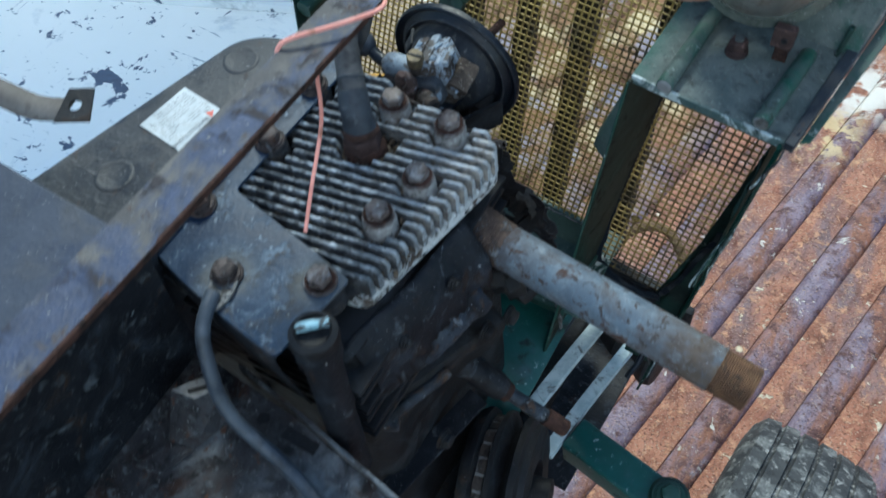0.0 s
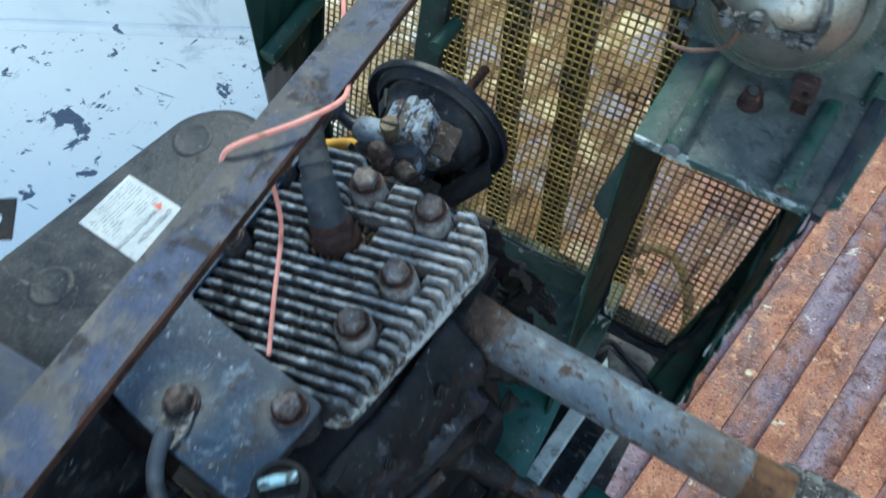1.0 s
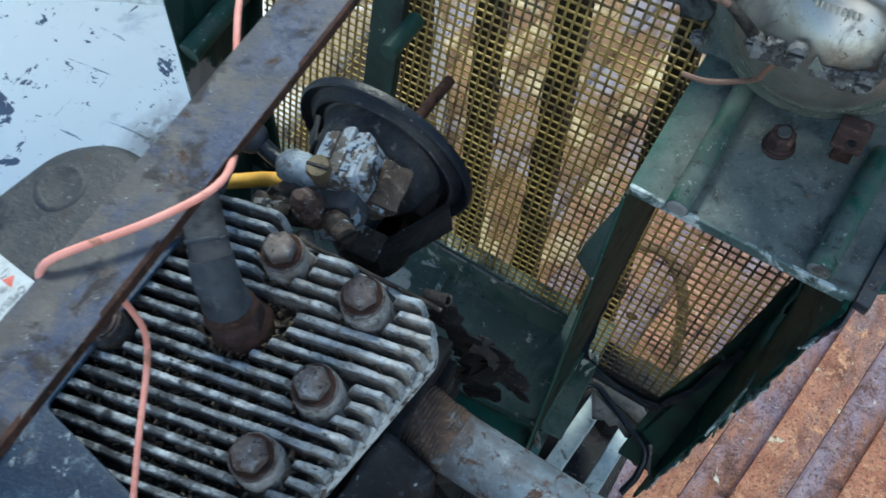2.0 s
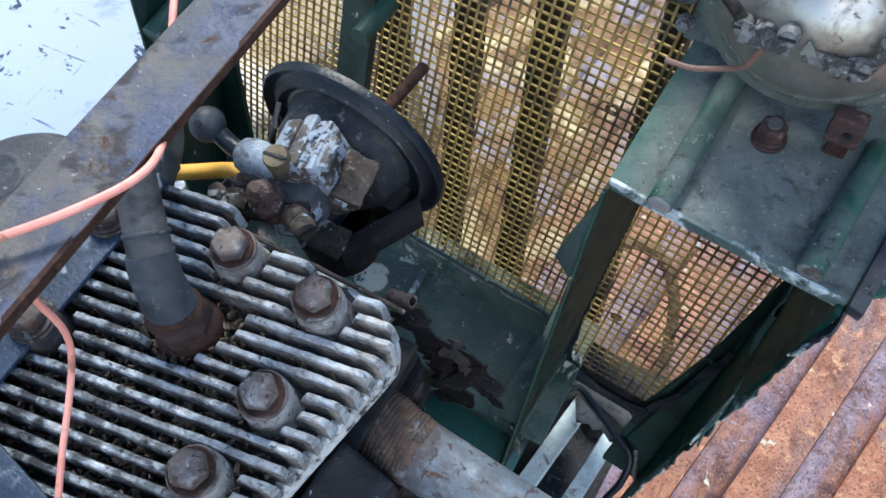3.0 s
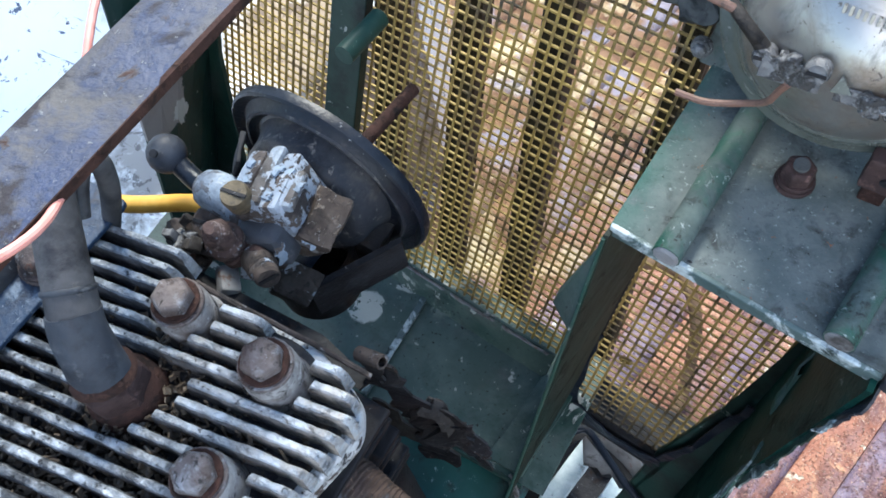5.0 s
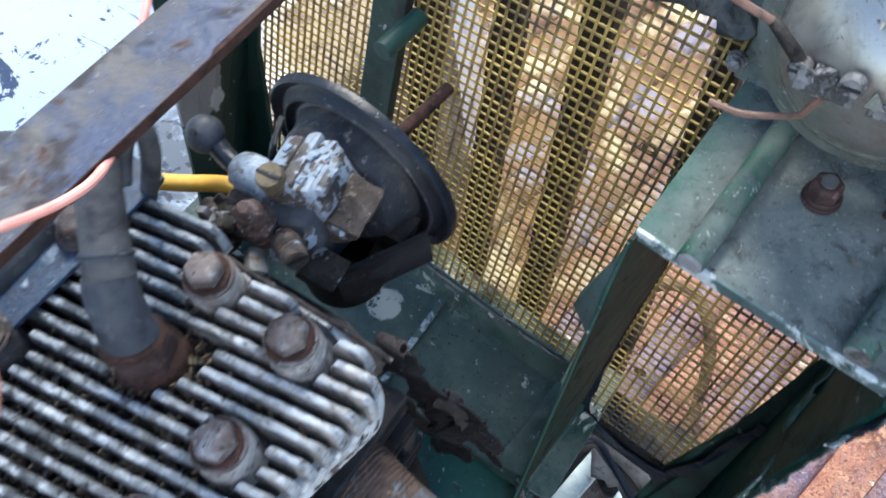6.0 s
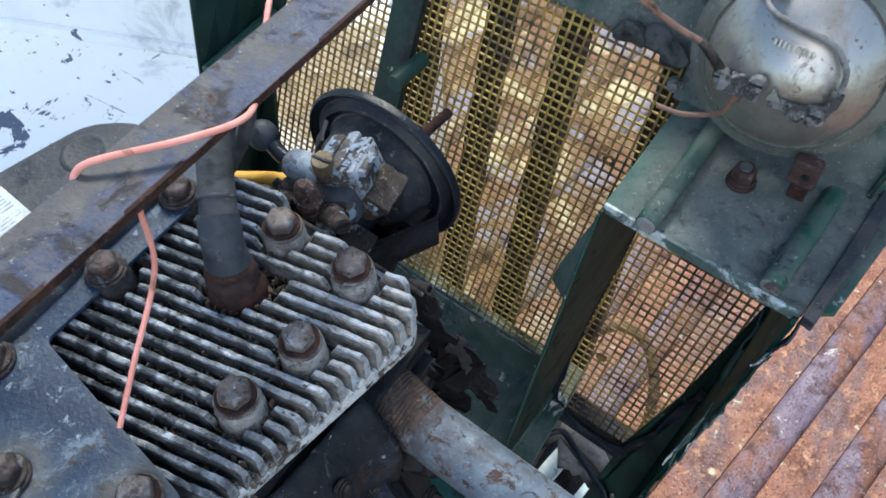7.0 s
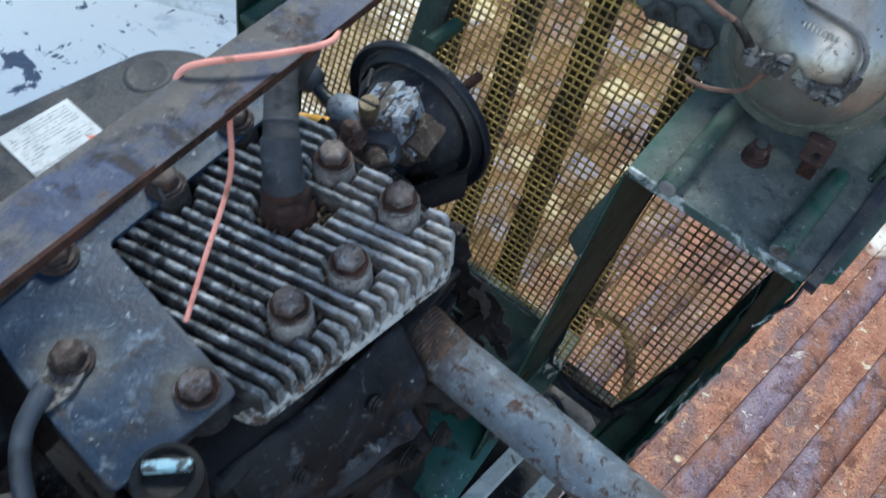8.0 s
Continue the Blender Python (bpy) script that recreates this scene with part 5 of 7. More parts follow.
def wire_net(u0, u1, w0, w1, left=None, right=None, step_u=0.00655, step_w=0.0060, t=0.00080):
    bm = bmesh.new()

    def stick(p, q, side, dep):
        vs = [bm.verts.new(c) for c in (p - side - dep, p + side - dep, p + side + dep, p - side + dep, q - side - dep, q + side - dep, q + side + dep, q - side + dep)]
        for f in ((0, 1, 2, 3), (7, 6, 5, 4), (0, 4, 5, 1), (1, 5, 6, 2), (2, 6, 7, 3), (3, 7, 4, 0)):
            bm.faces.new([vs[j] for j in f])
    lim_l = left or (lambda w: u0)
    lim_r = right or (lambda w: u1)
    u = u0 + 0.5 * step_u
    while u < u1:
        ws = [w0 + (w1 - w0) * k / 60 for k in range(61) if lim_l(w0 + (w1 - w0) * k / 60) <= u <= lim_r(w0 + (w1 - w0) * k / 60)]
        if len(ws) > 1:
            b = 0.0012 * noise.noise(Vector((u * 25, 0, 0)))
            stick(G(u, ws[0], b), G(u, ws[-1], b), Vector((t, 0, 0)), Vector((0, 0.0006, 0)))
        u += step_u
    w = w0 + 0.5 * step_w
    while w < w1:
        a, b = lim_l(w), lim_r(w)
        n = 6
        for k in range(n):
            p, q = a + (b - a) * k / n, a + (b - a) * (k + 1) / n
            stick(G(p, w, 0.0008), G(q, w, 0.0008), Vector((0, 0, t * 0.9)), Vector((0, 0.0006, 0)))
        w += step_w
    return bm


def grille():
    g = thing("grille", "dark green tractor grille with yellowed wire mesh, from behind", "grille", (0.0, 0.2, 0.47))
    part("wire_mesh", wire_net(-0.245, 0.0735, 0.523, 0.793), "mesh", g, "yellowed square wire mesh")
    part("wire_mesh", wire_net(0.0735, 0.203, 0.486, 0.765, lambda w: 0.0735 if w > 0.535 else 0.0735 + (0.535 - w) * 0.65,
                               lambda w: min(0.203, 0.165 + (w - 0.486) * 0.215)), "mesh_dark", g, "darker brown-yellow square wire mesh")
    for x, wd in ((0.0605, 0.0180), (-0.0205, 0.0210), (-0.083, 0.0195), (-0.148, 0.0195)):
        bm = bmesh.new()
        rows = []
        for k in range(13):
            w = 0.44 + 0.40 * k / 12
            y = 0.177 + 0.31 * (w - 0.474) - 0.1 * (x - 0.1) + 0.055
            rows.append([bm.verts.new((x + dx, y + dy, w)) for dx, dy in ((-wd / 2, 0), (-wd / 2 + 0.002, -0.004), (wd / 2 - 0.002, -0.004), (wd / 2, 0), (wd / 2, 0.016), (-wd / 2, 0.016))])
        for p, q in zip(rows, rows[1:]):
            for j in range(6):
                bm.faces.new((p[j], p[(j + 1) % 6], q[(j + 1) % 6], q[j]))
        part("slat", bm, "slat", g, "olive vertical grille slat")
    part("post", g_slab(-0.139, -0.113, 0.50, 0.83, -0.012, -0.0025, None, 0.001), "green", g, "dark green upright post")
    part("post", g_slab(0.0860, 0.0950, 0.47, 0.758, -0.007, -0.0025, None, 0.001), "grease", g, "dark edge of the mesh frame")
    part("frame_left", g_poly([(-0.262, 0.42), (-0.207, 0.42), (-0.222, 0.53), (-0.243, 0.62), (-0.246, 0.86), (-0.262, 0.86)], -0.008, -0.003, 0.001), "green", g)
    part("frame_top", g_slab(-0.25, 0.215, 0.788, 0.86, 0.003, 0.008, None, 0.001), "green_dull", g)
    part("frame_corner", g_slab(0.0745, 0.215, 0.766, 0.7895, 0.003, 0.0075, None, 0.001), "green_dull", g)
    part("frame_right", g_poly([(0.162, 0.40), (0.197, 0.40), (0.204, 0.79), (0.2005, 0.79), (0.200, 0.66), (0.165, 0.49)], -0.003, 0.002, 0.001), "green", g)
    part("frame_bottom", g_slab(0.0735, 0.168, 0.474, 0.488, -0.004, 0.003, None, 0.001), "grease", g)
    for u, w in ((0.0735, 0.780),):
        bolt(g, G(u, w, -0.003), (0, -1, 0.3), 0.0035, 0.004, 0.0052, "solder", name="screw")
    for u, w in ((0.055, 0.710), (0.116, 0.5555)):
        c = G(u, w, -0.0012)
        part("eyelet", lathe_bm(c, c + Vector((0, 0.0018, 0)), [(0, 0.0030), (0, 0.0044), (1, 0.0044), (1, 0.0030)], 20), "mesh", g)
    rng = random.Random(2)
    for u, w, r in ((0.035, 0.798, 0.010), (0.052, 0.801, 0.009), (0.066, 0.796, 0.010)):
        bm = bmesh.new()
        bmesh.ops.create_icosphere(bm, subdivisions=3, radius=r, matrix=Matrix.Translation(G(u, w, -0.004)) @ Matrix.Diagonal((1, 0.6, 0.8, 1)))
        part("foam_lump", bumpy(bm, 0.0075, 75), "foam", g, "crumbling dark foam seal", smooth=True)
    # left side sheet and its stubs
    side = bmesh.new()
    rows = []
    for k in range(9):
        w = 0.50 + 0.36 * k / 8
        near = Vector((-0.248 - 0.262 * (w - 0.6), 0.152 + 0.431 * (w - 0.6), w))
        far = G(-0.255, w, -0.003)
        rows.append([side.verts.new(near.lerp(far, s / 4)) for s in range(5)])
    for p, q in zip(rows, rows[1:]):
        for s in range(4):
            side.faces.new((p[s], p[s + 1], q[s + 1], q[s]))
    ob = part("left_side_sheet", side, "green_peeled", g, "green sheet with peeled grey patches")
    ob.modifiers.new("thick", 'SOLIDIFY').thickness = 0.002
    for p, q in (((-0.256, 0.268, 0.694), (-0.2615, 0.1905, 0.6890)), ((-0.1075, 0.262, 0.722), (-0.1085, 0.226, 0.7262))):
        part("tube_stub", rod_bm(p, q, 0.0085 if p[0] < -0.2 else 0.0062, 24), "green_tube", g, "dark green welded tube stub", smooth=True)
    # perished rubber seal round the lower mesh
    for k, (pts, across, width) in enumerate(((((0.092, 0.575), (0.093, 0.54), (0.096, 0.505), (0.108, 0.490)), (1, 0, 0), 0.010), (((0.100, 0.494), (0.125, 0.487), (0.150, 0.486), (0.170, 0.490)), (0, 0, 1), 0.012),
                                              (((0.166, 0.490), (0.176, 0.515), (0.184, 0.55), (0.192, 0.59)), (1, 0, 0), 0.007))):
        part("seal_strip", crumpled_bm([G(u, w, -0.0075) for u, w in pts], across, width, 40 + k, 0.0025), "rubber", g, "ragged black rubber seal")


DECK = 0.768


def lamp_box():
    b = thing("headlamp_box", "dusty green welded sheet metal headlamp box", "bracket", (0.135, 0.22, 0.5))

    def front(x):
        return 0.171 - 0.109 * (x - 0.1)
    part("deck", slab_bm([(0.076, front(0.076)), (0.196, front(0.196)), (0.215, 0.315), (0.083, 0.325)], DECK - 0.0025, DECK, 0.0008), "green_dull", b)
    part("front_lip", slab_bm([(0.0765, front(0.0765) - 0.0005), (0.1955, front(0.1955) - 0.0005), (0.1955, front(0.1955) + 0.002), (0.0765, front(0.0765) + 0.002)], DECK - 0.007, DECK + 0.0006, 0.0006), "worn_edge", b, "pale scraped folded lip")

    def wall(u, y_off, name, w0, d_back, mat, slope):
        bm = bmesh.new()
        rows = []
        for k in range(9):
            w = w0 + (DECK - 0.0025 - w0) * k / 8
            x = u + 0.12 * (w - 0.77)
            yb = G(u, w, d_back).y
            yn = min(front(u) + y_off + slope * (DECK - w), yb - 0.003)
            rows.append([bm.verts.new(p) for p in ((x, yn, w), (x, yb, w), (x + 0.0025, yb, w), (x + 0.0025, yn, w))])
        for p, q in zip(rows, rows[1:]):
            for j in range(4):
                bm.faces.new((p[j], p[(j + 1) % 4], q[(j + 1) % 4], q[j]))
        bm.faces.new(rows[0][::-1])
        bm.faces.new(rows[-1])
        part(name, bm, mat, b)
    # slanted inner wall: its near edge leans out towards the engine
    bm = bmesh.new()
    rows = []
    for k in range(13):
        w = 0.400 + (DECK - 0.0025 - 0.400) * k / 12
        q = DECK - w
        near = Vector((0.0765 - 0.070 * q, 0.1705 - 0.262 * q, w))
        back = G(0.0935, w, -0.002)
        if w < 0.49:
            back = near.lerp(back, max(0.04, (w - 0.40) / 0.09))
        wob = 0.0012 * noise.noise(Vector((0, w * 30, 2)))
        rows.append([bm.verts.new(near.lerp(back, f) + Vector((dx + wob, 0, 0))) for f, dx in ((0, -0.0012), (0.5, -0.0012), (1, -0.0012), (1, 0.0012), (0.5, 0.0012), (0, 0.0012))])
    for p, q in zip(rows, rows[1:]):
        for j in range(6):
            bm.faces.new((p[j], p[(j + 1) % 6], q[(j + 1) % 6], q[j]))
    bm.faces.new(rows[0][::-1])
    bm.faces.new(rows[-1])
    part("left_wall", bm, "wall_dull", b, "dull olive-green inner wall sheet")
    edge = [(0.0760 - 0.070 * q, 0.1698 - 0.262 * q, DECK - q) for q in [0.004 + 0.054 * k for k in range(8)]]
    part("left_wall_edge", bumpy(hose_bm(edge, 0.0011, 8, 4), 0.0003, 200), "green_tube", b, "rolled near edge", smooth=True)
    wall(0.193, -0.006, "right_wall", 0.36, -0.003, "green_deep", -0.07)
    for k, (w0, w1, wd, mat) in enumerate(((0.74, 0.66, 0.006, "green"), (0.67, 0.58, 0.008, "worn_edge"), (0.60, 0.50, 0.007, "green"), (0.51, 0.40, 0.006, "worn_edge"))):
        run = [w0 + (w1 - w0) * s / 5 for s in range(6)]
        edge = [(0.1945 + 0.12 * (w - 0.77), front(0.193) - 0.0065 - 0.07 * (DECK - w), w) for w in run]
        part("torn_edge", crumpled_bm(edge, (0.25, -1, 0), wd, 77 + k, 0.002), mat, b, "torn sheet edge")
    tab = bmesh.new()
    corners = [(0.0745, 0.1670, 0.758), (0.0600, 0.1610, 0.712), (0.0560, 0.1615, 0.690), (0.0700, 0.1510, 0.690)]
    tab.faces.new([tab.verts.new(p) for p in corners])
    ob = part("tab", tab, "pan", b, "bent triangular flap")
    ob.modifiers.new("thick", 'SOLIDIFY').thickness = 0.002
    for x, dx, y0, y1 in ((0.1035, 0.008, 0.166, 0.300), (0.1760, 0.0085, 0.1625, 0.243)):
        near, back = Vector((x, y0 + 0.002, DECK + 0.0058)), Vector((x + dx, y1, DECK + 0.0060))
        tube = part("tube", rod_bm(back, near, 0.0063, 24), "green_bright", b, "worn green welded tube", smooth=True)
        d = (near - back).normalized()
        part("end_face", bumpy(lathe_bm(near - d * 0.0004, near + d * 0.0010, [(0, 0.0058), (0.6, 0.0056), (1, 0.0040), (1, 0)], 20), 0.0003, 300), "torn", tube, "bare cut end")
    nx, ny = 0.1360, 0.2285
    nut = part("nut", hexnut_bm((nx, ny, DECK + 0.0050), (0, 0, 1), 0.0072, 0.0080, 0, None, 0.4), "nut_red", b, "dark red-brown hexagon nut")
    part("washer", washer_bm((nx, ny, DECK), (0, 0, 1), 0.0086, 0.004, 0.0028), "nut_red", nut)
    part("washer", washer_bm((nx, ny, DECK + 0.0030), (0, 0, 1), 0.0080, 0.004, 0.0024), "nut_red", nut)
    part("stud_end", rod_bm((nx, ny, DECK + 0.010), (nx, ny, DECK + 0.0146), 0.0034, 16), "foam", nut, smooth=True)
    clip = part("clip", bumpy(box_bm((0.1655, 0.2300, DECK + 0.0265), (0.0155, 0.0085, 0.0170), 0.0014, Matrix.Rotation(-0.12, 4, 'X')), 0.0006, 150, 2), "nut_red", b, "rust-brown lamp clip")
    part("stem", box_bm((0.1660, 0.2345, DECK + 0.010), (0.0100, 0.0040, 0.0200), 0.001), "rust", clip)
    part("pivot_hole", lathe_bm((0.1670, 0.2256, DECK + 0.0265), (0.1670, 0.2246, DECK + 0.0265), [(0, 0.0022), (1, 0.0022), (1, 0)], 14), "grease", clip, "dark drilled hole")
    # torn return flange between mesh and outer wall, and the folded strip's ragged end
    part("torn_flange", crumpled_bm([G(0.194, 0.675, -0.006), G(0.190, 0.650, -0.03), (0.1815, 0.180, 0.640), (0.1745, 0.150, 0.628), (0.1705, 0.130, 0.617)], (0.1, 0.5, 0.85), 0.034, 91, 0.0035), "green_tube", b, "torn green return flange")
    part("torn_flange_tip", crumpled_bm([(0.1740, 0.148, 0.630), (0.1715, 0.136, 0.622), (0.1690, 0.127, 0.612)], (0.15, 0.45, 0.85), 0.022, 93, 0.004), "worn_edge", b, "pale torn flange end")
    part("strip_end", crumpled_bm([(0.2010, 0.172, 0.770), (0.1965, 0.160, 0.758), (0.1925, 0.151, 0.748), (0.1885, 0.1455, 0.739)], (0.2, -0.2, 1), 0.013, 95, 0.0025), "black", b, "ragged end of the dark folded strip")
    part("strip_tear", crumpled_bm([(0.1905, 0.148, 0.742), (0.1875, 0.1445, 0.735), (0.1850, 0.143, 0.729)], (0.3, -0.3, 1), 0.008, 97, 0.003), "worn_edge", b, "pale torn scrap")
    part("outer_strip", slab_bm([(0.2045, 0.172), (0.211, 0.176), (0.236, 0.33), (0.224, 0.33)], DECK - 0.010, DECK - 0.007, 0.0006), "green_bright", b, "scraped green outer strip")
    # outer flange, dark edge strip with drilled holes
    strip = slab_bm([(0.196, 0.158), (0.203, 0.156), (0.224, 0.33), (0.214, 0.33)], DECK - 0.004, DECK + 0.004, 0.001)
    part("edge_flange", strip, "black", b, "dark folded edge flange")


def headlamp():
    c = Vector((0.1365, 0.250, 0.8435))
    ax = Vector((0.05, -1.0, 0.42)).normalized()
    h = thing("headlamp", "tarnished silver sealed beam headlamp, back side", "headlamp", c)
    part("shell", lathe_bm(c, c + ax * 0.031, [(0, 0.0455), (0.06, 0.0450), (0.2, 0.0422), (0.45, 0.0350), (0.7, 0.0250), (0.88, 0.0150), (0.97, 0.007), (1, 0)], 64), "lamp", h, smooth=True)
    part("flange", lathe_bm(c - ax * 0.015, c + ax * 0.003, [(0, 0.049), (0.0, 0.0530), (0.2, 0.0552), (0.5, 0.0548), (0.62, 0.0530), (0.7, 0.0500), (0.9, 0.0474), (1, 0.0457), (0.9, 0.044)], 64), "lamp_rim", h, "cloudy moulded glass flange", smooth=True)
    part("lens", lathe_bm(c - ax * 0.015, c - ax * 0.028, [(0, 0.050), (0.4, 0.045), (0.8, 0.027), (1, 0)], 40), "lamp_rim", h, smooth=True)
    side = Vector((0, 0, 1)).cross(ax).normalized()
    up = ax.cross(side).normalized()

    def on(a, b, lift=0.0):
        a, b = a * 0.9, b * 0.9
        r = math.hypot(a, b)
        dep = 0.031 * (1 - (r / 0.0458) ** 2) ** 0.75 if r < 0.0455 else 0.0
        return c + side * a + up * b + ax * (dep + lift)
    rng = random.Random(8)
    for a, b, n, sp in ((-0.032, -0.015, 7, 0.004), (-0.022, -0.010, 4, 0.004), (-0.013, -0.006, 5, 0.003), (0.013, -0.015, 6, 0.005), (0.0215, -0.017, 8, 0.004)):
        for k in range(n):
            p = on(a + rng.uniform(-sp, sp), b + rng.uniform(-sp, sp) * 0.7, 0.001)
            s = rng.uniform(0.0014, 0.0034)
            bm = bmesh.new()
            bmesh.ops.create_icosphere(bm, subdivisions=2, radius=s, matrix=Matrix.Translation(p))
            part("solder_lump", bumpy(bm, 0.0018, 300), "solder", h, smooth=True)
    turn = ax.to_track_quat('Z', 'Y').to_matrix().to_4x4()
    for a, b in ((-0.033, -0.012), (-0.012, -0.006), (0.022, -0.014)):
        q = on(a, b, 0.0015)
        screw = part("terminal_screw", lathe_bm(q, q + ax * 0.006, [(0, 0.0046), (0.6, 0.0046), (1, 0.0036), (1, 0)], 18), "solder", h, smooth=True)
        part("screw_slot", box_bm(q + ax * 0.0061, (0.0070, 0.0012, 0.0008), 0, turn), "grease", screw)
    part("terminal_plate", box_bm(on(-0.021, -0.014, 0.0015), (0.022, 0.009, 0.0014), 0.0004, turn), "solder", h)
    part("terminal_plate", box_bm(on(0.008, -0.014, 0.0015), (0.020, 0.006, 0.0014), 0.0004, turn), "solder", h)
    part("terminal_tab", slab_bm([(-0.003, -0.003), (0.004, -0.002), (-0.001, 0.004)], 0, 0.0012, 0, Matrix.Translation(on(-0.0017, -0.0098, 0.0015)) @ turn), "lamp_rim", h)
    for a, b in ((-0.029, 0.0405), (-0.020, 0.0440)):
        part("spade", rod_bm(on(a, b - 0.006, 0.004), on(a, b + 0.012, 0.004), 0.0034, 14), "torn", h, "grey push-on connector", smooth=True)
    lead = [(-0.0290, 0.0400), (-0.0267, 0.0343), (-0.0174, 0.0295), (-0.002, 0.0275), (0.0118, 0.0255), (0.0190, 0.0225), (0.0235, 0.0184), (0.0275, 0.0130), (0.0290, 0.0078), (0.0290, 0.000)]
    part("lead", hose_bm([on(a, b, 0.003) for a, b in lead], 0.0016, 10), "torn", h, "grey soldered lead", smooth=True)
    part("lead_end", bumpy(hose_bm([on(a, b, 0.003) for a, b in ((0.0290, 0.001), (0.0282, -0.006), (0.0269, -0.0101), (0.023, -0.014))], 0.0031, 12), 0.0008, 250), "solder", h, smooth=True)
    # raised maker's lettering, too worn to read
    for k in range(9):
        a = -0.012 + 0.0026 * k
        part("raised_bar", box_bm(on(a, 0.0172 - 0.00012 * k, 0.0001), (0.0012, 0.0036, 0.0006), 0.0002, turn), "lamp", h)
    w = thing("lamp_wire", "old brown wires twisted to the headlamp terminal", "wire", on(-0.035, -0.012))
    part("strand", hose_bm([on(-0.0335, -0.010, 0.004), on(-0.0375, -0.006, 0.007), on(-0.0413, -0.002, 0.012), on(-0.052, 0.002, 0.018)], 0.0030, 12, 8, None, 0.0024), "carb_bare", w, "brown taped joint", smooth=True)
    part("strand", hose_bm([on(-0.050, 0.0015, 0.018), on(-0.0664, 0.006, 0.022), on(-0.085, 0.014, 0.026), on(-0.105, 0.024, 0.028), on(-0.16, 0.045, 0.020)], 0.0018, 10), "wire_brown", w, smooth=True)
    part("strand", hose_bm([on(-0.076, 0.010, 0.024), on(-0.087, 0.022, 0.030), on(-0.100, 0.045, 0.03), on(-0.11, 0.09, 0.03)], 0.0014, 8), "wire_brown", w, smooth=True)
    part("strand", hose_bm([on(-0.0205, -0.0185, 0.003), on(-0.0230, -0.0249, 0.004), on(-0.0260, -0.034, 0.006), on(-0.0347, -0.043, 0.010), on(-0.050, -0.047, 0.012), on(-0.0645, -0.047, 0.012)], 0.0015, 8), "wire_brown", w, smooth=True)


def pan():
    p = thing("engine_pan", "dark green sheet metal pan with chipped paint", "panel", (-0.05, 0.15, 0.46))
    for name, x0, x1, tilt in (("left_sheet", -0.30, -0.0685, 0.0), ("right_sheet", -0.0675, 0.078, -0.003)):
        poly = [(x0, 0.108), (x1, 0.108), (x1, 0.222 - 0.1 * x1), (x0, 0.222 - 0.1 * x0)]
        part(name, slab_bm(poly, 0.4965 + tilt, 0.499 + tilt, 0.0008), "pan", p)
    part("seam", bumpy(box_bm((-0.068, 0.163, 0.499), (0.0050, 0.110, 0.0035), 0.001), 0.0004, 100), "worn_edge", p, "scraped pale overlap seam")
    part("front_lip", bumpy(box_bm((0.0, 0.107, 0.4930), (0.125, 0.0020, 0.0100), 0.0006), 0.0004, 80), "green", p, "dark folded front lip")
    part("lip_corner", crumpled_bm([(0.052, 0.108, 0.497), (0.060, 0.103, 0.490), (0.064, 0.098, 0.480)], (0.2, 0.2, 1), 0.010, 71, 0.002), "torn", p, "bare torn lip corner")
    part("mesh_flange", g_slab(-0.23, 0.0735, 0.496, 0.525, -0.0042, -0.002, None, 0.0006), "pan", p)
    part("gusset", slab_bm([(0.040, 0.198), (0.036, 0.140), (0.032, 0.112), (0.060, 0.112), (0.066, 0.195)], 0.4962, 0.5005, 0.0006), "pan", p, "welded gusset at the wall's foot")
    for k in range(4):
        u0 = -0.105 + 0.045 * k
        part("dust_line", crumpled_bm([G(u0 + 0.013 * s, 0.5245, -0.0062) for s in range(4)], (0, -0.5, 0.85), 0.0075, 60 + k, 0.0015), "torn", p, "pale crusted dirt along the mesh")
    # lower sheet in front of and under the pan, sloping down
    low = bmesh.new()
    rows = []
    for k in range(7):
        y = 0.155 - 0.155 * k / 6
        z = 0.452 - 0.020 * k / 6
        rows.append([low.verts.new((x + 0.02 * (y - 0.1), y, z + 0.002 * noise.noise(Vector((x * 20, y * 20, 0))))) for x in (-0.20, -0.10, -0.03, 0.01, 0.04, 0.062)])
    for a, c in zip(rows, rows[1:]):
        for k in range(5):
            low.faces.new((a[k], a[k + 1], c[k + 1], c[k]))
    ob = part("lower_sheet", low, "teal", p, "scuffed teal-green lower sheet", smooth=True)
    ob.modifiers.new("thick", 'SOLIDIFY').thickness = 0.002


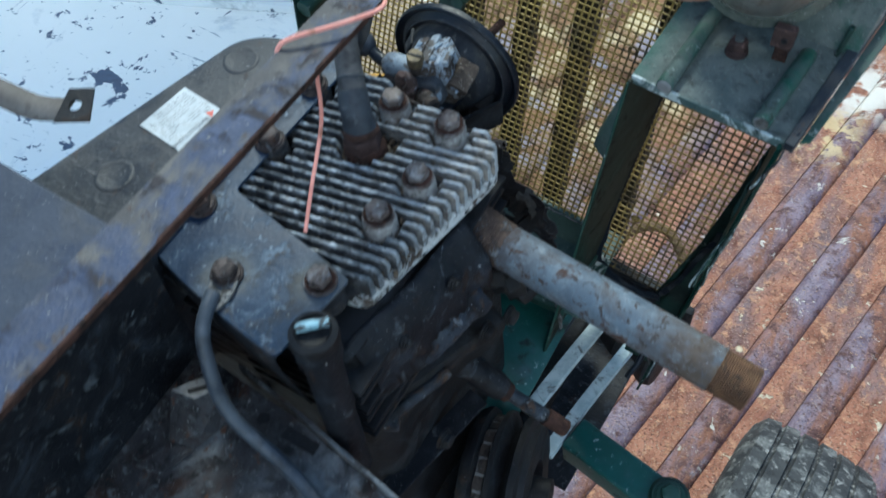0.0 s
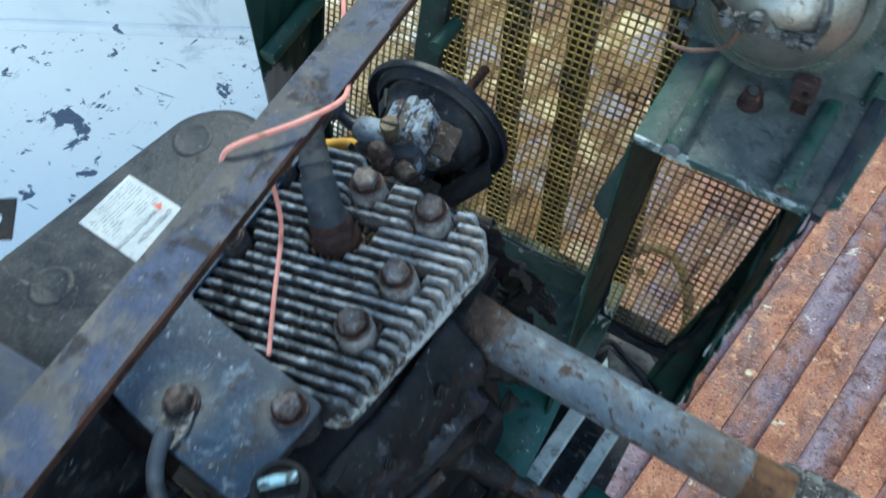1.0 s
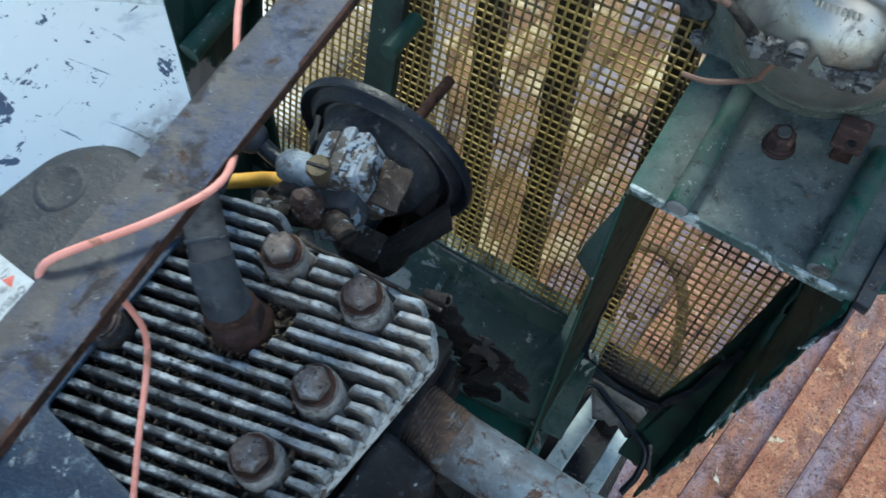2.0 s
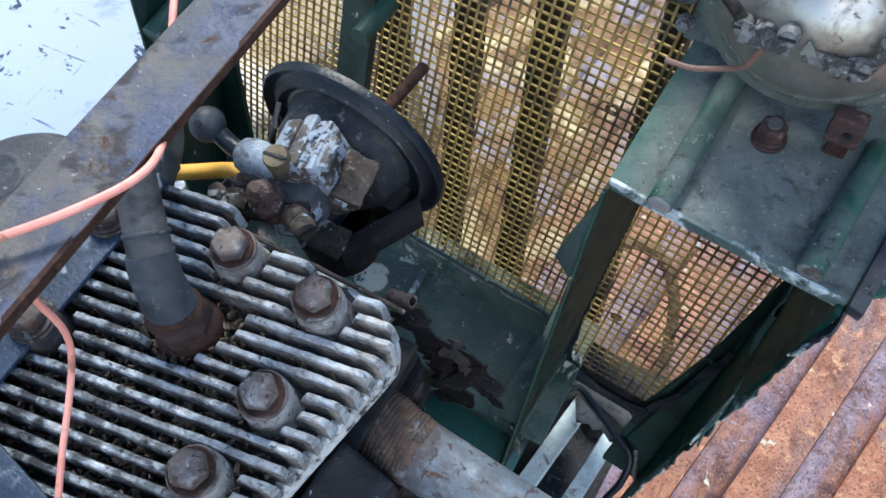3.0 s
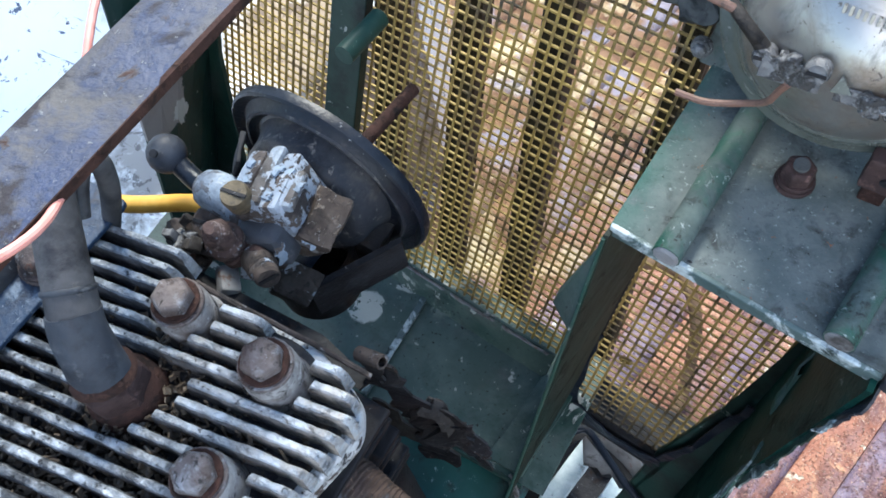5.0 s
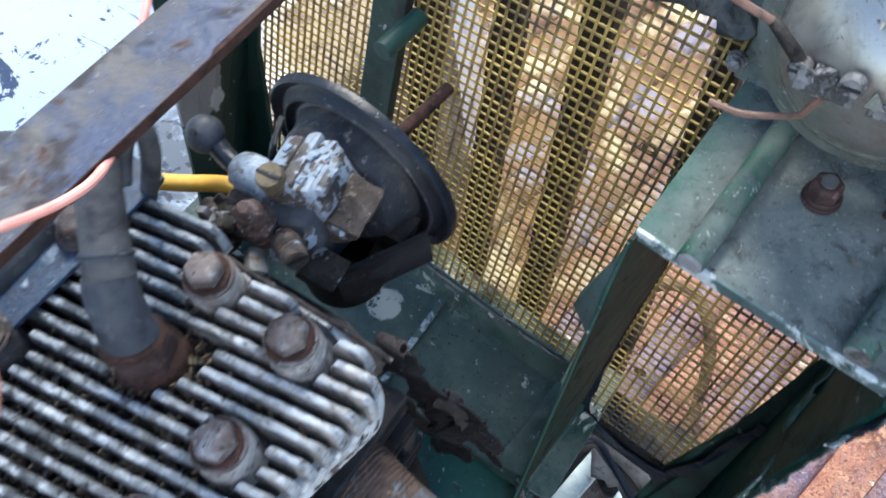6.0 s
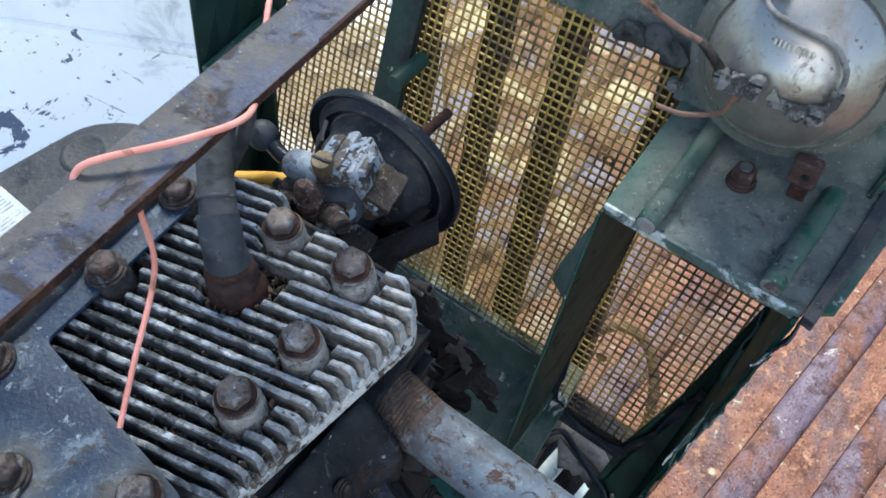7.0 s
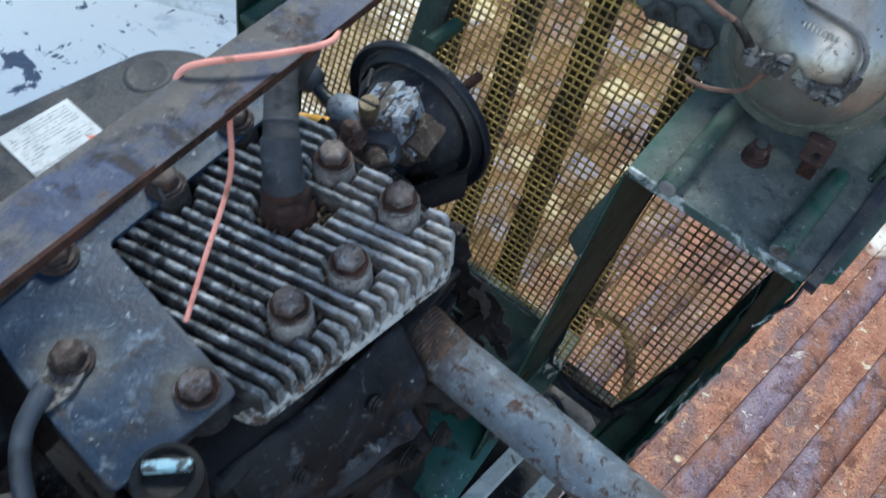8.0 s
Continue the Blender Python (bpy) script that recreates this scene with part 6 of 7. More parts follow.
# ---- carburetor ----
def carburetor():
    k = thing("carburetor", "dirty cast carburetor with flaking grey paint", "carburetor", (-0.07, 0.11, 0.70))
    turn = Matrix.Rotation(-0.30, 4, 'Y') @ Matrix.Rotation(0.22, 4, 'Z')
    c = Vector((-0.0600, 0.1180, 0.7705))
    part("body", bumpy(box_bm(c, (0.030, 0.031, 0.026), 0.006, turn, 3), 0.0012, 110, 2), "carb", k, "pitted body casting with flaking pale paint", smooth=True)
    part("side_cover", bumpy(box_bm((-0.0425, 0.1190, 0.7590), (0.017, 0.027, 0.026), 0.003, Matrix.Rotation(0.60, 4, 'Y') @ Matrix.Rotation(0.2, 4, 'Z'), 2), 0.0026, 90, 3), "carb_crust", k, "pitted bare side cover", smooth=True)
    for dx, dy, wide, ln, mat in ((-0.0105, 0.0, 0.0100, 0.030, "carb"), (-0.0010, 0.002, 0.0085, 0.032, "carb_chip"), (0.0075, 0.0, 0.0095, 0.031, "carb"), (0.0145, -0.003, 0.0060, 0.020, "carb_chip")):
        m = Matrix.Translation(c) @ turn @ Matrix.Translation((dx, dy, 0.0125 - 0.25 * max(0, dx)))
        ridge = bumpy(box_bm((0, 0, 0), (wide, ln, 0.005), 0.002, None, 2), 0.0007, 130, 2)
        bmesh.ops.transform(ridge, matrix=m, verts=ridge.verts[:])
        part("painted_ridge", ridge, mat, k, "ridge with flaking pale blue paint", smooth=True)
    rng = random.Random(14)
    for n in range(7):
        a, h = rng.uniform(-0.014, 0.018), rng.uniform(-0.014, 0.015)
        m = Matrix.Translation(c) @ turn @ Matrix.Translation((a, h, 0.0148 - 0.28 * max(0, a)))
        d = Vector((rng.uniform(-1, 1), rng.uniform(-1, 1), 0)).normalized() * rng.uniform(0.0015, 0.0035)
        flake = crumpled_bm((-d, Vector((0, 0, 0.0004)), d), d.cross(Vector((0, 0, 1))), rng.uniform(0.003, 0.006), 100 + n, 0.0006)
        bmesh.ops.transform(flake, matrix=m, verts=flake.verts[:])
        part("paint_flake", flake, "carb_pale", k)
    for cx, cy, cz in ((-0.0375, 0.108, 0.7675), (-0.0350, 0.125, 0.7650), (-0.050, 0.1025, 0.7640)):
        part("paint_flake", crumpled_bm([(cx - 0.003, cy, cz), (cx, cy + 0.001, cz - 0.001), (cx + 0.003, cy, cz - 0.005)], (0.2, 1, 0.1), 0.008, int(900 * cy), 0.001), "carb_pale", k)
    part("throat", lathe_bm((-0.063, 0.100, 0.734), (-0.066, 0.158, 0.733), [(0, 0.016), (0.3, 0.0175), (0.6, 0.021), (1, 0.028)], 32), "rubber", k, smooth=True)
    part("neck_collar", bumpy(lathe_bm((-0.0655, 0.1300, 0.7420), (-0.0665, 0.1520, 0.7385), [(0, 0.016), (0.0, 0.030), (0.08, 0.0335), (0.20, 0.0350), (0.55, 0.0358), (0.8, 0.0375), (1, 0.0395)], 48), 0.0005, 60), "neck_dust", k, "dusty black intake neck", smooth=True)
    part("bowl", lathe_bm((-0.062, 0.118, 0.672), (-0.062, 0.118, 0.722), [(0, 0), (0, 0.018), (0.15, 0.023), (0.9, 0.0245), (1, 0.024)], 32), "grease", k, "black float bowl", smooth=True)
    part("inlet", rod_bm((-0.070, 0.110, 0.762), (-0.1030, 0.108, 0.764), 0.0112, 24, 0.0100, None, 0.2), "carb_pale", k, smooth=True)
    part("elbow", hose_bm([(-0.098, 0.108, 0.764), (-0.107, 0.109, 0.764), (-0.116, 0.111, 0.767), (-0.124, 0.112, 0.771)], 0.0050, 14), "rubber", k, smooth=True)
    bm = bmesh.new()
    bmesh.ops.create_uvsphere(bm, u_segments=20, v_segments=14, radius=0.0097, matrix=Matrix.Translation((-0.1235, 0.112, 0.7705)))
    part("ball_end", bm, "boot_blue", k, "black rubber ball end", smooth=True)
    part("ball_hole", lathe_bm((-0.1215, 0.106, 0.7800), (-0.1212, 0.1055, 0.7812), [(0, 0.002), (1, 0.002), (1, 0)], 12), "grease", k)
    base, axis = Vector((-0.0700, 0.1060, 0.7700)), Vector((0.10, -0.16, 0.98)).normalized()
    screw = part("idle_screw", lathe_bm(base, base + axis * 0.021, [(0, 0.0042), (0.48, 0.0042), (0.50, 0.0064), (0.93, 0.0066), (1, 0.0058), (1, 0)], 22), "brass", k, "slotted brass idle screw", smooth=True)
    coil = axis_matrix(base, base + axis * 0.010)[0]
    part("spring", hose_bm([coil @ Vector((0.0056 * math.cos(a), 0.0056 * math.sin(a), 0.0016 * a / math.pi)) for a in [0.5 * n for n in range(38)]], 0.0009, 6, 1), "carb_dark", screw, "rusty coil spring", smooth=True)
    part("screw_slot", box_bm(base + axis * 0.0211, (0.0125, 0.0018, 0.0010), 0.0002, Matrix.Rotation(0.15, 4, 'Z')), "grease", screw)
    # rusty screws, pivots and levers of the linkage
    for c, d, r, ln, mat in (((-0.091, 0.101, 0.748), (0.1, -0.5, 0.85), 0.0085, 0.014, "carb_dark"), ((-0.0560, 0.0915, 0.7640), (0.5, -0.6, 0.6), 0.0052, 0.006, "nut_red"),
                             ((-0.0470, 0.0852, 0.7665), (0.80, -0.42, 0.36), 0.0058, 0.0070, "carb_dark"), ((-0.104, 0.088, 0.748), (-0.2, -0.4, 0.9), 0.0060, 0.008, "carb_dark")):
        c, d = Vector(c), Vector(d).normalized()
        screw = part("pivot_screw", bumpy(lathe_bm(c - d * 0.006, c + d * ln, [(0, r * 1.25), (0.42, r * 1.2), (0.48, r), (0.9, r), (1, r * 0.84), (1, 0)], 20), 0.0005, 220), mat, k, smooth=True)
        part("screw_slot", box_bm(c + d * (ln + 0.0001), (r * 1.7, 0.0016, 0.0007), 0, d.to_track_quat('Z', 'Y').to_matrix().to_4x4()), "grease", screw)
    part("pale_boss", bumpy(lathe_bm((-0.0575, 0.0895, 0.7625), (-0.0455, 0.0845, 0.7672), [(0, 0), (0, 0.0066), (0.25, 0.0070), (0.7, 0.0066), (1, 0.0058), (1, 0)], 24), 0.0008, 160), "carb", k, "chipped pale blue boss", smooth=True)
    knob = [(0, 0.0082), (0.18, 0.0084), (0.20, 0.0070), (0.34, 0.0070), (0.36, 0.0086), (0.50, 0.0088), (0.55, 0.0068), (0.66, 0.0070), (0.80, 0.0066), (0.92, 0.0050), (1, 0.0030), (1, 0)]
    part("rusted_knob", bumpy(lathe_bm((-0.0675, 0.0890, 0.7600), (-0.0688, 0.0850, 0.7875), knob, 28), 0.0011, 170), "carb_rust", k, "rust-crusted stacked nut", smooth=True)
    part("front_boss", bumpy(box_bm((-0.0575, 0.1015, 0.7610), (0.026, 0.018, 0.022), 0.006, turn, 3), 0.0012, 100, 1), "boot_blue", k, "blue-black front casting", smooth=True)
    part("paint_flake", crumpled_bm([(-0.0475, 0.0965, 0.7690), (-0.0455, 0.0955, 0.7650), (-0.0445, 0.0945, 0.7600)], (0.3, 1, 0.2), 0.006, 71, 0.001), "carb_pale", k)
    for n in range(9):
        cx, cy, cz = -0.0874 + rng.uniform(-0.008, 0.008), 0.0830 + rng.uniform(-0.006, 0.006), 0.766 + rng.uniform(-0.006, 0.006)
        part("crumb", bumpy(box_bm((cx, cy, cz), (rng.uniform(0.004, 0.010), rng.uniform(0.004, 0.008), rng.uniform(0.003, 0.007)), 0.001, Euler((rng.uniform(0, 3), rng.uniform(0, 3), 0)).to_matrix().to_4x4()), 0.0012, 180, 1), rng.choice(("carb_dark", "solder", "carb_bare")), k, smooth=True)
    for c, s, r, mat in (((-0.060, 0.088, 0.750), (0.012, 0.010, 0.009), (0.3, 0.2, 0.4), "carb"), ((-0.084, 0.092, 0.742), (0.030, 0.012, 0.010), (0.2, 0.1, 0.3), "carb_dark"),
                         ((-0.064, 0.104, 0.744), (0.022, 0.020, 0.024), (0.1, 0.3, 0.2), "carb_dark"), ((-0.100, 0.084, 0.740), (0.022, 0.008, 0.010), (0.4, 0.2, -0.3), "carb_dark"),
                         ((-0.048, 0.096, 0.732), (0.020, 0.018, 0.018), (0.2, 0.5, 0.2), "carb_bare"), ((-0.075, 0.080, 0.738), (0.010, 0.014, 0.008), (0.1, 0.6, 0.8), "torn"),
                         ((-0.093, 0.078, 0.748), (0.004, 0.016, 0.010), (0.3, 0.2, 0.5), "rust")):
        part("linkage_block", bumpy(box_bm(c, s, 0.0018, Euler(r).to_matrix().to_4x4(), 2), 0.0012, 150), mat, k, smooth=True)
    part("choke_plate", bumpy(box_bm((-0.089, 0.126, 0.774), (0.003, 0.016, 0.015), 0.001, Matrix.Rotation(0.5, 4, 'Z') @ Matrix.Rotation(0.35, 4, 'Y')), 0.002, 90, 2), "grease", k, "bent black choke lever")
    rod = [(-0.054, 0.0605, 0.7935), (-0.030, 0.0615, 0.7900), (-0.008, 0.0640, 0.7815), (0.0100, 0.0650, 0.7770), (0.0240, 0.0655, 0.7735)]
    part("link_rod", bumpy(hose_bm(rod, 0.0013, 8, 4), 0.0003, 200), "carb_dark", k, "thin dark linkage rod", smooth=True)
    part("heat_shield", bumpy(slab_bm([(-0.13, 0.060), (-0.02, 0.069), (0.010, 0.066), (0.012, 0.072), (-0.02, 0.080), (-0.125, 0.078)], 0.735, 0.737), 0.002, 60), "grease", k)


def filter_base():
    f = thing("air_filter_base", "black dished air filter base on the carburetor", "air filter", (-0.063, 0.16, 0.70))
    c, ax = Vector((-0.0670, 0.1475, 0.7350)), Vector((0.03, 1, 0.0)).normalized()
    prof = [(0.0, 0.020), (0.0, 0.034), (0.14, 0.0362), (0.24, 0.0385), (0.30, 0.0425), (0.24, 0.0450), (0.13, 0.0464), (0.12, 0.0478), (0.20, 0.0492), (0.34, 0.0505), (0.40, 0.0525), (0.34, 0.0545), (0.22, 0.0560), (0.18, 0.0574), (0.24, 0.0586), (0.38, 0.0590), (0.52, 0.0584), (0.54, 0.0560), (0.50, 0.050), (0.48, 0.042), (0.46, 0.034), (0.46, 0)]
    part("dish", lathe_bm(c, c + ax * 0.018, prof, 64), "dish_black", f, smooth=True)
    part("dust_ring", bumpy(lathe_bm(c + ax * 0.0016, c + ax * 0.0040, [(0, 0.0466), (0.0, 0.0478), (1, 0.0490), (1, 0.0480)], 64), 0.0003, 80), "neck_dust", f, "pale dusty pressed ring", smooth=True)
    part("stud", rod_bm((-0.066, 0.15, 0.733), (-0.0645, 0.228, 0.719), 0.0038, 16), "rust", f, "rusty threaded stud", smooth=True)
    bm = slab_bm([(-0.041, 0.096), (-0.016, 0.140), (-0.018, 0.1425), (-0.0435, 0.099)], 0.702, 0.728)
    part("bracket", bm, "grease", f, "black bent support bracket")
    part("snorkel", box_bm((-0.050, 0.146, 0.709), (0.036, 0.026, 0.026), 0.003, Matrix.Rotation(0.3, 4, 'Y')), "grease", f)


def fuel_line():
    f = thing("fuel_line", "amber plastic fuel hose", "hose", (-0.14, 0.09, 0.73))
    part("hose", hose_bm([(-0.20, 0.07, 0.742), (-0.167, 0.083, 0.740), (-0.146, 0.090, 0.739), (-0.118, 0.104, 0.741), (-0.100, 0.108, 0.744)], 0.0046, 14), "fuel", f, smooth=True)


def torn_pieces():
    t = thing("torn_shield", "torn and bent black heat shield scraps", "scrap metal", (0.03, 0.09, 0.66))
    strips = [(((0.012, 0.073, 0.738), (0.015, 0.073, 0.750), (0.016, 0.075, 0.764)), (1, 0.1, -0.2), 0.012, "grease", 0.0015),
              (((0.017, 0.074, 0.756), (0.021, 0.074, 0.735), (0.025, 0.075, 0.710), (0.028, 0.076, 0.690)), (1, 0.3, 0.15), 0.020, "grease", 0.003),
              (((-0.006, 0.072, 0.664), (0.008, 0.074, 0.660), (0.024, 0.075, 0.647)), (0.25, 0.1, 1), 0.036, "scrap_grey", 0.002),
              (((0.024, 0.076, 0.706), (0.036, 0.077, 0.692), (0.046, 0.078, 0.668)), (0.7, 0.3, 0.6), 0.032, "grease", 0.005),
              (((0.032, 0.078, 0.712), (0.038, 0.079, 0.702), (0.047, 0.080, 0.688)), (0.4, 0.5, 0.7), 0.014, "scrap_grey", 0.003),
              (((0.040, 0.079, 0.690), (0.048, 0.079, 0.672), (0.054, 0.080, 0.658)), (0.8, 0.2, 0.4), 0.026, "oily_or_shaded", 0.005),
              (((0.030, 0.076, 0.676), (0.034, 0.074, 0.655), (0.036, 0.073, 0.632)), (1, 0.1, 0.2), 0.026, "grease", 0.004),
              (((0.046, 0.080, 0.686), (0.053, 0.080, 0.668), (0.0610, 0.0795, 0.648)), (0.8, 0.1, 0.5), 0.010, "grease", 0.0025)]
    for k, (pts, across, width, material, amount) in enumerate(strips):
        part("scrap", crumpled_bm(pts, across, width, 3 + k, amount), material, t)
    part("curl", lathe_bm((0.009, 0.0745, 0.760), (0.022, 0.0745, 0.766), [(0, 0.0022), (0, 0.0034), (1, 0.0034), (1, 0.0022)], 16), "carb_dark", t, "rolled end of the shield", smooth=True)


# ---- below the grille ----
def pulley_and_belt():
    b = thing("drive_belt", "pale worn drive belt", "belt", (0.11, 0.05, 0.40))
    for p, q, half in (((0.098, 0.000, 0.400), (0.116, 0.195, 0.330), 0.0075), ((0.062, 0.030, 0.400), (0.086, 0.205, 0.380), 0.0085)):
        p, q = Vector(p), Vector(q)
        d = (q - p).normalized()
        side = d.cross(Vector((0, 0, 1))).normalized()
        rows = []
        bm = bmesh.new()
        for k in range(9):
            c = p.lerp(q, k / 8) + Vector((0, 0, 0.004 * math.sin(math.pi * k / 8)))
            rows.append([bm.verts.new(c + side * (half * a) + Vector((0, 0, z))) for a, z in ((1, 0.002), (0.85, 0.0085), (-0.85, 0.0085), (-1, 0.002), (-0.8, 0.0), (0.8, 0.0))])
        for a, c in zip(rows, rows[1:]):
            for j in range(6):
                bm.faces.new((a[j], a[(j + 1) % 6], c[(j + 1) % 6], c[j]))
        bm.faces.new(rows[0])
        bm.faces.new(rows[-1][::-1])
        part("belt_run", bumpy(bm, 0.0005, 90), "belt", b)
    w = thing("engine_pulley", "rusty grooved engine pulley with a cracked belt", "pulley", (0.09, -0.06, 0.42))
    c = Vector((0.082, -0.055, 0.435))
    ax = Vector((0.95, 0.25, 0.1)).normalized()
    prof = [(0, 0), (0, 0.066), (0.1, 0.070), (0.18, 0.070), (0.30, 0.050), (0.42, 0.070), (0.50, 0.070), (0.62, 0.052), (0.76, 0.068), (0.86, 0.068), (0.9, 0.062), (1, 0.060), (1, 0.03), (0.85, 0.028), (0.85, 0)]
    part("sheave", bumpy(lathe_bm(c - ax * 0.030, c + ax * 0.030, prof, 56), 0.0008, 120), "grease", w, smooth=True)
    part("hub", rod_bm(c, c + ax * 0.045, 0.014, 20), "grease", w, smooth=True)
    m, ln = axis_matrix(c - ax * 0.030, c + ax * 0.030)
    part("belt_core", lathe_bm(m @ Vector((0, 0, ln * 0.24)), m @ Vector((0, 0, ln * 0.39)), [(0, 0.050), (0, 0.0632), (1, 0.0632), (1, 0.050)], 64), "torn", w, "pale cord showing in the cracks", smooth=True)
    rng = random.Random(3)
    for k in range(26):
        a0 = 2 * math.pi * k / 26
        bm = box_bm((0, 0, 0), (0.012, 0.0122, 0.0094), 0.0012)
        bmesh.ops.transform(bm, matrix=m @ Matrix.Rotation(a0, 4, 'Z') @ Matrix.Translation((0.058, 0, ln * 0.31 + rng.uniform(-0.0006, 0.0006))), verts=bm.verts[:])
        part("belt_cog", bumpy(bm, 0.0012, 200), "carb_dark", w)
    f = thing("front_pulley", "black drum pulley under the grille", "pulley", (0.10, 0.22, 0.27))
    part("sheave", lathe_bm((0.045, 0.235, 0.275), (0.150, 0.222, 0.275), [(0, 0), (0, 0.042), (0.1, 0.046), (0.3, 0.036), (0.5, 0.046), (0.7, 0.036), (0.9, 0.046), (1, 0.042), (1, 0)], 40), "grease", f, smooth=True)
    part("guard", box_bm((0.098, 0.245, 0.295), (0.13, 0.012, 0.13), 0.004), "grease", f, "black guard behind the belts", smooth=True)
    s = thing("governor_shaft", "dark steel shaft with a thin tip", "shaft", (0.06, -0.02, 0.55))
    a, e = Vector((0.022, -0.027, 0.604)), Vector((0.116, -0.012, 0.532))
    part("sleeve", bumpy(lathe_bm(a, a + (e - a) * 0.46, [(k / 12, 0.0128 + 0.0006 * math.sin(2.2 * k)) for k in range(12)] + [(1, 0.011), (1, 0)], 28), 0.0022, 60), "oily_or_shaded", s, smooth=True)
    part("tip", rod_bm(a + (e - a) * 0.42, e, 0.0062, 16), "casting", s, smooth=True)
    part("tip_end", rod_bm(a + (e - a) * 0.86, e + (e - a) * 0.05, 0.0078, 16), "rust", s, smooth=True)
    part("collar", rod_bm(a + (e - a) * 0.44, a + (e - a) * 0.52, 0.0086, 16), "rust", s, "rusty collar", smooth=True)
    g = thing("guard_strip", "dark flat steel guard strip", "strip", (0.04, -0.08, 0.55))
    bm = box_bm((0.034, -0.082, 0.55), (0.020, 0.110, 0.003), 0.0008, Matrix.Rotation(-0.22, 4, 'Z'))
    part("strip", bm, "oily_or_shaded", g)
    m = thing("torn_cover", "torn grey sheet cover over a dark opening", "cover", (0.10, 0.18, 0.42))
    bm = bmesh.new()
    rows = []
    rng = random.Random(9)
    for k in range(13):
        q = k / 12
        p = Vector((0.074 + 0.064 * q, 0.186 - 0.024 * q + 0.010 * math.sin(math.pi * q), 0.444 + 0.006 * math.sin(math.pi * q)))
        tear = 0.004 * rng.random()
        rows.append([bm.verts.new(p), bm.verts.new(p + Vector((0.004, -0.012, -0.012))), bm.verts.new(p + Vector((0.012, -0.022 - tear, -0.040 - tear)))])
    for a, b in zip(rows, rows[1:]):
        for j in range(2):
            bm.faces.new((a[j], a[j + 1], b[j + 1], b[j]))
    ob = part("sheet", bm, "torn", m, smooth=True)
    ob.modifiers.new("thick", 'SOLIDIFY').thickness = 0.002
    rim = [(0.056, 0.120, 0.422), (0.064, 0.155, 0.440), (0.076, 0.176, 0.446), (0.094, 0.170, 0.446), (0.118, 0.157, 0.444), (0.138, 0.146, 0.440), (0.140, 0.130, 0.425), (0.134, 0.115, 0.405)]
    part("rim", bumpy(hose_bm(rim, 0.0030, 12, 5), 0.0008, 80), "rubber", m, "black rolled rim of the opening", smooth=True)
    part("inner_hood", bumpy(slab_bm([(0.066, 0.150), (0.080, 0.176), (0.118, 0.158), (0.137, 0.146), (0.150, 0.215), (0.060, 0.225)], 0.432, 0.435), 0.001, 40), "grease", m, "dark hood over the belts")


def front_axle():
    a = thing("front_axle", "green steel front axle with a small dusty ribbed tyre", "axle", (0.17, 0.02, 0.38))
    p, q = Vector((0.112, 0.036, 0.383)), Vector((0.232, 0.010, 0.392))
    m, ln = axis_matrix(p, q)
    part("arm", slab_bm(round_poly([(-0.019, -0.019), (0.019, -0.019), (0.019, 0.019), (-0.019, 0.019)], 0.005), 0, ln, 0.002, m), "teal", a, smooth=True)
    part("end_cap", lathe_bm((0.221, 0.016, 0.404), (0.221, 0.016, 0.417), [(0, 0.0195), (0.8, 0.0195), (1, 0.017), (1, 0)], 28), "green", a, smooth=True)
    bolt(a, (0.221, 0.016, 0.416), (0, 0, 1), 0.010, 0.009, 0.0145, "green_tube")
    return a


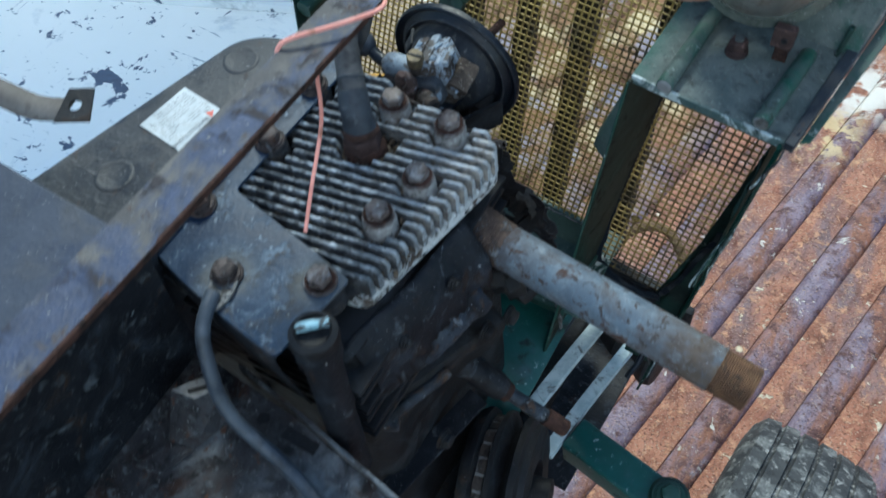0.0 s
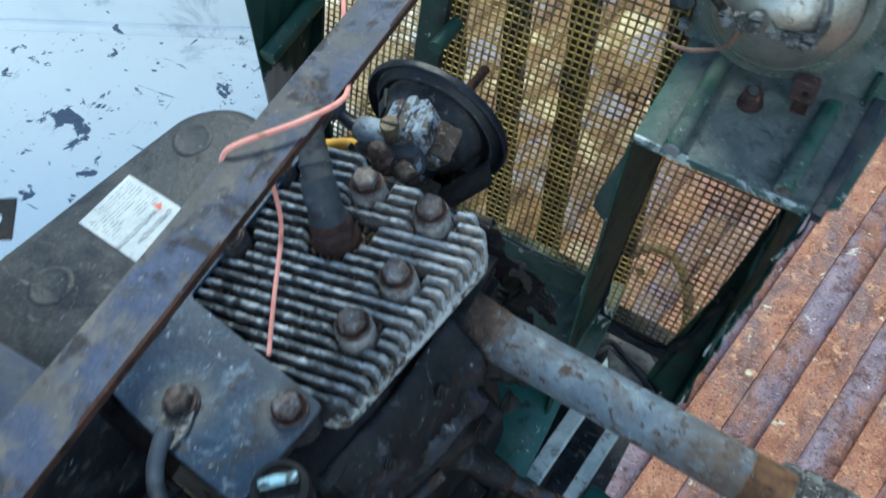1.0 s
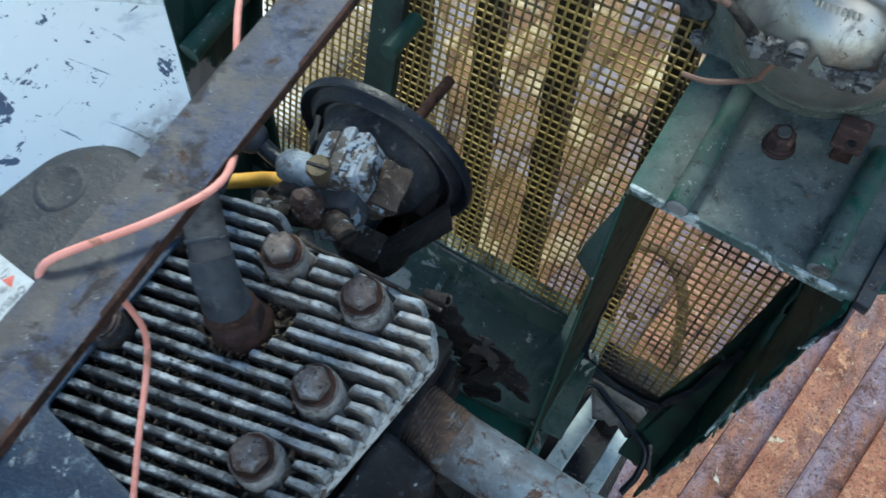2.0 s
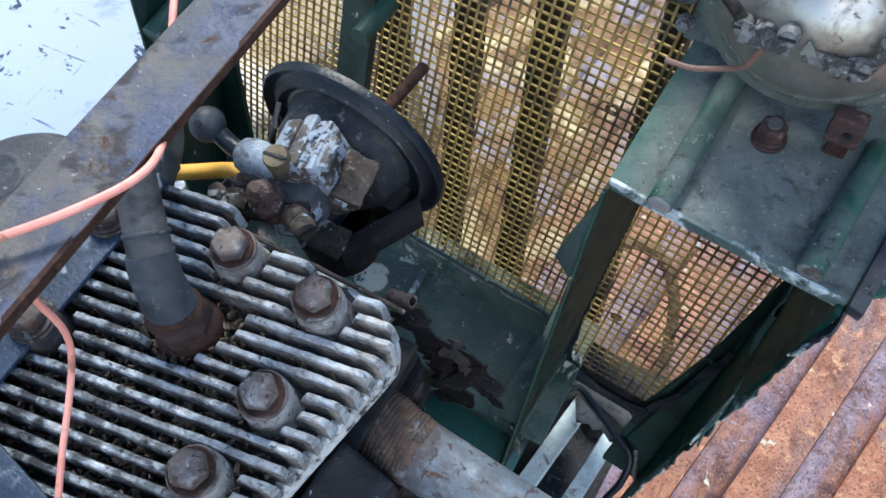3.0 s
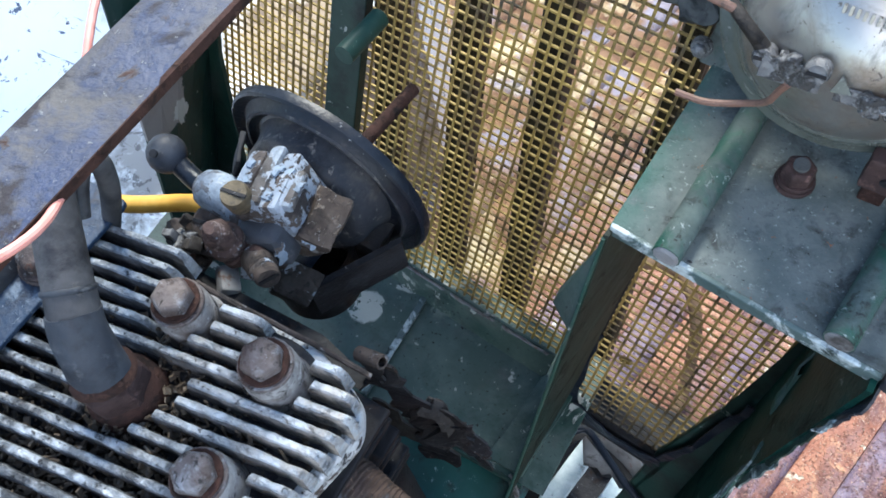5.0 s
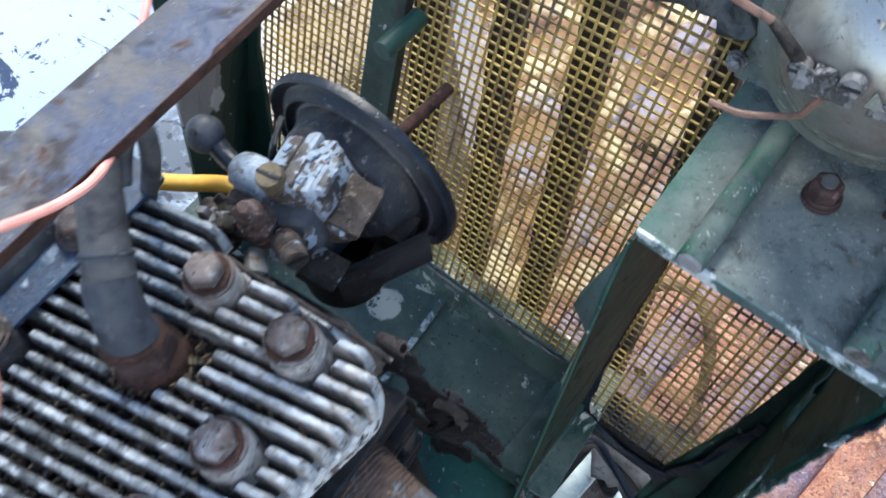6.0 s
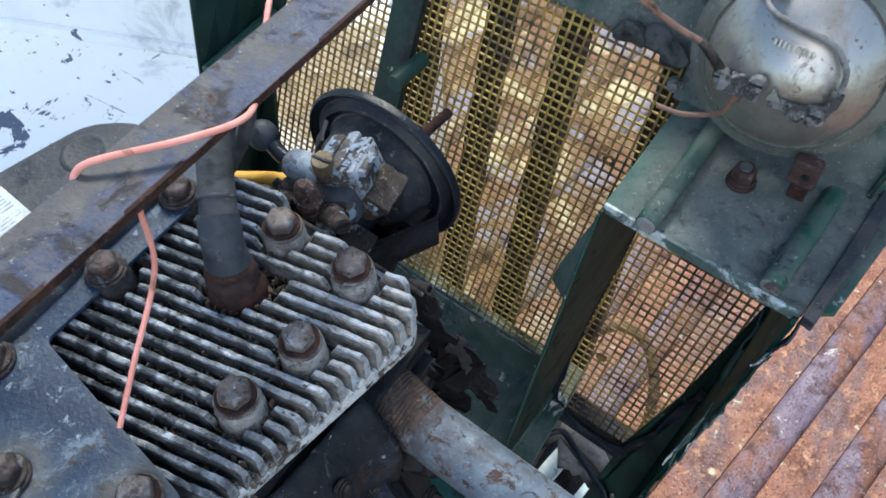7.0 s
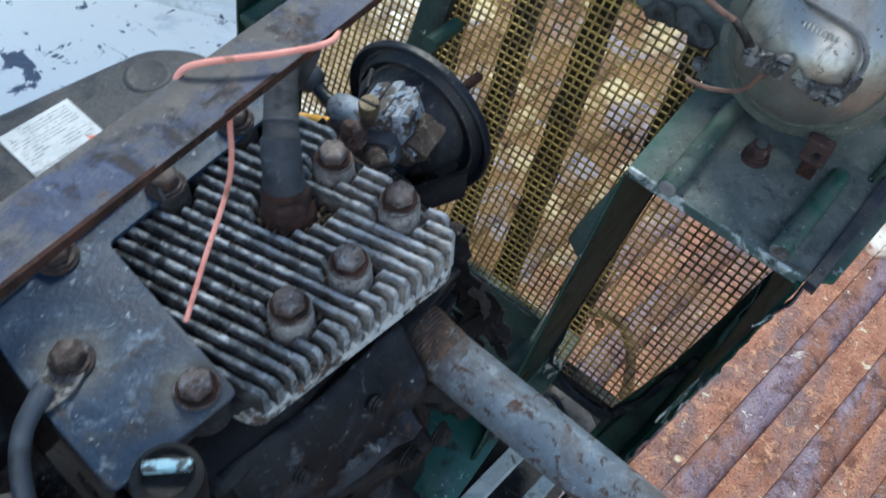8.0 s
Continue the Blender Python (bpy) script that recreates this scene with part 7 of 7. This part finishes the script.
def front_tyre(axle):
    ax = (BED @ Vector((1, 0, 0))).normalized()
    ax = Vector((0.99, -0.10, 0)).normalized()
    c = Vector((0.330, 0.050, 0.180))
    shrink = 0.18 / 0.191
    prof = []
    half = 0.072
    outline = [(-1.0, 0.095), (-1.05, 0.12), (-1.06, 0.145), (-1.0, 0.170), (-0.90, 0.181)]
    for s, r in outline:
        prof.append((0.5 + s * 0.5, r))
    ribs = 6
    for k in range(ribs):
        x0 = -0.88 + 1.76 * k / ribs
        x1 = -0.88 + 1.76 * (k + 1) / ribs
        bow = lambda x: 0.191 - 0.007 * x * x
        prof += [(0.5 + (x0 + 0.02) * 0.5, bow(x0)), (0.5 + (x1 - 0.06) * 0.5, bow(x1)), (0.5 + (x1 - 0.05) * 0.5, bow(x1) - 0.005), (0.5 + (x1 + 0.00) * 0.5, bow(x1) - 0.005)]
    for s, r in outline[::-1]:
        prof.append((0.5 - s * 0.5, r))
    t = part("wheel", lathe_bm(c - ax * half * 0.5, c + ax * half * 0.5, [(0, 0), (0, 0.03), (0.1, 0.05), (0.9, 0.05), (1, 0.03), (1, 0)], 32), "green", axle, "green wheel hub", smooth=True)
    part("tyre", lathe_bm(c - ax * half, c + ax * half, [(s, r * shrink) for s, r in prof], 96), "tyre", t, "dusty ribbed rubber tyre", smooth=True)
    part("rim", lathe_bm(c - ax * half * 0.8, c + ax * half * 0.8, [(0, 0.02), (0, 0.098), (0.2, 0.085), (0.8, 0.085), (1, 0.098), (1, 0.02)], 40), "white_wall", t, "white steel rim", smooth=True)


def hose_loop():
    """Loop of old hose behind the grille: its far side stands up, both ends lie on the bed."""
    h = thing("hose_loop", "dull brown loop of old hose lying on the bed floor", "hose", (0.045, 0.43, 0.02))
    pts = [(0.128, 0.36, 0.014), (0.124, 0.40, 0.040), (0.110, 0.445, 0.090), (0.084, 0.478, 0.120), (0.050, 0.494, 0.126), (0.014, 0.484, 0.114), (-0.010, 0.45, 0.085), (-0.024, 0.41, 0.040), (-0.028, 0.385, 0.014)]
    part("hose", bumpy(hose_bm(pts, 0.0075, 14, 6), 0.001, 60), "loop_hose", h, smooth=True)


def chassis():
    c = thing("chassis_frame", "dark steel tractor frame rails under the engine", "frame", (0, 0, 0.3))
    for x in (-0.16, 0.05):
        part("rail", box_bm((x, -0.25, 0.36), (0.035, 0.90, 0.06), 0.003), "grease", c)
    # two added near-black sheets stand in for the dark inside the openings
    part("front_undertray", slab_bm([(0.030, 0.015), (0.118, 0.010), (0.128, 0.225), (0.030, 0.235)], 0.286, 0.290, 0.001), "oily_or_shaded", c)
    part("rear_bulkhead", box_bm((-0.15, -0.130, 0.55), (0.14, 0.004, 0.33), 0.001), "oily_or_shaded", c)
    part("cross_plate", box_bm((-0.055, -0.1, 0.36), (0.175, 0.30, 0.006), 0.001), "grease", c)


ground_sheet()
bed_floor()
bed_sides()
chassis()
engine_block()
cylinder_head()
cover_plate()
blower_shroud()
spark_plug()
exhaust_pipe()
carburetor()
filter_base()
fuel_line()
grille()
lamp_box()
headlamp()
pan()
support_bar()
dash_panel()
hanging_strap()
hose_loop()
pink_wire()
ground_cable()
dipstick()
cylinder_baffle()
battery_tray()
torn_pieces()
pulley_and_belt()
front_tyre(front_axle())
litter()
